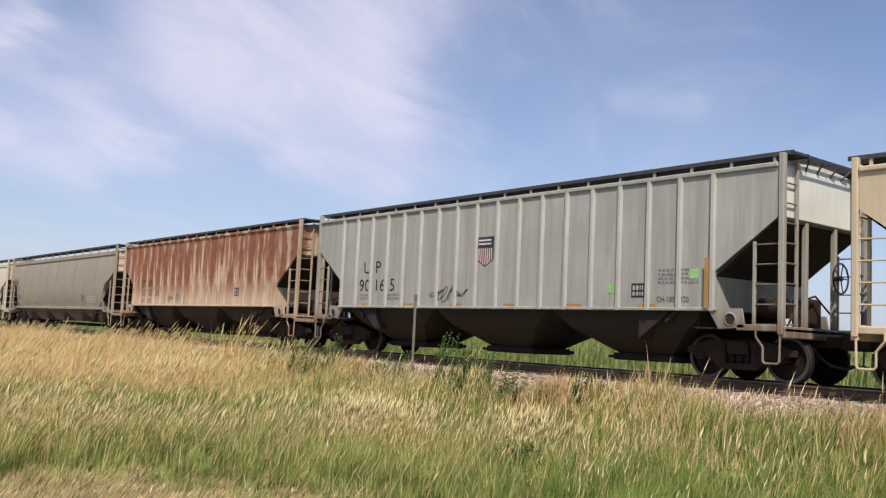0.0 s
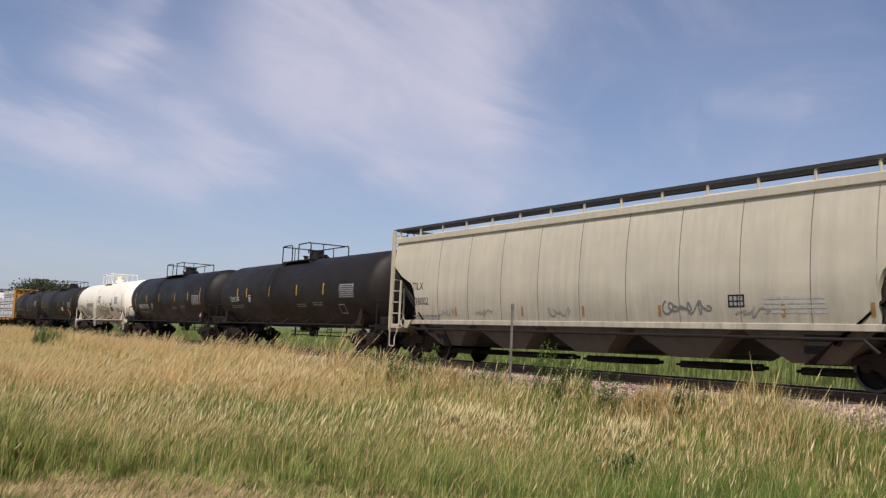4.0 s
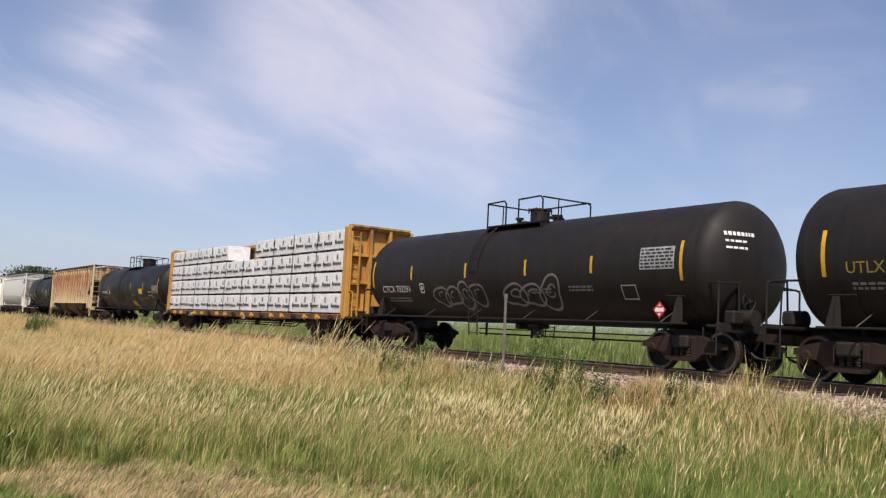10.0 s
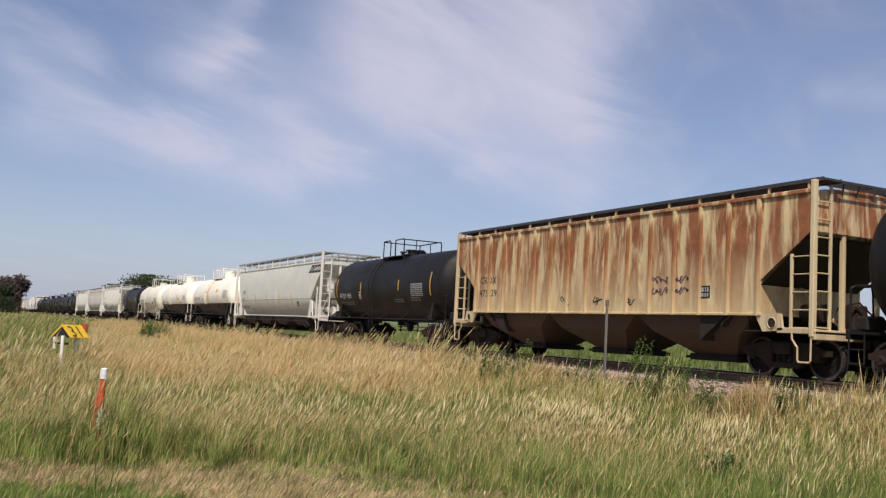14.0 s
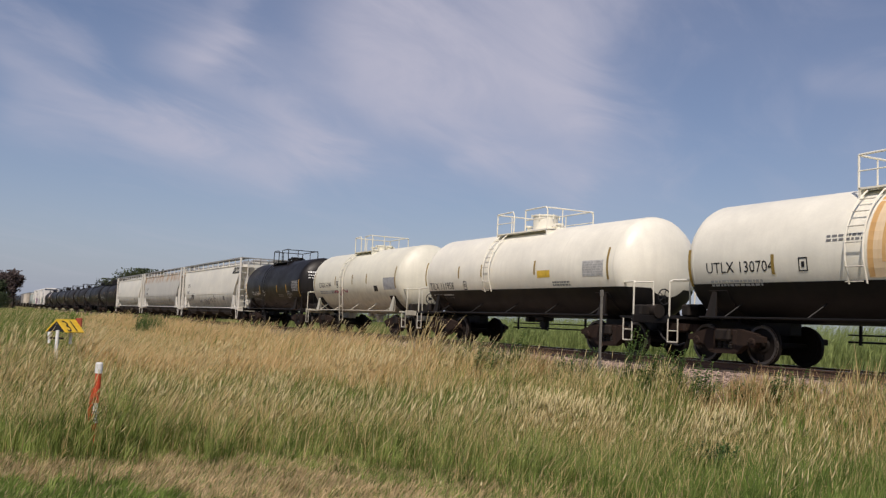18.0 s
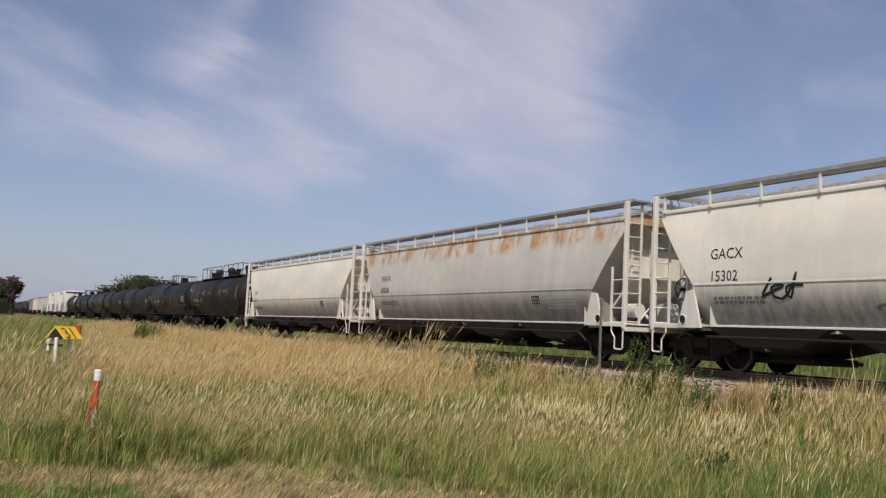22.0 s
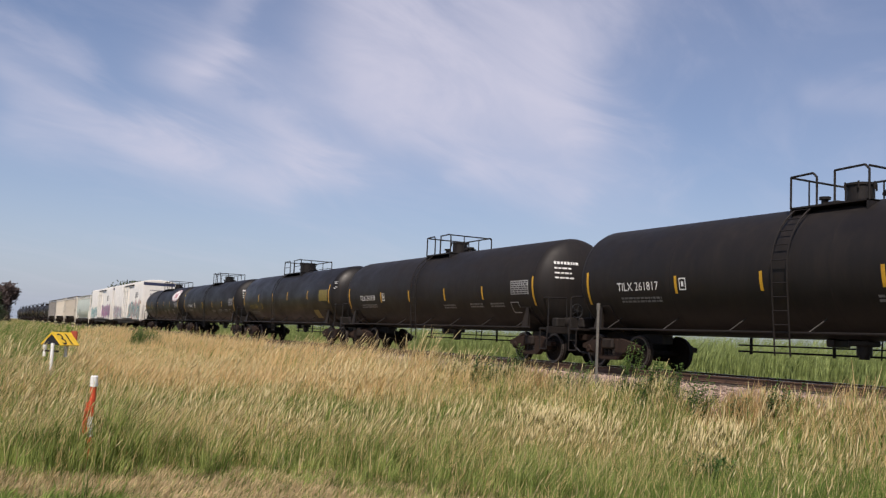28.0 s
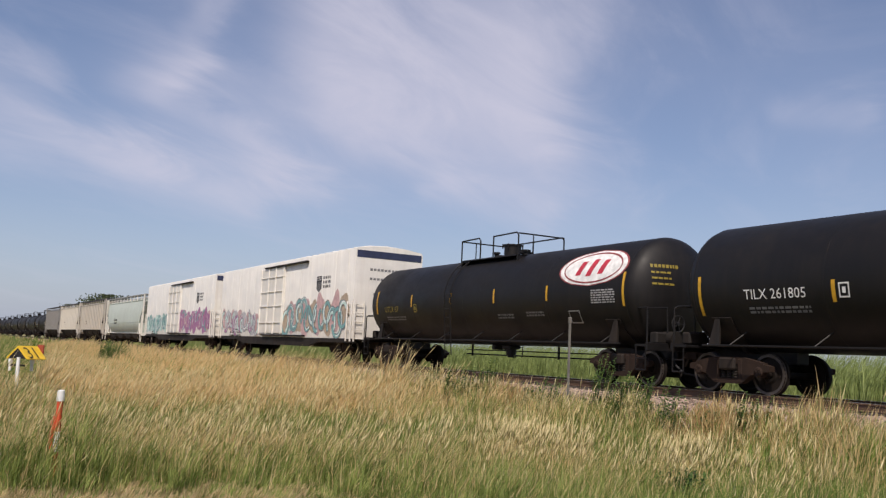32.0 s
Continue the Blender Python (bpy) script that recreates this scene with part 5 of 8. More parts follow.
def std_tank_marks(name, spec, ink=WHITE, seed=1, extra=None):
    """Lettering, stencils and panels. spec: letters (x, z), panel (x0, x1, z0, z1), frame (x, z), placard (x, z), prints [(x, z), ...]."""
    def marks(car, w):
        lx, lz = spec["letters"]
        word(name, spec.get("size", 0.31), lx, lz - 0.12, w, ink, car, spec.get("stretch", 1.0))
        small_print(lx + 0.1, lz - 0.34, 2, 1.6, 0.05, w, GREYMARK if ink is not INK else plain("worn grey print", (0.45, 0.45, 0.43), 0.6), car, seed)
        sx = lx + spec.get("square", 2.45)
        sq = Shape()
        z = lz - 0.15
        for a, b, c, d in ((sx, sx + 0.24, z, z + 0.03), (sx, sx + 0.24, z + 0.27, z + 0.30), (sx, sx + 0.03, z + 0.03, z + 0.27), (sx + 0.21, sx + 0.24, z + 0.03, z + 0.27), (sx + 0.08, sx + 0.16, z + 0.09, z + 0.21)):
            quad_side(sq, a, b, c, d, w, 0.007, 1)
        part("stencil_square", sq, ink, car)
        if spec.get("panel"):
            x0, x1, z0, z1 = spec["panel"]
            data_panel(car, w, x0, z0, x1 - x0, z1 - z0, INK if ink is not INK else plain("worn grey print", (0.45, 0.45, 0.43), 0.6), plain("pale stencil ground", (0.33, 0.33, 0.33), 0.6) if ink is not INK else plain("grey stencil ground", (0.58, 0.57, 0.54), 0.6), seed + 2)
        for i, (px, pz) in enumerate(spec.get("prints", ((1.5, 1.85), (3.1, 1.9)))):
            small_print(px, pz, 2, 0.9, 0.05, w, GREYMARK, car, seed + 3 + i)
        if spec.get("frame"):
            x, z = spec["frame"]
            fr = Shape()
            for a, b, c, d in ((x, x + 0.5, z, z + 0.03), (x, x + 0.5, z + 0.32, z + 0.35), (x, x + 0.03, z, z + 0.35), (x + 0.47, x + 0.5, z, z + 0.35)):
                quad_side(fr, a, b, c, d, w, 0.007, 5)
            part("card_frame", fr, PANELINK, car)
        if spec.get("placard"):
            placard(car, w, *spec["placard"])
        if extra:
            extra(car, w)
    return marks


OLIVE = plain("faded olive film", (0.30, 0.20, 0.04), 0.5)
PANELINK = plain("pale grey stencil paint", (0.34, 0.34, 0.34), 0.6)
CREAM = paint("cream hopper paint", (0.56, 0.52, 0.41), (0.22, 0.20, 0.17), 0.30, rough=0.55, lower=0.55, lower_z=(2.3, 1.3), seed=1)
TAUPE = paint("dusty taupe hopper paint", (0.285, 0.255, 0.205), (0.14, 0.115, 0.085), 0.45, rough=0.6, lower=0.3, seed=2)
UPGREY = paint("light grey hopper paint", (0.325, 0.335, 0.305), (0.14, 0.115, 0.09), 0.55, rough=0.55, lower=0.15, seed=3)
RUSTCAR = paint("rust streaked hopper paint", (0.50, 0.40, 0.29), (0.24, 0.11, 0.06), 0.6, rust=(0.25, 0.088, 0.045), rusty=0.75, rust_band=(1.6, 2.5), rough=0.65, streak=3.6, seed=4, panel=(0.794, 6.75), rust_low=0.06)
TANRUST = paint("rusted tan hopper paint", (0.62, 0.50, 0.28), (0.26, 0.14, 0.07), 0.55, rust=(0.30, 0.10, 0.032), rusty=0.72, rust_band=(1.2, 3.3), rough=0.62, streak=5.5, seed=5)
TANCAR = paint("tan hopper paint", (0.50, 0.42, 0.29), (0.2, 0.14, 0.09), 0.35, rough=0.6, seed=6)
# curved hoppers: lower holds grime plus painted shade of the inward-turning side
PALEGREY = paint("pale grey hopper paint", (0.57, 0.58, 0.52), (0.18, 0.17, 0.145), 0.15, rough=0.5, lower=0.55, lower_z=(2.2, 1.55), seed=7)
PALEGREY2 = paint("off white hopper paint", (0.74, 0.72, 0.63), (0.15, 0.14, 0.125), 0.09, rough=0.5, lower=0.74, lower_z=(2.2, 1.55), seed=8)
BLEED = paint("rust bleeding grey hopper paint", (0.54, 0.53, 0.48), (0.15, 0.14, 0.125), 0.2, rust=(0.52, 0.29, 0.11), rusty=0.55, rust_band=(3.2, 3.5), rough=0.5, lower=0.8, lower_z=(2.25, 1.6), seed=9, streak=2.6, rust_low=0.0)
# pale tanks: lower holds bottom grime and the belly's shade as colour
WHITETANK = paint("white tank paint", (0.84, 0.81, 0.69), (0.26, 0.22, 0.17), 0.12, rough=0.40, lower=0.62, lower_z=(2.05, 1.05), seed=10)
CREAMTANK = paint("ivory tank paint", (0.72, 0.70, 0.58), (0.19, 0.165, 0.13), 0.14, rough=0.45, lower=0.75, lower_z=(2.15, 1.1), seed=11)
UNDER = paint("near-black bay steel", (0.034, 0.026, 0.020), (0.02, 0.024, 0.02), 0.5, rough=0.8, seed=12)
DUSTBAY = paint("dusty bay steel", (0.12, 0.095, 0.075), (0.05, 0.04, 0.032), 0.5, rough=0.8, seed=15)
BLACK2 = paint("brownish black tank paint", (0.0135, 0.0115, 0.0110), (0.040, 0.030, 0.024), 0.34, rough=0.55, lower=0.08, seed=13)
GLOSS = paint("glossy black tank paint", (0.0115, 0.010, 0.0095), (0.035, 0.028, 0.023), 0.3, rough=0.42, seed=14)


def test_panel(car, w, x, z, wd, h):
    """Black stencil panel with short white entries and a pale rim."""
    pn = part("stencil_panel", quad_side(Shape(), x, x + wd, z, z + h, w, 0.006, 2), INK, car, "black stencil panel with white entries")
    s = Shape()
    for a, b in ((0.10, 0.28), (0.36, 0.54), (0.62, 0.70), (0.78, 0.90)):
        for c, d in ((0.12, 0.40), (0.52, 0.86)):
            quad_side(s, x + wd * a, x + wd * b, z + h * c, z + h * d, w, 0.009, 1)
    tagged(part("stencil_entry", s, PANELINK, pn), kind="stuff")


def up_marks(car, w):
    for txt, x, z in (("U", -5.60, 2.38), ("P", -4.98, 2.38), ("90", -5.80, 1.84), ("16", -5.02, 1.84), ("5", -4.22, 1.84)):
        word(txt, 0.52, x, z, w, INK, car, 1.15)
    small_print(-5.7, 1.70, 2, 0.55, 0.06, w, GREYMARK, car, 3)
    small_print(-4.3, 1.70, 2, 0.6, 0.06, w, GREYMARK, car, 15)
    shield_logo(car, lambda z: w(z) + 0.0, -0.34, 2.46, 0.56, 0.74)
    small_print(5.42, 2.16, 4, 0.42, 0.05, w, GREYMARK, car, 4)
    small_print(5.98, 2.16, 4, 0.42, 0.05, w, GREYMARK, car, 14)
    word("CH-100   -120", 0.17, 5.39, 1.52, w, INK, car, 0.8)
    test_panel(car, w, 4.72, 1.62, 0.36, 0.30)
    for x, z, c in ((4.05, 1.72, 0), (6.2, 2.0, 0)):
        part("paint_patch", quad_side(Shape(), x, x + 0.22, z, z + 0.2, w, 0.007, 1), plain("pale green paint", (0.26, 0.48, 0.20), 0.6), car)
    part("reflective_stripe", Shape().box(6.62, 6.72, -1.706, -1.70, 1.4, 2.4), plain("worn orange film", (0.34, 0.19, 0.06), 0.5), car)
    for i in range(6):
        part("reflective_stripe", quad_side(Shape(), -5.6 + 2.1 * i, -5.1 + 2.1 * i, 1.40, 1.48, w, 0.006, 1), plain("worn orange film", (0.34, 0.19, 0.06), 0.5), car)
    scrawl(car, w, -2.2, 1.45, 1.4, 0.6, GREYMARK, 5)


def scrawl(car, w, x, z, width, h, mat, seed, r=0.022, loops=7, name="graffiti_tag"):
    """A looping spray-can line."""
    rn = random.Random(seed)
    pts = []
    n = loops * 9
    ph = rn.uniform(0, 6)
    for i in range(n + 1):
        t = i / n
        a = t * loops * math.tau
        zz = z + h * (0.5 + 0.38 * math.sin(a + ph) * (0.6 + 0.4 * math.sin(t * 9 + ph)))
        xx = x + width * t + h * 0.28 * math.cos(a * (1 + 0.12 * math.sin(t * 5)) + 1.0)
        pts.append((xx, zz))
    part(name, ribbon(pts, r, w), mat, car)


def ctrn_marks(car, w):
    for txt, x, z in (("CT", -5.82, 2.2), ("RN", -5.05, 2.2), ("10", -5.80, 1.78), ("02", -4.98, 1.78), ("56", -4.18, 1.78)):
        word(txt, 0.42, x, z, w, INK, car, 1.1)
    small_print(-5.8, 1.60, 2, 1.2, 0.055, w, GREYMARK, car, 6)
    scrawl(car, w, -3.0, 1.4, 1.6, 0.6, GREYMARK, 8)
    test_panel(car, w, 3.5, 1.75, 0.45, 0.30)
    part("paint_patch", quad_side(Shape(), 5.95, 6.25, 1.92, 2.12, w, 0.007, 1), plain("dull green paint", (0.28, 0.36, 0.20), 0.6), car)
    for x in (-1.05, 2.0, 6.55):
        part("reflective_stripe", quad_side(Shape(), x, x + 0.1, 1.42, 2.1, w, 0.006, 1), plain("worn orange film", (0.34, 0.19, 0.06), 0.5), car)


def tan_marks(car, w):
    word("CRDX", 0.34, -6.2, 2.34, w, INK, car, 1.2)
    word("475239", 0.34, -6.2, 1.9, w, INK, car, 1.15)
    for i in range(4):
        scrawl(car, w, 2.9 + 0.75 * (i % 2), 1.82 + 0.28 * (i // 2), 0.6, 0.26, plain("dull violet paint stick", (0.13, 0.07, 0.08), 0.6), 60 + i, 0.016, 4)
    for i, x in enumerate((-1.2, 0.4, 1.8)):
        scrawl(car, w, x, 1.55, 0.3, 0.35, INK, 70 + i, 0.014, 2)
    test_panel(car, w, 4.5, 1.75, 0.45, 0.30)


def no_marks(car, w):
    small_print(-4.5, 2.2, 2, 1.6, 0.16, w, INK, car, 9)


def lettered(lines, x, z, size, tag=None, wedges=(), extra=None):
    def marks(car, w):
        for i, t in enumerate(lines):
            word(t, size, x, z - i * size * 1.45, w, INK, car)
        small_print(x + 0.1, z - len(lines) * size * 1.45 + 0.1, 2, 1.6, 0.06, w, GREYMARK, car, 12)
        small_print(5.6, 1.75, 4, 1.4, 0.055, w, plain("worn grey print", (0.45, 0.45, 0.43), 0.6), car, 13)
        test_panel(car, w, 4.7, 1.60, 0.42, 0.26)
        for xx in wedges:
            s = Shape()
            for i in range(4):
                a, b = 1.75 + 0.14 * i, 1.75 + 0.14 * (i + 1)
                s.add([(xx - 0.05 * i, -(w(a) + 0.006), a), (xx - 0.05 * i + 0.1, -(w(a) + 0.006), a), (xx - 0.05 * (i + 1) + 0.1, -(w(b) + 0.006), b), (xx - 0.05 * (i + 1), -(w(b) + 0.006), b)], [(0, 1, 2, 3)])
            part("reflective_stripe", s, YELLOW, car)
        if tag:
            scrawl(car, w, *tag)
        if extra:
            extra(car, w)
    return marks


def low_ticks(car, w):
    """Short dull reflective strips just above the sill."""
    for x in (-5.7, -2.4, 0.1, 2.7, 6.0, 7.9):
        part("reflective_stripe", quad_side(Shape(), x, x + 0.09, 1.40, 1.66, w, 0.006, 2), plain("worn orange film", (0.34, 0.19, 0.06), 0.5), car)
    for i, x in enumerate((-6.6, -4.6, -1.2, 4.9)):
        scrawl(car, w, x, 1.36, 0.9, 0.3, plain("smudged grey tag", (0.30, 0.28, 0.24), 0.7), 80 + i, 0.018, 4)


def slanted_logo(car, w, dx=0.0):
    """Builder's slanted emblem at the top corner, as plain leaning blocks."""
    for i in range(4):
        s = Shape()
        x, z, ww, h = 6.75 + dx + i * 0.46, 3.36, 0.40, 0.42
        for j in range(4):
            a, b = z + h * j / 4, z + h * (j + 1) / 4
            k0, k1 = 0.30 * j / 4, 0.30 * (j + 1) / 4
            for u0, u1 in (((0, ww),) if j in (0, 3) else ((0, 0.13), (ww - 0.15, ww)) if i != 2 else ((0.15, 0.3),)):
                s.add([(x + u0 + k0, -(w(a) + 0.008), a), (x + u1 + k0, -(w(a) + 0.008), a), (x + u1 + k1, -(w(b) + 0.008), b), (x + u0 + k1, -(w(b) + 0.008), b)], [(0, 1, 2, 3)])
        part("emblem_block", s, INK, car)


RIB = dict(top_half=8.15, low_half=6.80, kind="ribbed", zw=4.35, zroof=4.3)
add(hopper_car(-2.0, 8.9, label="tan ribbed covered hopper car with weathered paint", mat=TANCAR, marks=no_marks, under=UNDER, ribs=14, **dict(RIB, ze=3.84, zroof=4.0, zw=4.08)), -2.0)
# end sheet: pale repaint, brightened further to paint in its sunlight
add(hopper_car(-19.84, 8.9, label="light grey ribbed covered hopper with railway shield logo", mat=UPGREY, sheet_mat=paint("pale sunlit end paint", (0.60, 0.62, 0.55), (0.30, 0.26, 0.2), 0.2, seed=26), marks=up_marks, under=UNDER, ribs=18, bays=3, rib_mat=paint("pale rib paint", (0.38, 0.38, 0.35), dirty=0.5, seed=21), post_mat=paint("grimy grey post paint", (0.30, 0.29, 0.25), (0.11, 0.062, 0.036), 0.6, lower=0.95, lower_z=(1.45, 1.0), seed=28), **RIB), -19.84)
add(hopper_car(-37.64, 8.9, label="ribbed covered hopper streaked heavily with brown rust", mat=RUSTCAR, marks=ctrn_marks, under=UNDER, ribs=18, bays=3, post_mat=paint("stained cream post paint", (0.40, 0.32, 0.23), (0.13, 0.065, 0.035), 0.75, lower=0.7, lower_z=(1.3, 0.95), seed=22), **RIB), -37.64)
ROUND = dict(top_half=9.55, low_half=8.35, kind="round", bulge=0.16, low_taper=0.10, zs=1.24, ze=4.02, zroof=4.2, zw=4.35, z_cut=(1.9, 3.05), bays=5, ribs=15)
add(hopper_car(-56.85, 10.32, label="dusty taupe round-sided covered hopper car", mat=TAUPE, sheet_mat=paint("cream end paint", (0.58, 0.50, 0.36), (0.2, 0.15, 0.1), 0.35, seed=27), marks=lettered(["TILX", "65534"], -8.16, 2.22, 0.36, (-8.9, 2.4, 0.9, 0.7, INK, 3, 0.02, 4), (), low_ticks), under=DUSTBAY, post_mat=paint("grimy taupe end paint", (0.30, 0.25, 0.19), (0.11, 0.065, 0.045), 0.65, seed=23), **ROUND), -56.85)
add(hopper_car(-77.50, 10.32, label="cream round-sided covered hopper with dirt streaks", mat=CREAM, marks=lettered(["TILX", "638002"], -8.24, 2.25, 0.34, (2.9, 1.4, 1.3, 0.4, GREYMARK, 4, 0.018), (), low_ticks), under=DUSTBAY, post_mat=paint("grimy cream end paint", (0.50, 0.46, 0.36), (0.12, 0.09, 0.065), 0.65, seed=29), **ROUND), -77.50)


def tank(x0, half, length, label, mat, name, spec, xs=(), zs=2.47, big=(), zc=2.45, R=1.495, ink=WHITE, extra=None, seed=1, **kw):
    st = [(x, zs - 0.22, zs + 0.22) for x in xs] + [(x, zs - 0.45, zs + 0.45) for x in big]
    add(tank_car(x0, half, length, R, zc, label, mat, std_tank_marks(name, spec, ink, seed, extra), stripes=st, seed=seed, **kw), x0)


TALLOW = plain("dull yellow stencil paint", (0.25, 0.19, 0.025), 0.6)
tank(-97.0, 9.1, 16.8, "black tank car with small white stencils", BLACK2, "TILX 260", dict(letters=(-6.4, 2.2), panel=(5.6, 6.8, 2.1, 2.6), frame=(5.4, 1.5)), xs=(-5.4, -4.2, -1.4, 1.6, 4.2), seed=2, platform=(-1.5, 1.5))
tank(-115.0, 8.85, 16.3, "black tank car with yellow reflective stripes", BLACK, "DBUX 301078", dict(letters=(-5.67, 1.97), square=2.95, size=0.36, panel=(5.4, 6.6, 2.0, 2.5), placard=(6.5, 1.4)), xs=(-3.8, -1.0, 2.27, 4.7), big=(-6.41, 6.8), zs=2.44, seed=3, platform=(-1.7, 1.7))


def fat_outline(car, w, x, z, width, h, n, mat, seed):
    """Bubble letters: a row of fat rounded outlines."""
    rn = random.Random(seed)
    for i in range(n):
        cx, cz = x + width * (i + 0.5) / n, z + h * (0.5 + rn.uniform(-0.06, 0.06))
        rx, rz = width / n * 0.60, h * rn.uniform(0.42, 0.54)
        p = rn.uniform(0, 6)
        pts = []
        for k in range(25):
            t = math.tau * k / 24
            q = 1 + 0.16 * math.sin(2 * t + p) + 0.10 * math.sin(3 * t + 2 * p)
            zz = cz + rz * q * math.sin(t)
            pts.append((cx + rx * q * math.cos(t) + 0.15 * (zz - cz), zz))
        part("graffiti_outline", ribbon(pts, 0.032, w), mat, car)
        k = [(cx + (px - cx) * 0.42 + 0.05, cz + (pz - cz) * 0.36 + rz * 0.12) for px, pz in pts[rn.randint(0, 6):rn.randint(15, 25)]]
        part("graffiti_line", ribbon(k, 0.024, w), mat, car)


def tag_row(car, w, x, z, h, n, mat, seed):
    """A row of hand-sprayed marks, each two or three short angular strokes."""
    rn = random.Random(seed)
    for i in range(n):
        cx = x + i * h * 0.86
        spots = [(cx + (0.75 * (k % 2) + rn.uniform(-0.1, 0.1)) * h, z + rn.choice((0, 0.5, 1.0)) * h + rn.uniform(-0.06, 0.06) * h) for k in range(5)]
        pts = []
        for a, b in zip(spots, spots[1:]):
            pts += [(a[0] + (b[0] - a[0]) * k / 4, a[1] + (b[1] - a[1]) * k / 4 + 0.04 * h * math.sin(math.pi * k / 4)) for k in range(4)]
        part("graffiti_mark", ribbon(pts + [spots[-1]], 0.014 if h < 0.25 else 0.02, w), mat, car)


def white_tags(car, w):
    fat_outline(car, w, -0.45, 1.12, 3.2, 0.95, 5, INK, 21)
    tag_row(car, w, -3.75, 2.0, 0.30, 8, INK, 22)
    for i in range(3):
        tag_row(car, w, -5.9 + 0.2 * i, 1.78 - 0.22 * i, 0.18, 17 - 2 * i, GREYMARK, 25 + i)
    for i in range(3):
        tag_row(car, w, -0.2, 2.66 - 0.19 * i, 0.16, 6, INK, 31 + i)
    part("repaint_patch", quad_side(Shape(), 3.6, 4.4, 1.70, 1.98, w, 0.006, 3), plain("grey repaint", (0.08, 0.085, 0.09), 0.6), car)
    part("repaint_patch", quad_side(Shape(), 5.3, 6.1, 1.6, 1.9, w, 0.006, 3), plain("pale grey repaint", (0.36, 0.37, 0.38), 0.6), car)
    part("repaint_patch", quad_side(Shape(), 5.0, 5.9, 2.2, 2.7, w, 0.006, 3), plain("pale grey repaint", (0.36, 0.37, 0.38), 0.6), car)
    part("warning_panel", quad_side(Shape(), 2.36, 3.15, 1.72, 1.97, w, 0.006, 3), plain("warning yellow panel", (0.70, 0.46, 0.05), 0.5), car)
    part("warning_panel", quad_side(Shape(), 2.42, 2.95, 1.76, 1.93, w, 0.009, 3), plain("faded orange panel", (0.55, 0.28, 0.16), 0.5), car)
    small_print(3.6, 2.22, 3, 0.55, 0.05, w, INK, car, 44)
    placard(car, w, 6.5, 1.55)


tank(-132.4, 8.7, 16.3, "white tank car with black graffiti and white railings", WHITETANK, "UTLX 202133", dict(letters=(-6.94, 2.12), prints=(), square=2.9), ink=INK, seed=4, platform=(-1.5, 1.5), extra=white_tags, white_rails=True, stripe_mat=OLIVE, xs=(-3.89, -1.17, 1.81, 4.25), zs=2.36, big=(-7.2, 7.2), ladder_x=-0.95)


def edge_panel(car, w):
    part("warning_panel", quad_side(Shape(), 2.85, 3.62, 1.76, 2.09, w, 0.006, 3), plain("warning yellow panel", (0.70, 0.46, 0.05), 0.5), car)
    part("warning_panel", quad_side(Shape(), 2.98, 3.5, 1.83, 2.02, w, 0.009, 3), WHITE, car)
    part("warning_panel", quad_side(Shape(), 5.62, 6.1, 1.57, 1.89, w, 0.006, 3), plain("pink warning panel", (0.62, 0.25, 0.25), 0.5), car)
    head_print(car, 7.75, 2.46, 4, TALLOW)


tank(-150.18, 8.95, 16.3, "brown-black tank car with yellow lettering", BLACK2, "UTLX 204660", dict(letters=(-6.63, 2.2), panel=(5.69, 6.77, 2.0, 2.5), frame=(5.05, 1.57), placard=(6.42, 1.42)), ink=TALLOW, seed=5, platform=(-1.7, 1.75), extra=edge_panel, xs=(-4.19, -1.82, 1.53, 4.06), big=(-7.08, 6.96))
tank(-167.75, 8.5, 16.0, "black tank car with faint graffiti outline", BLACK2, "CTCX 732291", dict(letters=(-6.61, 1.97), panel=(5.69, 6.75, 2.29, 2.81), frame=(5.0, 1.6), placard=(6.12, 1.37)), seed=6, platform=(-1.3, 1.3), extra=lambda c, w: (fat_outline(c, w, -3.3, 1.4, 2.6, 0.7, 4, GREYMARK, 31), fat_outline(c, w, 0.4, 1.4, 2.3, 0.75, 3, GREYMARK, 32), head_print(c, 7.55, 2.46, 3, WHITE)), xs=(-4.63, -1.52, 1.37, 4.02), big=(-7.2, 6.95))
add(centerbeam_car(-188.4, 12.0, "yellow centre-beam flat car loaded with wrapped lumber"), -188.4)


def dklx_panel(car, w):
    part("warning_panel", quad_side(Shape(), 3.48, 4.25, 1.98, 2.30, w, 0.006, 3), plain("warning yellow panel", (0.70, 0.46, 0.05), 0.5), car)
    word("AAR ST -446", 0.17, 5.5, 2.02, w, WHITE, car)
    word("AAR ST -446", 0.17, 5.5, 1.82, w, WHITE, car)
    part("warning_panel", quad_side(Shape(), 1.2, 2.07, 1.12, 1.56, w, 0.006, 3), plain("dull yellow panel", (0.40, 0.30, 0.08), 0.5), car)


tank(-209.3, 8.85, 16.6, "black tank car with yellow warning panel", BLACK, "DKLX 1100", dict(letters=(-6.25, 2.17), square=1.95, panel=(6.45, 7.6, 2.0, 2.46), frame=(6.2, 1.45), prints=((1.64, 1.95), (3.3, 1.7), (4.5, 1.75))), seed=7, platform=(-1.3, 1.3), extra=dklx_panel, xs=(-4.5, -1.63, 1.51, 4.47), big=(-7.2, 7.7), style="wide")
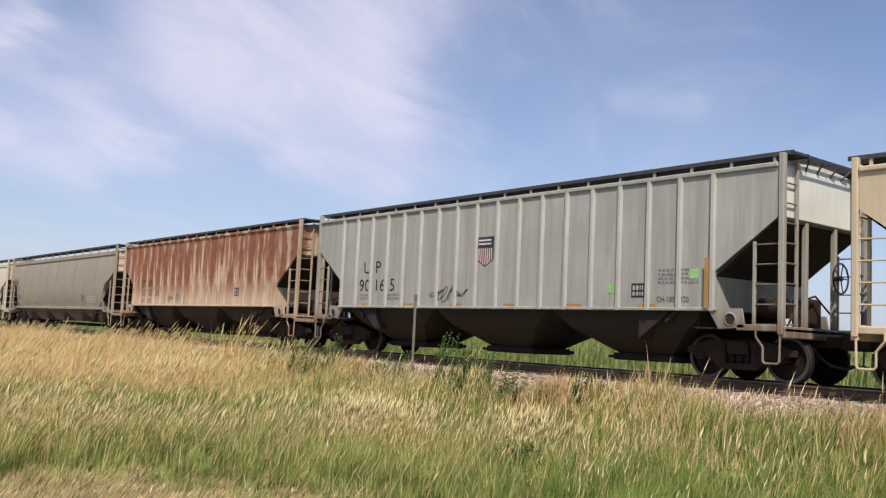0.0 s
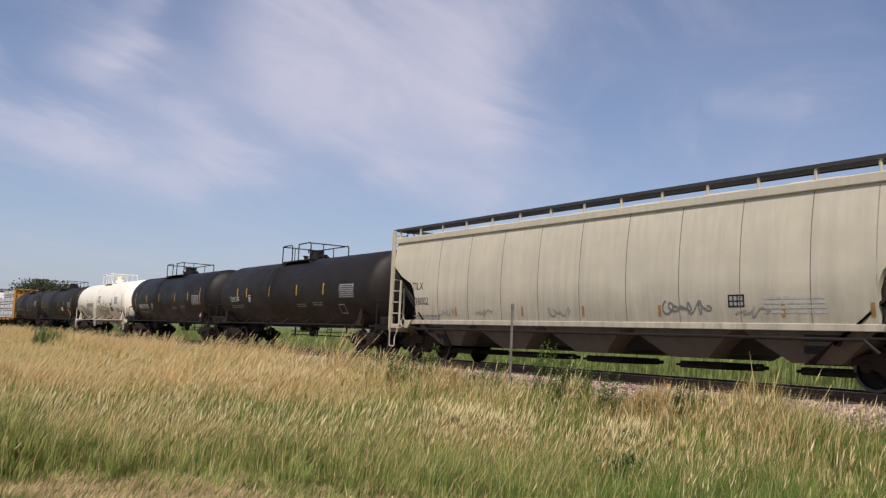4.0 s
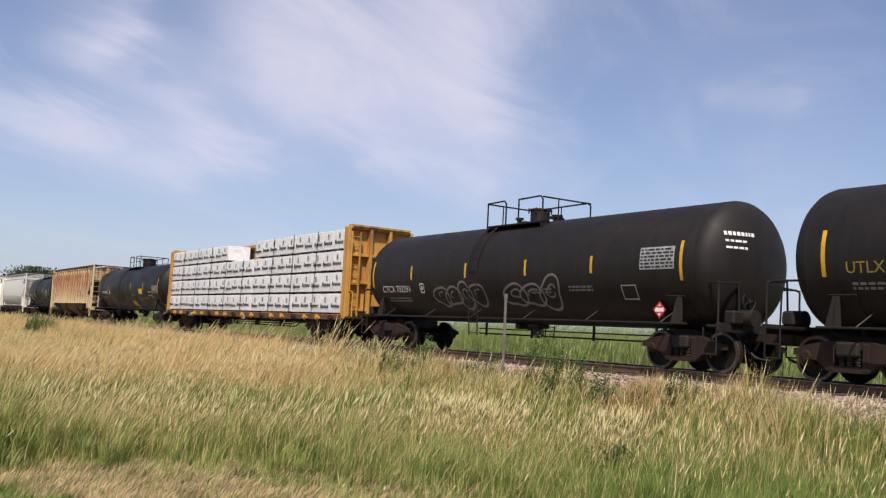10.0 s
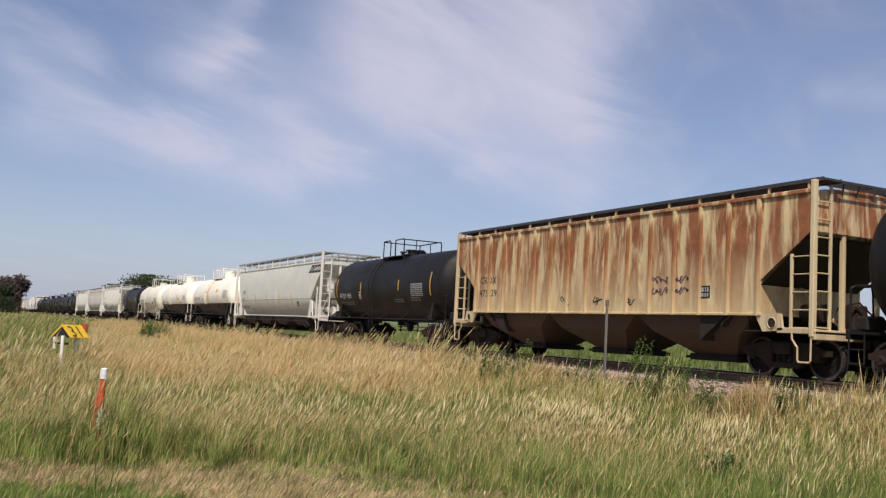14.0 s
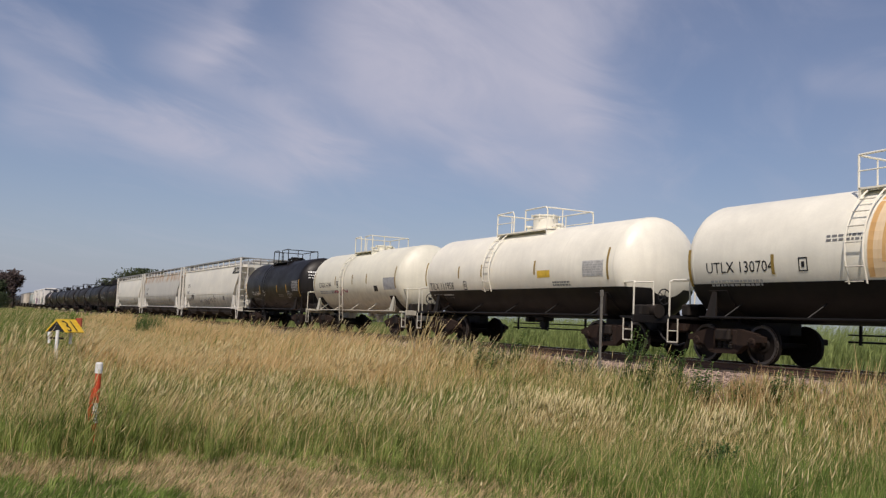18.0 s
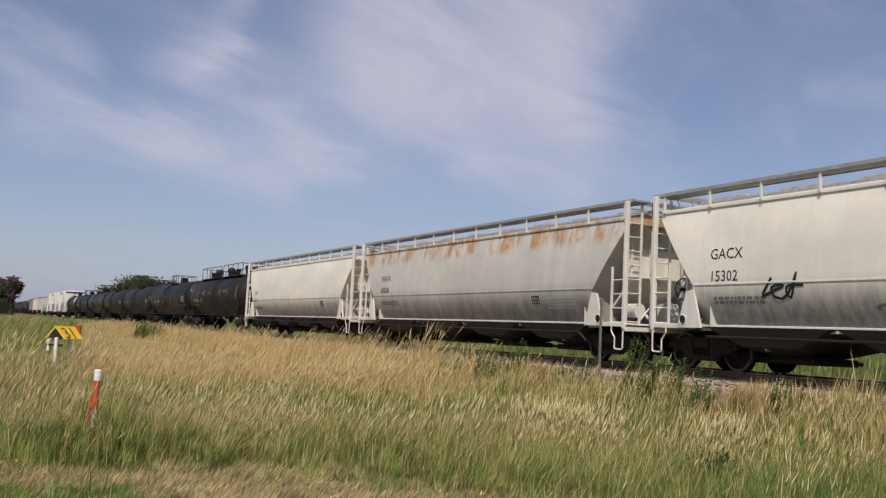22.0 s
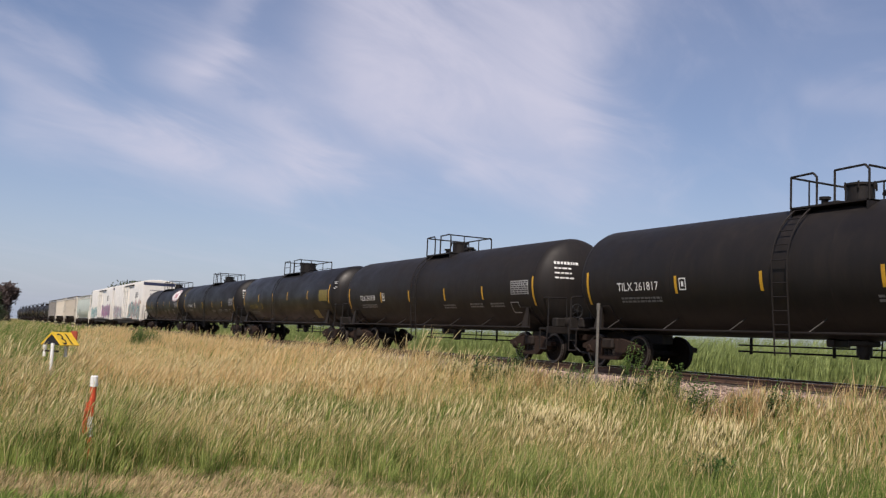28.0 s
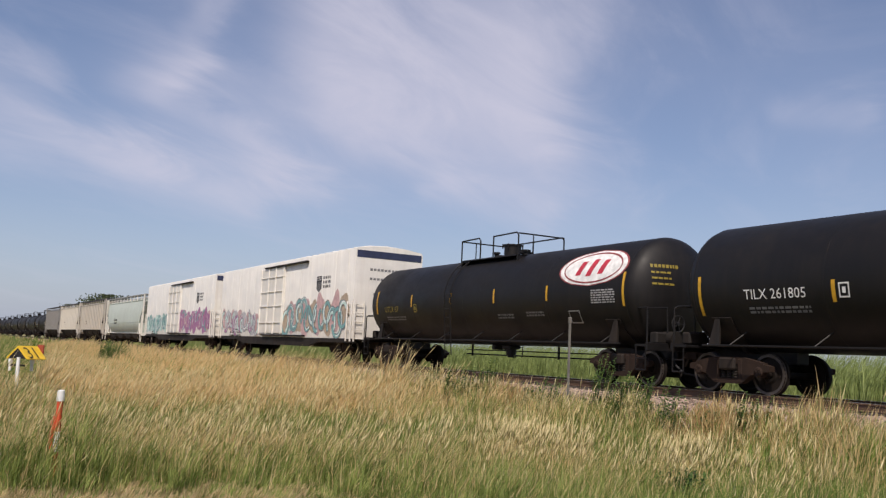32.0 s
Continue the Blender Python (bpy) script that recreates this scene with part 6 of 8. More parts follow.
add(hopper_car(-226.3, 8.3, 7.85, 6.50, "tan ribbed covered hopper covered in orange rust", TANRUST, tan_marks, under=paint("rusty bay steel", (0.085, 0.05, 0.03), (0.05, 0.035, 0.025), 0.5, rough=0.8, seed=24), ribs=15, bays=3, ze=4.0, zroof=4.16, zw=4.25, post_mat=paint("stained yellow post paint", (0.56, 0.46, 0.28), (0.22, 0.10, 0.05), 0.75, seed=25)), -226.3)
tank(-241.7, 6.85, 12.4, "short black tank car with white stencil panel", BLACK, "UTLX 1985", dict(letters=(-4.9, 2.1), panel=(3.2, 4.3, 2.0, 2.5)), xs=(-2.2, 2.0), big=(-5.3, 5.0), seed=8, platform=(-1.1, 1.1), style="low", R=1.48)
CURVED = dict(post_mat=paint("clean off white sill paint", (0.70, 0.68, 0.61), (0.25, 0.22, 0.17), 0.25, seed=35), kind="curved", bulge=0.20, low_taper=0.35, zs=1.06, ze=3.92, zroof=4.22, zw=4.38, z_cut=(1.95, 3.75), bays=4, ribs=12, walk_mat=GALV)
add(hopper_car(-257.6, 9.3, 8.45, 7.05, "pale grey curved-side covered hopper with yellow wedges", PALEGREY, lettered(["GPFX", "10571"], -6.75, 2.38, 0.31, None, (-7.7, -5.35, -3.5, -1.0, 1.4, 3.7), lambda c, w: slanted_logo(c, w, -0.5)), under=UNDER, **CURVED), -257.6)


def rust_stain(car, w):
    """Rust that has run down the shell from the platform, beside the ladder: a pale run with darker edges."""
    for x0, x1, z0, tone in ((-0.92, -0.46, 1.90, "pale"), (-0.90, -0.78, 1.92, "deep"), (-0.58, -0.50, 2.2, "deep")):
        mt = paint("pale rust run", (0.80, 0.62, 0.40), (0.66, 0.42, 0.18), 0.6, rough=0.6, streak=9.0, seed=41) if tone == "pale" else paint("deep rust run", (0.66, 0.40, 0.16), (0.46, 0.22, 0.07), 0.6, rough=0.65, streak=9.0, seed=42)
        part("rust_stain", quad_side(Shape(), x0, x1, z0, 3.72, w, 0.004 if tone == "pale" else 0.006, 10), mt, car)


def half_tank(x0, half, length, label, name, seed, spec, xs, zs, stain=None, yel=(1.8, 2.5, 2.4, 2.68)):
    tank(x0, half, length, label, WHITETANK, name, spec, ink=INK, seed=seed, low=BLACK, platform=(-1.55, 1.55), style="wide", walk_mat=WHITETANK, end_mat=WHITETANK, stripe_mat=OLIVE, ladder_z0=1.78, extra=lambda c, w: ((stain(c, w) if stain else None), part("warning_panel", quad_side(Shape(), *yel, w, 0.006, 3), plain("warning yellow panel", (0.70, 0.46, 0.05), 0.5), c)), xs=xs, zs=zs, big=(-5.9, 5.44), ladder_x=-1.35, ladder_mat=WHITETANK, zc=2.44, R=1.46)


half_tank(-274.7, 7.2, 12.9, "white tank car with black lower half and rust stain", "UTLX 130704", 9, dict(letters=(-5.35, 2.22), size=0.36, square=2.75, panel=(4.0, 5.2, 2.17, 2.8), prints=((-1.9, 2.75),)), (-3.3, -0.41, 2.46), 2.25, rust_stain, (1.8, 2.5, 2.66, 2.88))
half_tank(-289.3, 7.1, 12.7, "white tank car with black lower half", "TILX 111958", 15, dict(letters=(-5.6, 2.02), size=0.36, square=2.65, panel=(4.27, 5.25, 2.16, 2.61), prints=((2.7, 2.0),)), (-3.25, -1.6, 1.75), 2.5, None, (1.9, 2.6, 2.18, 2.4))
tank(-303.1, 6.7, 11.6, "short ivory tank car with pink graffiti tag", CREAMTANK, "CRGX 6244", dict(letters=(-4.29, 2.28), size=0.34, prints=((-4.2, 1.95), (-2.6, 1.95))), ink=INK, seed=12, white_rails=True, stripe_mat=OLIVE, platform=(-1.05, 1.05), style="low", xs=(-2.0, 0.2, 1.9), big=(-5.0, 5.0), R=1.48, extra=lambda c, w: (scrawl(c, w, -2.2, 1.7, 1.8, 0.5, plain("faded pink spray", (0.35, 0.10, 0.14), 0.6), 33, 0.03, 5), part("repaint_patch", quad_side(Shape(), 3.77, 4.95, 1.96, 2.47, w, 0.006, 4), plain("pale grey repaint", (0.36, 0.37, 0.38), 0.6), c), part("stencil_panel", quad_side(Shape(), 2.7, 3.1, 1.9, 2.15, w, 0.006, 2), INK, c)), ladder_x=-1.2)
tank(-316.0, 6.3, 11.5, "short black tank car with white head stencils", GLOSS, "UTLX 66529", dict(letters=(-3.94, 2.0), panel=(4.06, 5.1, 2.05, 2.6), frame=(3.1, 1.7), panel_ink=WHITE), seed=13, platform=(-1.4, 1.4), style="low", xs=(-2.16, 1.29, 3.07), big=(-5.2, 5.3), zs=2.2, R=1.48, extra=lambda c, w: head_print(c, 5.62, 2.46, 3, WHITE))
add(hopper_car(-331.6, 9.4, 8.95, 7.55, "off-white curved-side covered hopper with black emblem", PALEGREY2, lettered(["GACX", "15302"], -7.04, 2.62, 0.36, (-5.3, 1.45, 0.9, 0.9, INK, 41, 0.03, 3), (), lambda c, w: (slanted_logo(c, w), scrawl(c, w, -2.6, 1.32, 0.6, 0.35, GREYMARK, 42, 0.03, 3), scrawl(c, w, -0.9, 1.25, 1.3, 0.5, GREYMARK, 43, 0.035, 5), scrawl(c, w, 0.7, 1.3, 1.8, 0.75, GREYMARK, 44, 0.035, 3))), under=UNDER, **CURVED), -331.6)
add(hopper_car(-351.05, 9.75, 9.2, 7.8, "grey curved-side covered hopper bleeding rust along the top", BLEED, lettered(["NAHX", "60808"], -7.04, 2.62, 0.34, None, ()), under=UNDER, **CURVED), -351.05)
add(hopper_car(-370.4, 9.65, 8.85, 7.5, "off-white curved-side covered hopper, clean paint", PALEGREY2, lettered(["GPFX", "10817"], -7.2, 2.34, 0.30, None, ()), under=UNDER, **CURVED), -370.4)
tank(-389.4, 9.0, 15.9, "black tank car with long top platform and railings", BLACK2, "ACFX 72762", dict(letters=(-6.13, 2.15), square=2.6, prints=((-3.5, 2.7), (-1.2, 2.7), (3.1, 2.75))), xs=(-4.59, -2.5, -0.1, 2.31, 4.33), zs=2.64, big=(-6.65, 6.8), seed=14, platform=(-6.0, 6.08), style="long", ladder_x=0.42, extra=lambda c, w: head_print(c, 7.6, 2.46, 1, WHITE))
EDIBLE = lambda c, w: (part("stencil_bar", Shape().add([(8.12, -1.0, 2.75), (8.09, -0.6, 2.75), (8.09, -0.6, 2.88), (8.12, -1.0, 2.88)], [(0, 1, 2, 3)]), WHITE, c), head_print(c, 8.42, 2.46, 4, WHITE))
T261 = dict(letters=(-6.3, 2.2), square=2.42, panel=(6.45, 7.5, 2.1, 2.54), frame=(6.3, 1.52), prints=((1.6, 1.78), (3.6, 1.8), (5.0, 1.8)))
TX = dict(xs=(-4.0, -1.25, 1.8, 4.6), zs=2.19, big=(-7.6, 7.75))
tank(-407.0, 8.85, 16.9, "black tank car with white head stencils", BLACK, "TILX 261820", T261, seed=16, platform=(-1.0, 1.1), extra=EDIBLE, **TX)
tank(-424.75, 9.05, 16.9, "black tank car with scraped white head patch", BLACK2, "TILX 261817", T261, seed=17, platform=(-0.95, 1.05), extra=lambda c, w: (EDIBLE(c, w), part("scrape_patch", quad_side(Shape(), 7.9, 8.25, 2.3, 2.75, lambda z: w(z) * 0.90, 0.01, 4), plain("scuffed pale grey", (0.42, 0.42, 0.42), 0.6), c)), **TX)
tank(-442.95, 9.1, 16.9, "black tank car with yellow stripes, dusty shell", BLACK2, "TILX 261818", T261, seed=18, platform=(-0.95, 1.05), extra=EDIBLE, **TX)


def tallow(car, w):
    part("stencil_panel", quad_side(Shape(), 6.2, 7.4, 2.15, 2.7, w, 0.005, 4), plain("olive stencil panel", (0.16, 0.12, 0.012), 0.5), car)
    part("warning_panel", quad_side(Shape(), 5.05, 5.8, 1.32, 1.72, w, 0.005, 3), plain("olive stencil panel", (0.16, 0.12, 0.012), 0.5), car)
    word("INEDIBLE", 0.19, 7.78, 2.95, lambda z: w(z) * 0.955, WHITE, car, 0.75)
    word("TALLOW", 0.19, 7.82, 2.72, lambda z: w(z) * 0.945, WHITE, car, 0.75)


tank(-460.9, 8.95, 16.9, "glossy black tallow tank car with yellow stencils", GLOSS, "UCHX 35595", dict(letters=(-6.4, 1.98), prints=()), ink=TALLOW, seed=19, platform=(-1.5, 1.4), style="wide", xs=(-4.44, -1.63, 1.13, 4.46), big=(-7.6, 7.6), extra=tallow)
tank(-479.0, 9.05, 16.9, "black tank car with white head stencils and stripes", BLACK, "TILX 261805", T261, seed=20, platform=(-0.6, 1.4), extra=EDIBLE, **TX)


def oval_logo(car, w):
    """White oval company sign with plain red strokes."""
    cx0, cz, hw, hh, rows = 6.15, 3.12, 1.42, 0.50, 14
    for grow, mt, pr in ((1.05, plain("logo rim grey", (0.25, 0.05, 0.05), 0.5), 0.005), (1.0, WHITE, 0.008)):
        s = Shape()
        for j in range(rows):
            a, b = -1 + 2 * j / rows, -1 + 2 * (j + 1) / rows
            xa, xb = hw * grow * math.sqrt(max(0, 1 - a * a)), hw * grow * math.sqrt(max(0, 1 - b * b))
            za, zb = cz + hh * grow * a, cz + hh * grow * b
            s.add([(cx0 - xa, -(w(za) + pr), za), (cx0 + xa, -(w(za) + pr), za), (cx0 + xb, -(w(zb) + pr), zb), (cx0 - xb, -(w(zb) + pr), zb)], [(0, 1, 2, 3)])
        part("logo_oval", s, mt, car)
    red = plain("logo red", (0.45, 0.03, 0.05), 0.5)
    for k, (cx, hz) in enumerate(((cx0 - 0.50, 0.20), (cx0 - 0.02, 0.24), (cx0 + 0.46, 0.20))):
        s = Shape()                                   # slanted plain strokes
        for j in range(6):
            za, zb = cz - hz + 2 * hz * j / 6, cz - hz + 2 * hz * (j + 1) / 6
            la, lb = (za - cz) * 0.35, (zb - cz) * 0.35
            s.add([(cx + la - 0.10, -(w(za) + 0.012), za), (cx + la + 0.12, -(w(za) + 0.012), za), (cx + lb + 0.12, -(w(zb) + 0.012), zb), (cx + lb - 0.10, -(w(zb) + 0.012), zb)], [(0, 1, 2, 3)])
        part("logo_stroke", s, red, car)
    part("logo_swash", ribbon([(cx0 + hw * 0.86 * math.cos(t), cz + hh * 0.84 * math.sin(t)) for t in [math.tau * i / 40 for i in range(41)]], 0.022, lambda z: w(z) + 0.004), plain("logo rim grey", (0.25, 0.05, 0.05), 0.5), car)
    data_panel(car, w, 6.25, 2.1, 1.05, 0.42, PANELINK, None, 8)
    head_print(car, 8.25, 2.6, 4, TALLOW)


tank(-496.9, 9.0, 16.7, "black tank car with white oval logo sign", BLACK, "UTLX 67", dict(letters=(-6.6, 2.2), frame=(5.2, 1.6)), ink=TALLOW, seed=23, platform=(-1.75, 1.8), xs=(-4.31, -1.4, 1.38, 4.24), big=(7.6, -7.3), extra=oval_logo)
TEAL, PURPLE, ORANGE = plain("teal spray", (0.17, 0.36, 0.36), 0.5), plain("magenta spray", (0.38, 0.16, 0.31), 0.5), plain("ochre spray", (0.42, 0.33, 0.24), 0.5)
MIST, SLATE, PINK = plain("pale mint spray", (0.50, 0.66, 0.62), 0.5), plain("slate spray", (0.16, 0.17, 0.20), 0.5), plain("dusty pink spray", (0.52, 0.34, 0.34), 0.5)
SILVER = plain("silver grey spray", (0.48, 0.48, 0.50), 0.5)
add(reefer_car(-516.4, 10.6, 10.05, "white insulated box car with teal graffiti", (([ORANGE, PINK, TEAL, MIST, TEAL, SLATE]), [PINK, SILVER, SILVER, MIST, PURPLE, SLATE]), 51), -516.4)
add(reefer_car(-538.3, 11.2, 10.25, "white insulated box car with magenta graffiti", ([PURPLE, PURPLE, PINK, PURPLE, TEAL, PURPLE], [MIST, TEAL, TEAL, SILVER, MIST, TEAL]), 61), -538.3)
add(hopper_car(-559.3, 9.8, 9.0, 7.7, "pale mint covered hopper car far down the train", paint("pale mint hopper paint", (0.52, 0.58, 0.52), dirty=0.3, seed=31), no_marks, under=UNDER, **CURVED), -559.3)
add(hopper_car(-578.3, 9.3, 8.6, 7.2, "beige grey ribbed covered hopper car", paint("beige grey hopper paint", (0.46, 0.42, 0.36), dirty=0.4, seed=32), no_marks, under=UNDER, ribs=14), -578.3)
add(hopper_car(-597.3, 9.6, 8.9, 7.5, "light beige ribbed covered hopper car", paint("light beige hopper paint", (0.56, 0.52, 0.45), dirty=0.35, seed=33), no_marks, under=UNDER, ribs=14), -597.3)
add(hopper_car(-615.9, 9.2, 8.5, 7.1, "dark grey ribbed covered hopper car", paint("dark grey hopper paint", (0.22, 0.21, 0.20), dirty=0.4, seed=34), no_marks, under=UNDER, ribs=14), -615.9)
for k in range(8):
    tank(-634.3 - 18.15 * k, 9.05, 16.3, "black tank car at the tail of the train", BLACK if k % 2 else BLACK2, "TILX 26", T261, seed=30, platform=(-1.0, 1.05), **TX)

# ---------------------------------------------------------------- track
def ground_z(x, y):
    """Height of the soil: flat verge, bank up to the ballast, flat field beyond."""
    z = -1.42
    d = abs(y - TRACK_Y)
    z += 0.78 * np.clip((5.2 - d) / 3.2, 0, 1)
    z = np.where(y > TRACK_Y + 3, np.maximum(z, -1.15), z) if isinstance(z, np.ndarray) else (max(z, -1.15) if y > TRACK_Y + 3 else z)
    return z + 0.05 * np.sin(x * 0.31 + y * 0.2) * np.cos(y * 0.43 - x * 0.11)


def build_ground():
    xs = np.concatenate([np.linspace(-3000, -220, 12), np.arange(-200, 41, 2.0), np.linspace(60, 2500, 10)])
    ys = np.concatenate([np.linspace(-2500, -40, 9), np.arange(-30, 10, 2.0), np.arange(10, 26, 0.5), np.arange(26, 60, 4.0), np.linspace(70, 3500, 12)])
    X, Y = np.meshgrid(xs, ys, indexing="ij")
    Z = ground_z(X, Y)
    vs = np.stack([X, Y, Z], -1).reshape(-1, 3).tolist()
    n = len(ys)
    fs = [(i * n + j, (i + 1) * n + j, (i + 1) * n + j + 1, i * n + j + 1) for i in range(len(xs) - 1) for j in range(n - 1)]
    me = bpy.data.meshes.new("ground")
    me.from_pydata(vs, [], fs)
    me.polygons.foreach_set("use_smooth", [True] * len(fs))
    me.materials.append(ground_mat())
    tagged(new("ground", me), "soil under rough dry and green grass", "ground", kind="structure")
    # ballast bed: a long trapezoid with a ragged toe
    gm = gravel_mat()
    s, rings = Shape(), []
    for i in range(300):
        x = 30 - i * 2.2
        a, b = random.uniform(-0.12, 0.12), random.uniform(-0.12, 0.12)
        rings.append([(x, TRACK_Y + yy, z) for yy, z in ((-2.95 + a, -0.80), (-2.3, -0.42 + a * 0.3), (-1.65, -0.22), (-0.85, -0.20), (0.85, -0.20), (1.65, -0.22), (2.3, -0.42 + b * 0.3), (2.95 + b, -0.80))])
    s.loft(rings, caps=False, closed=False)
    tagged(part("ballast", s, gm, None), "pinkish crushed-stone ballast bed", "ballast", kind="structure")
    # loose stones on the near shoulder
    rn = np.random.RandomState(5)
    N = 9000
    x = -rn.rand(N) ** 1.6 * 70 + 3
    t = rn.rand(N)
    y = TRACK_Y - 1.5 - 1.45 * t
    z = np.interp(t, [0, 0.1, 0.55, 1], [-0.22, -0.24, -0.42, -0.76]) + 0.012
    sz = 0.022 + 0.03 * rn.rand(N)
    base = np.array([(1, 0, 0), (-0.4, 0.85, 0), (-0.5, -0.8, 0.1), (0.1, 0, 0.9), (0, 0, -0.8)])
    tri = np.array([(0, 1, 3), (1, 2, 3), (2, 0, 3), (1, 0, 4), (2, 1, 4), (0, 2, 4)])
    ang = rn.rand(N) * 6.28
    ca, sa = np.cos(ang), np.sin(ang)
    jit = base[None] * (0.75 + 0.5 * rn.rand(N, 5, 1))
    P = np.stack([jit[..., 0] * ca[:, None] - jit[..., 1] * sa[:, None], jit[..., 0] * sa[:, None] + jit[..., 1] * ca[:, None], jit[..., 2]], -1) * sz[:, None, None]
    P += np.stack([x, y, z], -1)[:, None]
    F = (tri[None] + 5 * np.arange(N)[:, None, None]).reshape(-1, 3)
    me = bpy.data.meshes.new("loose_stones")
    me.from_pydata(P.reshape(-1, 3).tolist(), [], F.tolist())
    me.materials.append(leafy("crushed stone", (0.22, 0.155, 0.125), (0.66, 0.52, 0.44), through_light=0.0, rough=0.85))
    tagged(new("loose_stones", me), "loose pinkish ballast stones", "stones", kind="stuff")


def build_track():
    rail_m = paint("rusty rail steel", (0.10, 0.055, 0.035), (0.035, 0.025, 0.02), 0.5, rough=0.7, seed=51)
    head_m = plain("worn rail head", (0.40, 0.38, 0.36), 0.28, 1.0)
    for sy in (-1, 1):
        y = TRACK_Y + sy * 0.755
        pr = [(-0.07, -0.17), (0.07, -0.17), (0.07, -0.155), (0.012, -0.14), (0.012, -0.045), (0.036, -0.035), (0.036, -0.004), (-0.036, -0.004), (-0.036, -0.035), (-0.012, -0.045), (-0.012, -0.14), (-0.07, -0.155)]
        r = part("rail", Shape().loft([[(x, y + a, z) for a, z in pr] for x in (30.0, -100.0, -640.0)]), rail_m, None)
        tagged(r, "rusty steel running rail with a bright head", "rail", "rails of the track", "structure")
        part("rail_head", Shape().box(-640.0, 30.0, y - 0.03, y + 0.03, -0.004, 0.0), head_m, r)
    tie_m = paint("creosoted tie wood", (0.055, 0.042, 0.034), (0.13, 0.11, 0.09), 0.5, rough=0.85, streak=8.0, seed=52)
    tie = Shape().box(-0.115, 0.115, -1.3, 1.3, -0.30, -0.172, 0.012).mesh("railroad_tie")
    tie.materials.append(tie_m)
    bed = thing("track_ties", "dark weathered wooden ties under the rails", "railway ties", kind="structure", at=pose(0, TRACK_Y, 0))
    for i in range(230):
        part("railroad_tie", tie, tie_m, bed, at=pose(4 - i * 0.53, random.uniform(-0.03, 0.03), 0, 0, 0, random.uniform(-1, 1)))


# ---------------------------------------------------------------- grass
BLADE = leafy("green grass blades", (0.19, 0.26, 0.055), (0.56, 0.62, 0.21), (0.64, 0.53, 0.24), -0.40, 0.5, through_light=0.4, tuft_dark=0.5)
STRAW = leafy("straw coloured stems", (0.70, 0.52, 0.25), (0.96, 0.78, 0.46), through_light=0.48, tuft_dark=0.93)
SEED = leafy("pale seed heads", (0.60, 0.50, 0.25), (0.90, 0.80, 0.50), through_light=0.35, tuft_dark=0.92)
FRESH = leafy("fresh green blades", (0.13, 0.21, 0.042), (0.38, 0.49, 0.13), through_light=0.4, tuft_dark=0.70)
THATCH = leafy("mown dry thatch", (0.52, 0.40, 0.22), (0.90, 0.71, 0.43), through_light=0.35, tuft_dark=0.74)
RUSSET = leafy("russet dry stems", (0.44, 0.29, 0.13), (0.74, 0.53, 0.27), through_light=0.4, tuft_dark=0.85)
CROP = leafy("pale green crop leaves", (0.25, 0.32, 0.105), (0.45, 0.53, 0.21), through_light=0.35, tuft_dark=0.6)
WIND = np.array([0.55, 0.83])


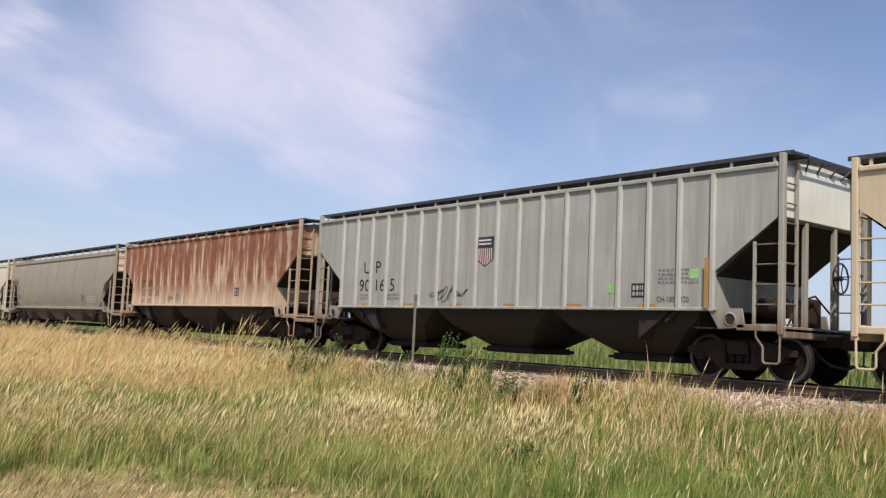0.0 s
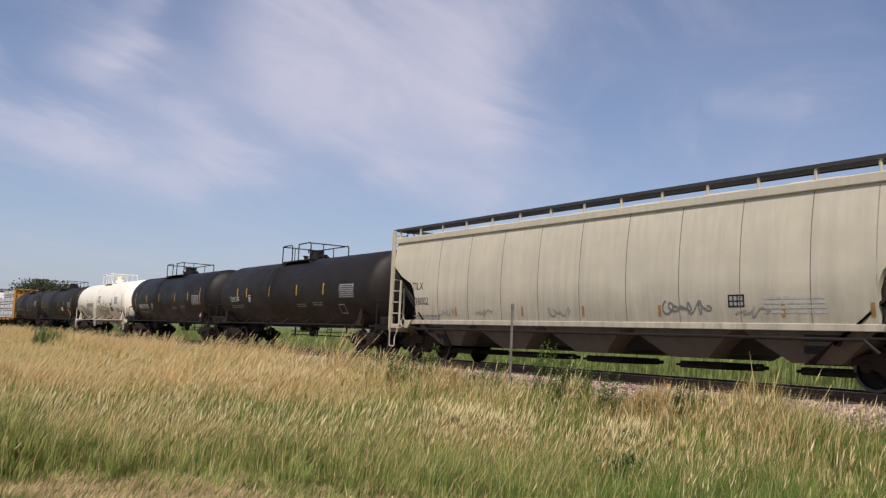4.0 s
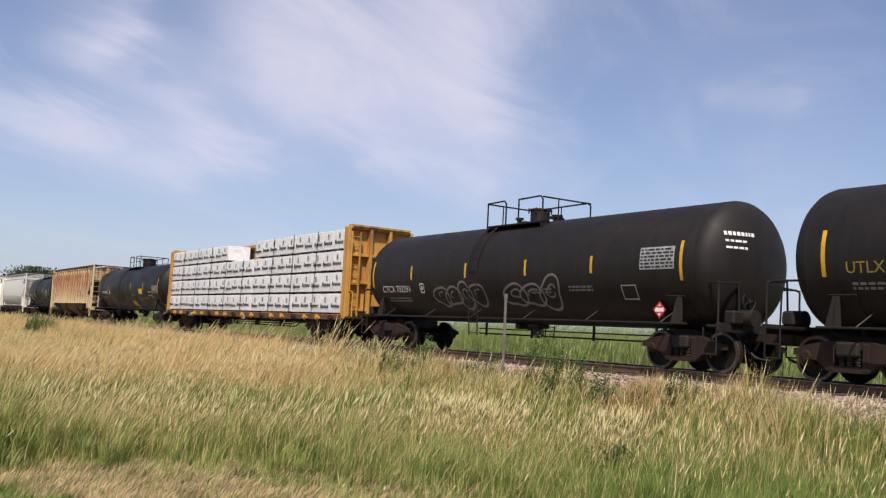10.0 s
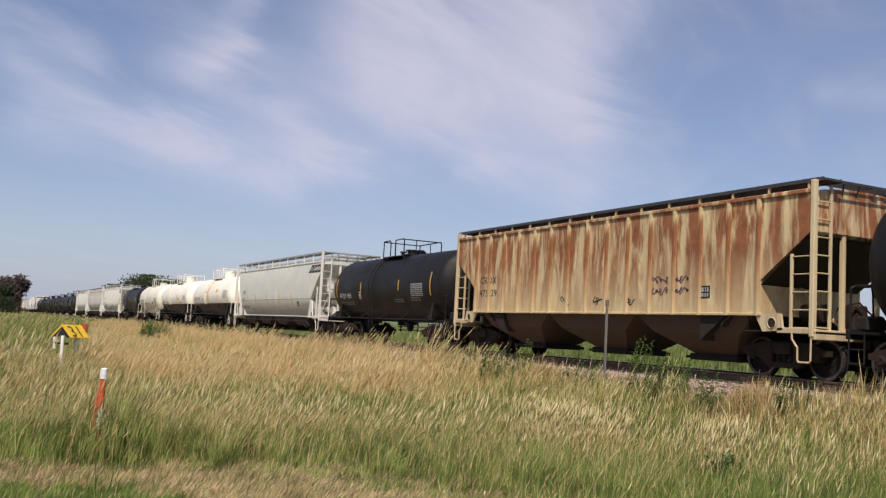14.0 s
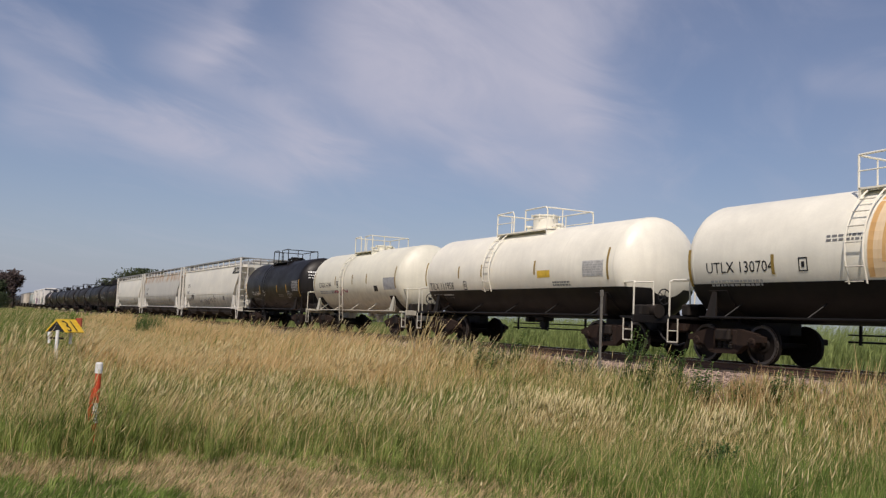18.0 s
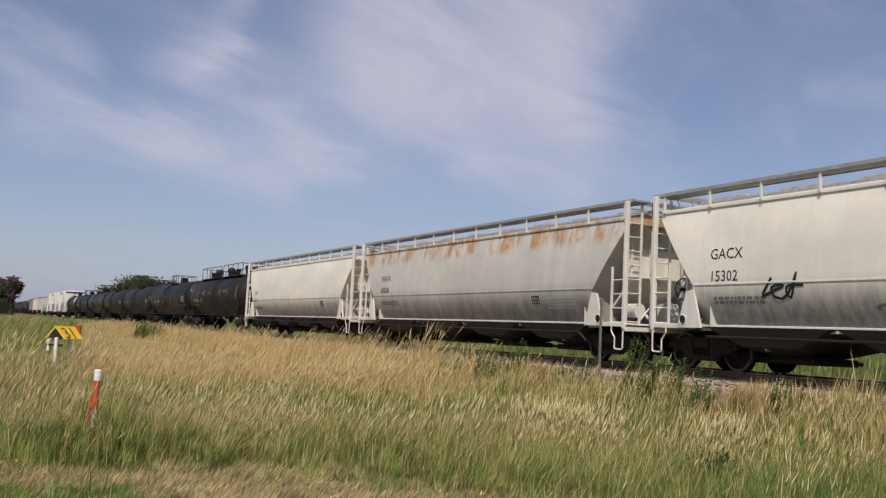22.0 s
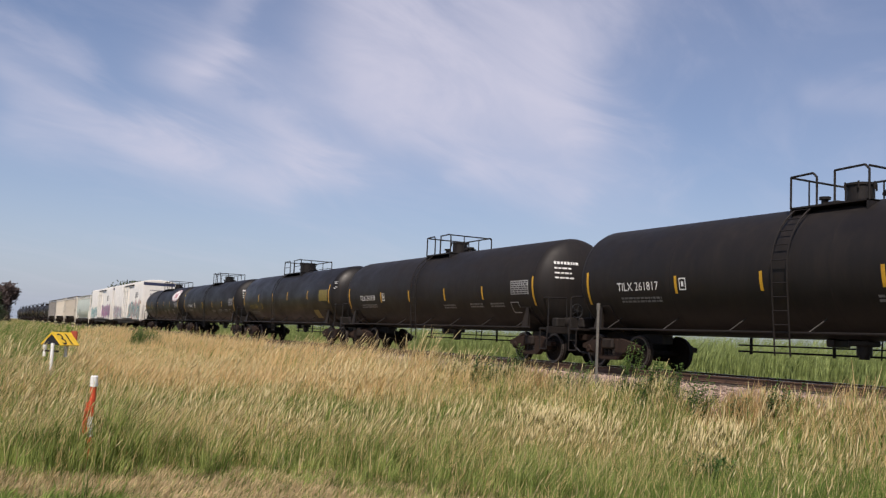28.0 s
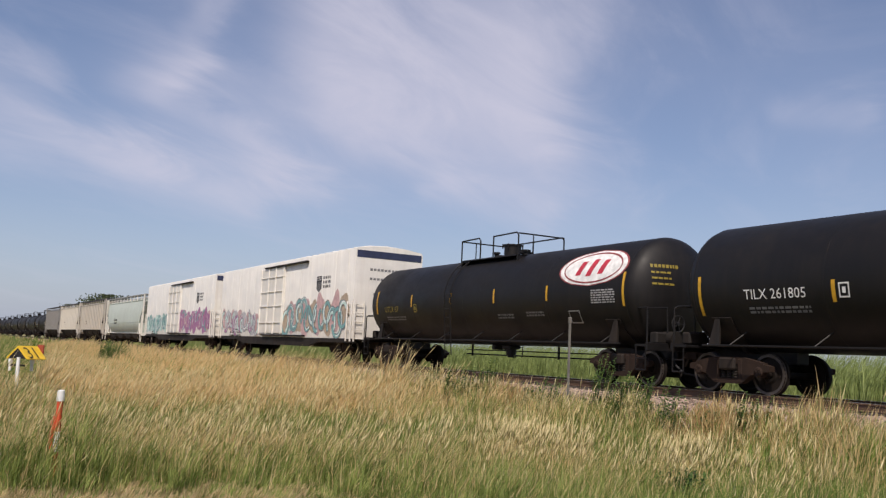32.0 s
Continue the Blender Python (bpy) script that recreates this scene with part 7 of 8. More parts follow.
def blades(name, x, y, h, w, lean, mat_pick, mats, origin, rn, seeds=None, label="", z=None, tips=None):
    """One mesh of bent grass blades (and seed heads) at the points x, y, about the given origin."""
    N = len(x)
    z0 = (ground_z(x, y) if z is None else z) - 0.03
    yaw = rn.rand(N) * math.tau
    sx, sy = np.cos(yaw) * w * 0.5, np.sin(yaw) * w * 0.5
    la = rn.rand(N) * math.tau
    spread = (0.48 if seeds is None else np.where(seeds, 0.22, 0.48)) * rn.rand(N)
    dx = (WIND[0] * lean + np.cos(la) * spread) * h
    dy = (WIND[1] * lean + np.sin(la) * spread) * h
    b = np.stack([x, y, z0], -1)
    s = np.stack([sx, sy, np.zeros(N)], -1)
    mid = b + np.stack([dx * 0.30, dy * 0.30, h * 0.58], -1)
    tip = b + np.stack([dx, dy, h * np.sqrt(np.maximum(1 - 0.6 * lean ** 2, 0.2))], -1)
    V = np.stack([b - s, b + s, mid + s * 0.8, mid - s * 0.8, tip], 1)
    idx = 5 * np.arange(N)[:, None]
    quads = idx + np.array([[0, 1, 2, 3]])
    tris = idx + np.array([[3, 2, 4]])
    verts = [V.reshape(-1, 3)]
    loops, tot, pick = [np.concatenate([quads, tris], 1).reshape(-1)], [np.tile([4, 3], N)], [np.stack([mat_pick, mat_pick if tips is None else tips], 1).reshape(-1)]
    if seeds is not None and seeds.any():
        k = np.nonzero(seeds)[0]
        M = len(k)
        d = tip[k] - mid[k]
        d /= np.linalg.norm(d, axis=1, keepdims=True)
        ln = (0.15 + 0.14 * rn.rand(M))[:, None] * (h[k, None] / 0.6)
        wd = (0.0062 + 0.0036 * rn.rand(M))[:, None] * np.clip(w[k, None] / 0.010, 1, 1.5)
        p0, p1 = tip[k] - d * ln * 0.35, tip[k] + d * ln * 0.65 + np.array([WIND[0], WIND[1], -0.2]) * ln * 0.08
        mm = (p0 * 0.55 + p1 * 0.45)
        q1 = np.stack([np.cos(yaw[k]), np.sin(yaw[k]), 0 * yaw[k]], -1) * wd
        q2 = np.stack([-np.sin(yaw[k]), np.cos(yaw[k]), 0 * yaw[k]], -1) * wd
        V2 = np.stack([p0, mm + q1, mm + q2, mm - q1, mm - q2, p1], 1)
        T = np.array([(0, 1, 2), (0, 2, 3), (0, 3, 4), (0, 4, 1), (5, 2, 1), (5, 3, 2), (5, 4, 3), (5, 1, 4)])
        loops.append((5 * N + 6 * np.arange(M)[:, None, None] + T[None]).reshape(-1))
        tot.append(np.full(8 * M, 3))
        pick.append(np.full(8 * M, 3))
        verts.append(V2.reshape(-1, 3))
    P = np.concatenate(verts) - np.array(origin)
    L, C, K = np.concatenate(loops), np.concatenate(tot), np.concatenate(pick)
    me = bpy.data.meshes.new(name)
    me.vertices.add(len(P))
    me.vertices.foreach_set("co", P.astype(np.float32).reshape(-1))
    me.loops.add(len(L))
    me.loops.foreach_set("vertex_index", L.astype(np.int32))
    me.polygons.add(len(C))
    me.polygons.foreach_set("loop_start", np.concatenate([[0], np.cumsum(C)[:-1]]).astype(np.int32))
    me.polygons.foreach_set("loop_total", C.astype(np.int32))
    me.polygons.foreach_set("material_index", K.astype(np.int32))
    me.update(calc_edges=True)
    for m in mats:
        me.materials.append(m)
    ob = new(name, me)
    ob.matrix_basis = pose(*origin)
    return tagged(ob, label or "tall wind-bent grass with pale seed heads", "grass", kind="stuff")


def patchiness(x, y, k=1.0):
    return (np.sin(x * 0.43 * k + 1.3 * np.sin(y * 0.37 * k)) + np.sin(y * 0.61 * k + 1.1 * np.sin(x * 0.29 * k + 2.0)) + np.sin((x + y) * 0.9 * k)) / 3


SWAYS = []


def build_grass():
    rn = np.random.RandomState(3)

    def field(N, r0, r1, a0, a1):
        r = r0 + (r1 - r0) * rn.rand(N)
        a = np.radians(a0 + (a1 - a0) * rn.rand(N))
        return -r * np.sin(a), r * np.cos(a), r, np.degrees(a)

    def rise(v, lo, hi):
        return np.clip((v - lo) / (hi - lo), 0, 1)

    def mown_edge(a):
        """Distance at which the tall stand begins, seen towards the azimuth a."""
        return np.interp(a, [40, 56, 62, 69, 76, 95], [8.6, 9.2, 10.2, 11.6, 12.5, 12.9]) + 0.22 * np.sin(a * 1.3) + 0.12 * np.sin(a * 4.1)

    def kinds(x, y, r, a):
        """Which blades are green, straw, fresh or russet, and which green ones have dry tips."""
        N = len(x)
        pt, fine = patchiness(x, y), patchiness(x, y, 2.6)
        bank = rise(a, 84.0, 84.9) * rise(r + 1.2 * fine, 22.0, 26.5)
        gold = rise(r + 2.5 * fine, 21, 26.5) * (1 - bank) * rise(a, 57, 66) * np.clip(0.95 + 0.35 * pt, 0.5, 1)          # dry stand down the line
        pale = 0.04 + 0.17 * np.clip(pt + 0.5 * fine, 0, 1) * rise(r, 12.5, 15) + 0.12 * rise(a, 78, 83) * rise(r, 13.5, 16)
        toe = rise(y, 12.9, 13.5) * rise(60 - a, 0, 4) * np.clip(0.35 + 1.1 * patchiness(x, 0 * y, 1.9), 0, 1)          # russet stand at the foot of the bank
        u = rn.rand(N)
        pick = np.where(u < np.maximum(0.86 * gold, pale), 1, 0)
        lush = np.maximum(0.92 * bank, np.maximum(0.30 * rise(13.6 - r, 0, 2.5) * rise(a, 58, 68), 0.8 * rise(48 - a, 0, 4)))
        lush = np.maximum(lush, np.clip(0.06 - 0.95 * (pt + 0.6 * fine), 0, 0.7))
        pick = np.where((pick == 0) & (rn.rand(N) < lush), 2, pick)
        pick = np.where((rn.rand(N) < 0.75 * toe) & (bank < 0.5), 4, pick)
        dry_tip = np.clip(0.07 + 0.10 * rise(64 - a, 0, 5) * rise(a, 45, 50) + 0.19 * rise(r, 12, 16) * (0.6 + 0.8 * pt + 0.6 * fine) - 0.5 * bank, 0.03, 0.55)
        tips = np.where((pick != 1) & (pick != 4) & (rn.rand(N) < dry_tip), 1, pick)
        return pick, tips, gold, pt

    mats = [BLADE, STRAW, FRESH, SEED, RUSSET]
    # near stand, in patches that the wind rocks
    x, y, r, a = field(23000, 8.4, 29, 18, 95)
    tall = 0.72 + 0.5 * rn.rand(len(x))
    q = np.repeat(np.arange(len(x)), 9)                # each tussock holds nine blades
    x = x[q] + rn.normal(0, 0.055, len(q)) * (r[q] / 14)
    y = y[q] + rn.normal(0, 0.055, len(q)) * (r[q] / 14)
    r, a, tall = np.hypot(x, y), np.degrees(np.arctan2(-x, y)), tall[q]
    keep = (y < TRACK_Y - 2.55 + 0.5 * rn.rand(len(x)) + 0.3 * patchiness(x, y, 3.0))
    keep &= (r > mown_edge(a)) | (rn.rand(len(x)) < 0.05)
    x, y, r, a, tall = x[keep], y[keep], r[keep], a[keep], tall[keep]
    pick, tips, gold, pt = kinds(x, y, r, a)
    h = tall * (0.36 + 0.26 * rn.rand(len(x)) + 0.12 * pt + 0.06 * patchiness(x, y, 3.1)) * np.where(y > 12.2, np.where(a > 63, 1.55, 1.15) + 0.55 * patchiness(x, y, 2.5), 1.0) * np.where(pick == 1, 1.18, 1.0) * (1 + 0.5 * gold) * np.where((a > 83.6) & (r > 20.5), 1.34, 1.0) * (1 + 1.5 * np.exp(-((a - 83.1) / 2.2) ** 2) * (r < 13.9))
    h = h * np.clip((r - mown_edge(a)) / np.where(a > 75, 0.7, 2.2), 0.34, 1.0)      # the stand thins towards the mown edge
    w = 0.0115 * np.clip(r / 13, 0.9, 2.0) * (0.6 + 0.8 * rn.rand(len(x)))
    lean = (0.08 + 0.34 * rn.rand(len(x)) ** 1.5) * np.interp(a, [45, 60, 75], [0.55, 0.75, 1.0])
    seeds = (pick == 1) & (rn.rand(len(x)) < np.clip(0.10 + 0.2 * patchiness(x, y, 1.7), 0.03, 0.22))
    # seed stalks: a few thick pale clusters, loose ones all over the stand, and a ragged fringe at the foot of the ballast
    sx, sy = [], []
    for az0, r0, sa, sr, n in ((55.6, 16.0, 1.5, 1.0, 420), (52.4, 15.6, 1.2, 0.9, 170), (46.2, 15.4, 1.4, 1.0, 330), (61.5, 16.5, 2.2, 1.4, 110), (69, 16.2, 3.5, 1.8, 190), (78.5, 17.0, 3.0, 2.0, 170), (73.5, 14.6, 2.2, 1.0, 70), (41.0, 13.8, 2.0, 1.0, 60)):
        aa, rr = np.radians(rn.normal(az0, sa, n)), rn.normal(r0, sr, n)
        sx.append(-rr * np.sin(aa))
        sy.append(rr * np.cos(aa))
    ex = 2 - 30 * rn.rand(1500)
    ey = 13.0 + 1.0 * rn.rand(1500) + 0.3 * patchiness(ex, 0 * ex, 3.0)
    fringe = patchiness(ex, ey, 2.2) + 0.5 * rn.rand(1500) > 0.12
    ux, uy = field(3400, 12.0, 27, 20, 92)[:2]
    X = np.concatenate(sx + [ex[fringe], ux])
    Y = np.concatenate(sy + [ey[fringe], uy])
    R2 = np.hypot(X, Y)
    A2 = np.degrees(np.arctan2(-X, Y))
    ok = (Y < TRACK_Y - 2.75) & (R2 > mown_edge(A2) + 0.4) & (A2 > 18) & (A2 < 95) & (R2 < 29) & ~((A2 > 84.2) & (R2 > 26))
    X, Y, R2, A2 = X[ok], Y[ok], R2[ok], A2[ok]
    M = len(X)
    x, y, r, a = np.concatenate([x, X]), np.concatenate([y, Y]), np.concatenate([r, R2]), np.concatenate([a, A2])
    h = np.concatenate([h, 0.44 + 0.46 * rn.rand(M)])
    w = np.concatenate([w, 0.0062 * np.clip(R2 / 13, 0.9, 2.0)])
    lean = np.concatenate([lean, (0.04 + 0.20 * rn.rand(M)) * np.interp(A2, [45, 60, 75], [0.6, 0.8, 1.3])])
    pick = np.concatenate([pick, np.ones(M, int)])
    tips = np.concatenate([tips, np.ones(M, int)])
    seeds = np.concatenate([seeds, np.where(np.arange(len(ok))[ok] < len(ok) - 3400, True, rn.rand(M) < 0.35)])
    bins = np.floor((a - 18) / 5.0).astype(int) * 10 + np.floor((r - 8.4) / 6.9).astype(int)
    for k in np.unique(bins):
        q = bins == k
        if q.sum() < 50:
            continue
        o = (float(x[q].mean()), float(y[q].mean()), float(ground_z(x[q].mean(), y[q].mean())))
        ob = blades("grass", x[q], y[q], h[q], w[q], lean[q], pick[q], mats, o, rn, seeds[q], tips=tips[q])
        SWAYS.append((ob, o, k))
    # farther stand
    x, y, r, a = field(170000, 28, 120, 52, 93)
    keep = y < TRACK_Y - 2.7
    x, y, r, a = x[keep], y[keep], r[keep], a[keep]
    pick, tips, gold, pt = kinds(x, y, r, a)
    h = (0.50 + 0.30 * rn.rand(len(x)) + 0.10 * pt) * np.where(y > 11.0, 1.65, 1.0)
    h = h * np.where(a > 84.9, 1 + 1.1 * np.clip((a - 84.9) / 1.5, 0, 1) * np.clip((r - 30) / 15, 0, 1), 1.0)      # grass raised by azimuth to fit the bank's outline in the camera's view
    w = 0.0075 * r / 13 * (0.8 + 0.6 * rn.rand(len(x)))
    blades("grass", x, y, h, w, 0.15 + 0.3 * rn.rand(len(x)), pick, mats, (0, 0, 0), rn, (pick == 1) & (rn.rand(len(x)) < 0.07), "golden dry grass stretching along the line", tips=tips)
    x, y = -120 - 260 * rn.rand(30000), 16.5 - 34 * rn.rand(30000) ** 1.2
    keep = y < TRACK_Y - 2.7
    x, y = x[keep], y[keep]
    blades("grass", x, y, 0.7 + 0.5 * rn.rand(len(x)), 0.12 + 0.1 * rn.rand(len(x)), 0.2 + 0 * x, np.where(rn.rand(len(x)) < 0.3, 1, 2), mats, (0, 0, 0), rn, None, "distant green grass beside the line")
    # mown strip nearest the road
    x, y, r, a = field(80000, 8.4, 13.4, 40, 97)
    dry = r > np.interp(a, [68, 76, 82, 95], [8.4, 9.8, 11.2, 11.6]) + 0.25 * np.sin(a * 2.1)
    q = rn.rand(len(x)) < np.where(dry, 0.80, 0.10)
    blades("mown_grass", x, y, 0.07 + 0.13 * rn.rand(len(x)), 0.013 + 0 * x, 0.2 + 0.4 * rn.rand(len(x)), np.where(q, 1, 2), [BLADE, THATCH, FRESH], (0, 0, 0), rn, None, "short mown grass, green and dry, at the road edge")
    # beyond the track: short grass, then a tall green crop
    x, y = 12 - 150 * rn.rand(60000) ** 1.3, TRACK_Y + 2.9 + 12 * rn.rand(60000)
    blades("grass", x, y, 0.25 + 0.3 * rn.rand(len(x)), 0.02 + 0.015 * rn.rand(len(x)), 0.25 + 0 * x, np.where(rn.rand(len(x)) < 0.3, 1, 2), mats, (0, 0, 0), rn, None, "green and yellow grass behind the track")
    x, y = 45 - 350 * rn.rand(150000) ** 1.3, TRACK_Y + 13 + 12 * rn.rand(150000) ** 1.5
    blades("crop", x, y, 1.2 + 1.75 * rn.rand(len(x)) ** 0.5, 0.026 + 0.022 * rn.rand(len(x)), 0.15 + 0.3 * rn.rand(len(x)), np.full(len(x), 0), [CROP], (0, 0, 0), rn, None, "tall green crop at the field edge")


def weed(x, y, h, n, rn, lab):
    """A leafy weed: stem with whorls of narrow leaves."""
    z = float(ground_z(x, y)) if y < TRACK_Y - 2.9 else -0.6
    th = thing("weed", lab, "weed", "weeds by the track", at=pose(x, y, z))
    lf = Shape()
    for k in range(n):
        bx, by = rn.gauss(0, 0.16), rn.gauss(0, 0.16)
        hh = h * rn.uniform(0.7, 1.15)
        tx, ty = bx + 0.12 * hh + rn.gauss(0, 0.05), by + 0.15 * hh
        part("stem", Shape().rod((bx, by, -0.05), (tx, ty, hh), 0.008, 5, 0.003), FRESH, th)
        for i in range(18):
            t = 0.15 + 0.85 * i / 18
            px, py, pz = bx + (tx - bx) * t, by + (ty - by) * t, hh * t
            an = rn.uniform(0, 6.28)
            ln = 0.16 * (1.2 - t) + 0.05
            c, s = math.cos(an), math.sin(an)
            lf.add([(px, py, pz), (px + c * ln * 0.5 - s * 0.032, py + s * ln * 0.5 + c * 0.032, pz + 0.05), (px + c * ln, py + s * ln, pz + 0.02), (px + c * ln * 0.5 + s * 0.032, py + s * ln * 0.5 - c * 0.032, pz + 0.04)], [(0, 1, 2, 3)])
    part("leaf_mass", lf, leafy("dark weed leaves", (0.05, 0.105, 0.025), (0.13, 0.21, 0.06), through_light=0.3, tuft_dark=0.8), th)
    return th


def build_weeds():
    rn = random.Random(8)
    for az, yy, h in ((60.3, 13.2, 1.3), (59.2, 13.4, 1.15), (61.6, 13.4, 1.1), (49.8, 13.5, 1.25), (48.6, 13.8, 1.1), (46.9, 13.7, 1.05), (54.0, 13.8, 1.0), (42.5, 13.7, 1.0), (58.0, 13.9, 1.3), (51.3, 14.2, 1.25), (57.0, 14.0, 0.6), (64.5, 13.6, 0.6), (44.4, 13.9, 0.6), (63.2, 13.9, 0.9), (55.3, 13.9, 0.8),
                      (80.9, 11.2, 1.7), (80.5, 11.6, 1.6), (81.2, 11.0, 1.6), (80.2, 11.4, 1.5), (81.0, 11.6, 1.7), (80.7, 11.0, 1.6), (79.9, 11.9, 1.4), (45.6, 9.6, 0.5), (46.6, 9.9, 0.45)):
        x = -yy * math.tan(radians(az))
        weed(x, yy, h, 26 if az > 79 else 10, rn, "dark green leafy weed standing in the dry grass" if az > 79 else "dark green leafy weed at the foot of the ballast")


# ---------------------------------------------------------------- trees, markers
def tree(x, y, h, spread, seed, label, leaves=6000, tone=("tree leaves", (0.055, 0.075, 0.035), (0.15, 0.175, 0.085)), slim=1.0):
    """Tapered trunk, forking limbs and a crown of many small leaf clumps with gaps."""
    rn = random.Random(seed)
    z = float(ground_z(x, y))
    th = thing("tree", label, "tree", "trees on the horizon", at=pose(x, y, z))
    wood, tips = Shape(), []

    def grow(p, d, ln, r, depth):
        q = p + d * ln
        wood.rod(p, q, r, 7, r * 0.7)
        if depth == 0:
            tips.append(q)
            return
        for _ in range(3):
            e = (d + Vector((rn.gauss(0, 0.55 * slim), rn.gauss(0, 0.55 * slim), rn.gauss(0.1, 0.3)))).normalized()
            grow(q, e, ln * rn.uniform(0.6, 0.8), r * 0.62, depth - 1)
        tips.append(q)

    grow(Vector((0, 0, -0.2)), Vector((0, 0, 1)), h * 0.28, h * 0.028, 3)
    part("trunk", wood, plain("tree bark", (0.10, 0.08, 0.06), 0.9), th)
    top = max(t.z for t in tips)
    lf = Shape()
    for i in range(leaves):
        t = rn.choice(tips)
        s = spread * 0.26
        c = Vector((t.x * 1.35 + rn.gauss(0, s), t.y * 1.35 + rn.gauss(0, s), min(h, t.z / top * h * 0.88 + rn.gauss(0, s * 0.8))))
        if i % 3 == 0:                               # lower boughs close to the trunk
            c = Vector((rn.gauss(0, spread * 0.34 * slim + 0.3), rn.gauss(0, spread * 0.34 * slim + 0.3), h * rn.uniform(0.06, 0.72)))
        c.z = max(c.z, h * 0.05)
        k = rn.uniform(0.15, 0.40) * h / 11
        u = Vector((rn.gauss(0, 1), rn.gauss(0, 1), rn.gauss(0, 1))).normalized()
        v = u.orthogonal().normalized()
        w = u.cross(v)
        lf.add([c + v * k, c + w * k * 0.6, c - v * k, c - w * k * 0.6], [(0, 1, 2, 3)])
    part("crown", lf, leafy(*tone, through_light=0.3, tuft_dark=0.7), th)


def build_far():
    # far leaf tones are lifted, painting distance haze into the colour
    for i, (az, d, el, sp) in enumerate(((81.95, 250, 2.40, 6.0), (81.1, 255, 2.25, 5.6), (82.6, 248, 2.15, 5.0), (83.7, 262, 1.75, 4.4), (80.4, 252, 1.95, 4.6), (84.4, 270, 1.0, 3.5))):
        tree(-d * math.sin(radians(az)), d * math.cos(radians(az)) + 4, d * math.tan(radians(el)) + 2.0, sp, 70 + i, "olive green leafy tree behind the train", 9000)
    green, brown = ("hazy green tree leaves", (0.04, 0.06, 0.03), (0.10, 0.125, 0.06)), ("brownish tree leaves", (0.085, 0.062, 0.058), (0.165, 0.125, 0.115))
    for i, (az, d, el, sp, slim, tone) in enumerate(((87.65, 300, 2.10, 2.4, 0.5, brown), (88.35, 306, 1.95, 3.0, 0.7, brown), (88.8, 298, 1.40, 3.4, 1.0, green), (89.6, 300, 1.45, 5, 1.0, green), (90.6, 310, 1.5, 5, 1.0, green), (87.95, 290, 0.7, 2.5, 1.0, green))):
        tree(-d * math.sin(radians(az)), d * math.cos(radians(az)) - 2.5, d * math.tan(radians(el)) + 2.0, sp, 90 + i, "brownish tree at the end of the straight" if tone is brown else "dark green tree at the end of the straight", 6000, tone, slim)


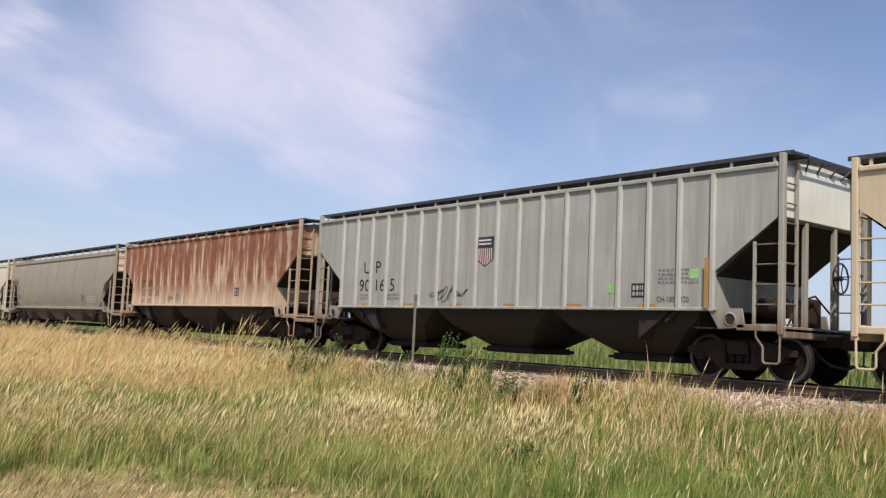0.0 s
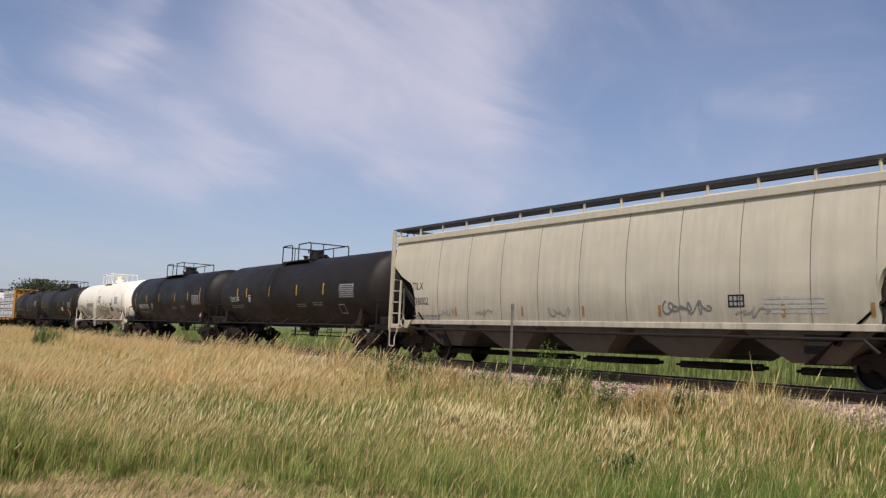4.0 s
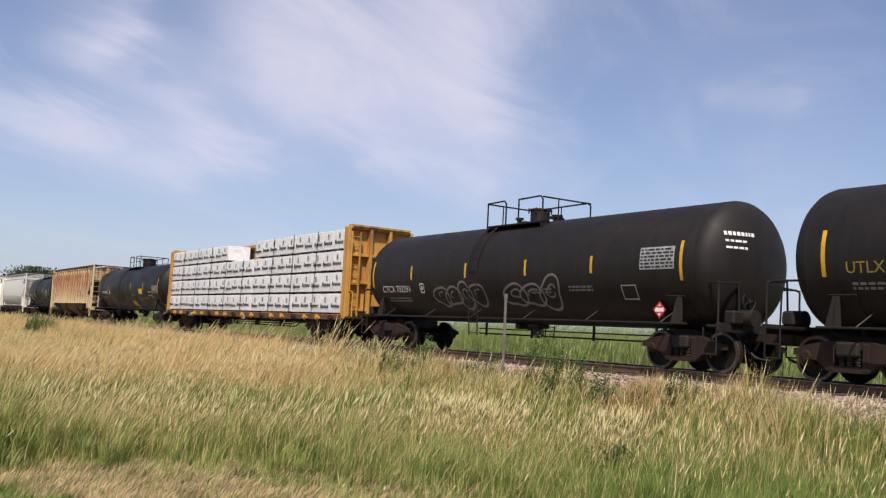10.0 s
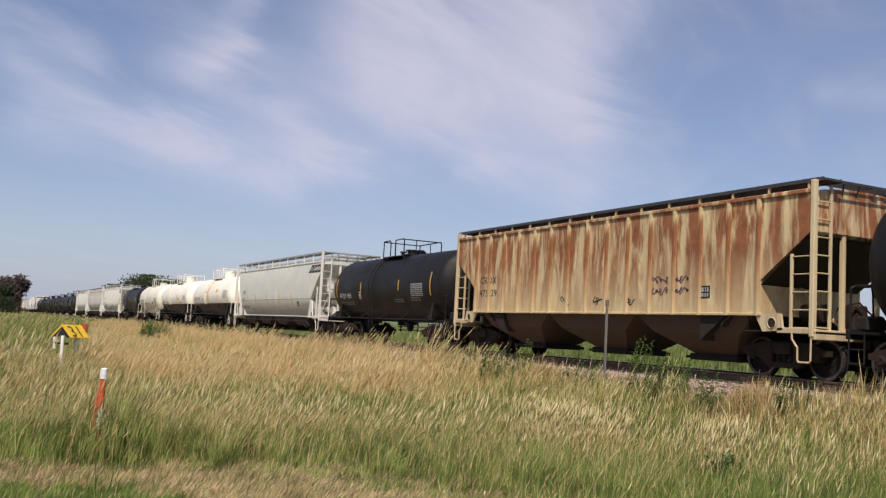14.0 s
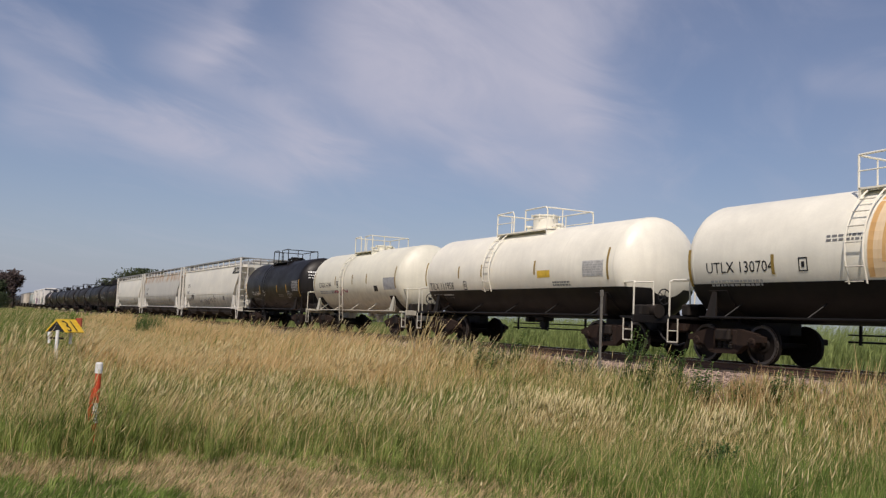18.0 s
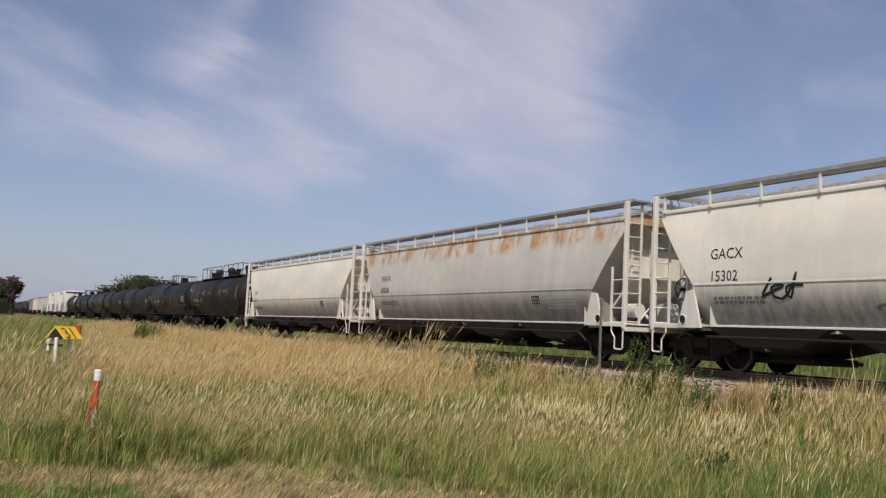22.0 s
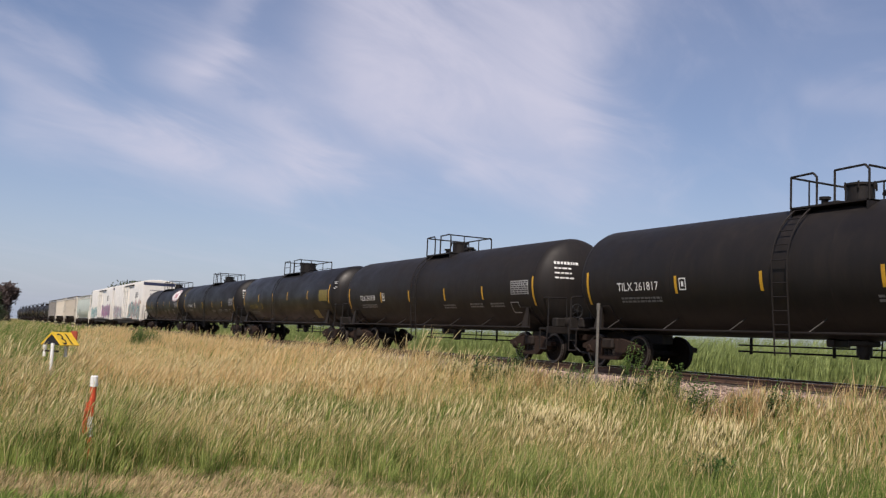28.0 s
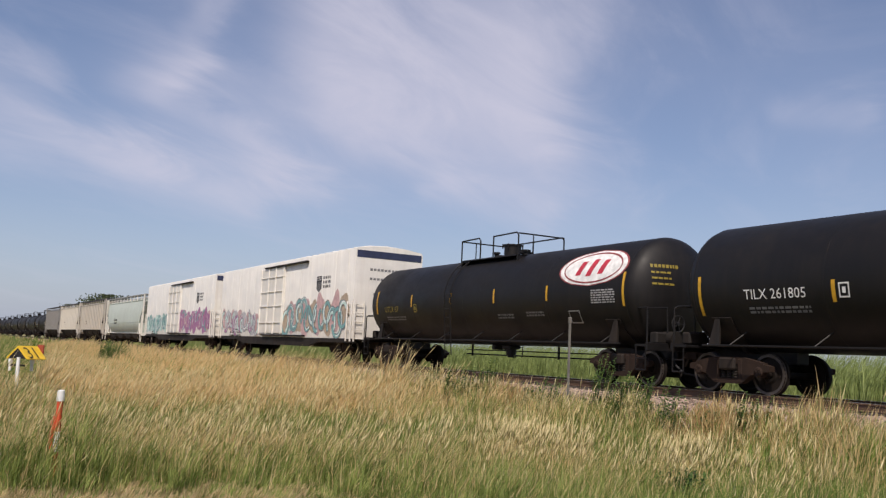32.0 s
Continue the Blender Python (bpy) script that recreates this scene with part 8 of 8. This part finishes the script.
def build_markers():
    # red and white utility marker post
    a = radians(83.12)
    x, y = -13.9 * math.sin(a), 13.9 * math.cos(a)
    z = float(ground_z(x, y))
    th = thing("marker_post", "slim orange-red and white utility marker post", "marker post", at=pose(x, y, z + 0.07, 0, 2.5, 0))
    top = 1.21
    red = plain("orange red plastic", (0.62, 0.075, 0.03), 0.45, vary=0.15)
    wh = plain("white plastic", (0.80, 0.80, 0.78), 0.4, vary=0.1)
    part("post", Shape().spin([(-0.2, 0.042), (top - 0.14, 0.042)], 18, "z"), red, th)
    part("cap", Shape().spin([(top - 0.15, 0.0), (top - 0.15, 0.052), (top - 0.01, 0.050), (top, 0.042), (top, 0.001)], 18, "z"), wh, th, "white cap")
    part("cap_ring", Shape().spin([(top - 0.105, 0.0525), (top - 0.10, 0.0545), (top - 0.09, 0.0545), (top - 0.085, 0.0525)], 18, "z"), wh, th)
    part("label_band", Shape().spin([(0.36, 0.0435), (0.36, 0.047), (0.64, 0.047), (0.64, 0.0435)], 18, "z"), wh, th, "white label band")
    s = Shape()
    for k, z in enumerate((0.39, 0.43, 0.47, 0.51)):
        s.add([(0.049 * math.cos(t), 0.049 * math.sin(t), zz) for zz in (z, z + 0.018) for t in [radians(a) for a in (-60, -35, -10, 15, 40)]], [(q, q + 1, q + 6, q + 5) for q in range(3 if k % 2 else 4)])
    tagged(part("label_print", s, GREYMARK, th), kind="stuff")
    part("side_flap", Shape().loft([[(0.02, y0, z), (-0.02, y0, z), (-0.02, y1, z), (0.02, y1, z)] for z, y0, y1 in ((0.40, -0.105, -0.03), (0.62, -0.10, -0.03), (0.78, -0.09, -0.035), (0.85, -0.07, -0.04))]), red, th, "bent orange flap")
    # yellow roof-shaped marker on a white post
    a = radians(85.1)
    x, y = -26 * math.sin(a), 26 * math.cos(a)
    z = float(ground_z(x, y))
    th = thing("roof_marker_sign", "yellow roof-shaped marker sign with black numerals", "marker sign", at=pose(x, y, z, 0, 0, -45))
    yl = plain("sign yellow", (0.72, 0.47, 0.03), 0.45, vary=0.15)
    for q in (-1, 1):
        s = Shape().loft([[(u, q * 0.01, 1.64), (u, q * 0.018, 1.66), (u, q * 0.33, 1.335), (u, q * 0.32, 1.32)] for u in (-0.35, 0.33)])
        part("roof_panel", s, yl, th)
    tv, tf = text_points("31", 0.52)
    part("numeral", Shape().add([(0.28 - u * 0.94, 0.322 - w * 0.74, 1.356 + w * 0.745) for u, w in tv], tf), INK, th)
    part("end_plate", Shape().box(-0.41, -0.36, 0.0, 0.20, 1.46, 1.70, 0.01), plain("dull red plate", (0.28, 0.05, 0.03), 0.5), th, "small dull red plate")
    # black sheet added across the open gable, standing for the shade inside
    part("gable_plate", Shape().loft([[(u, -0.30, 1.335), (u, 0.30, 1.335), (u, 0, 1.63)] for u in (0.322, 0.331)]), INK, th, "black fill for the shaded open gable")
    for q in (-1, 1):
        part("gable_edge", Shape().loft([[(u, q * 0.0, 1.665), (u, q * 0.335, 1.33), (u, q * 0.29, 1.328), (u, q * 0.0, 1.61)] for u in (0.333, 0.345)]), yl, th)
    part("post", Shape().spin([(-0.1, 0.045), (1.37, 0.045)], 14, "z", (0.38, 0.09, 0)), wh, th, "white post")
    for x, y in ((0.30, -0.22), (-0.05, 0.15)):
        part("side_tube", Shape().rod((x, y, 1.02), (x, y, 1.28), 0.04, 12).rod((x, y, 1.22), (x, y, 1.32), 0.055, 12), wh, th)
    part("cross_arm", Shape().box(0.27, 0.33, -0.30, 0.22, 1.14, 1.19, 0.008), STEEL, th)
    # thin grey post beside the track
    x = -14.25 * math.tan(radians(52.75))
    th = thing("track_post", "thin grey weathered post beside the track", "post", at=pose(x, 14.25, -0.8))
    part("post", Shape().box(-0.035, 0.035, -0.02, 0.02, -0.2, 2.42, 0.006), plain("weathered grey post", (0.16, 0.15, 0.13), 0.7), th)
    part("bracket", Shape().box(-0.045, 0.045, -0.03, 0.03, 2.30, 2.46, 0.008), plain("weathered grey post", (0.16, 0.15, 0.13), 0.7), th)


build_ground()
build_track()
build_markers()
build_far()
build_weeds()
build_grass()


# ---------------------------------------------------------------- what moves
def motions():
    stops = [2.0 * i for i in range(17)]
    for car, x0 in CARS:
        walk(car, [(t, pose(x0 + rail_travel(t), TRACK_Y, 0)) for t in stops])
    for ob, off, x0 in LOADS:
        walk(ob, [(t, pose(x0 + rail_travel(t), TRACK_Y, 0) @ off) for t in stops])
    # wheels turn while their car rolls past the camera
    for wh, x0, ax in WHEELS:
        if x0 < -560:
            continue
        t0 = max(0.0, (-30.0 - x0) / 14.9 - 1.2)
        t1 = min(32.0, (-6.0 - x0) / 14.4 + 0.6)
        if t1 <= t0:
            continue
        k0, k1 = math.ceil(t0 * FPS), math.floor(t1 * FPS)
        ts = [k / FPS for k in range(k0, k1 + 1)]
        rows = [(t, pose(ax, 0, 0.457, 0, math.degrees((rail_travel(t) - rail_travel(ts[0])) / 0.457) % 360, 0)) for t in ts]
        if ts[0] > 0.01:
            rows = [(0.0, rows[0][1])] + rows
        if ts[-1] < 31.99:
            rows = rows + [(32.0, rows[-1][1])]
        walk(wh, rows)
    # the wind rocks the tall grass
    for ob, o, k in SWAYS:
        rn = random.Random(int(k))
        p, f1, f2 = rn.uniform(0, 6.28), rn.uniform(0.55, 0.8), rn.uniform(1.1, 1.5)
        rows = []
        for i in range(81):
            t = 0.4 * i
            s = 1.5 * math.sin(math.tau * f1 * t + p) + 0.8 * math.sin(math.tau * f2 * t + 2 * p)
            rows.append((t, pose(*o, -0.83 * s, 0.55 * s, 0)))
        walk(ob, rows)


motions()
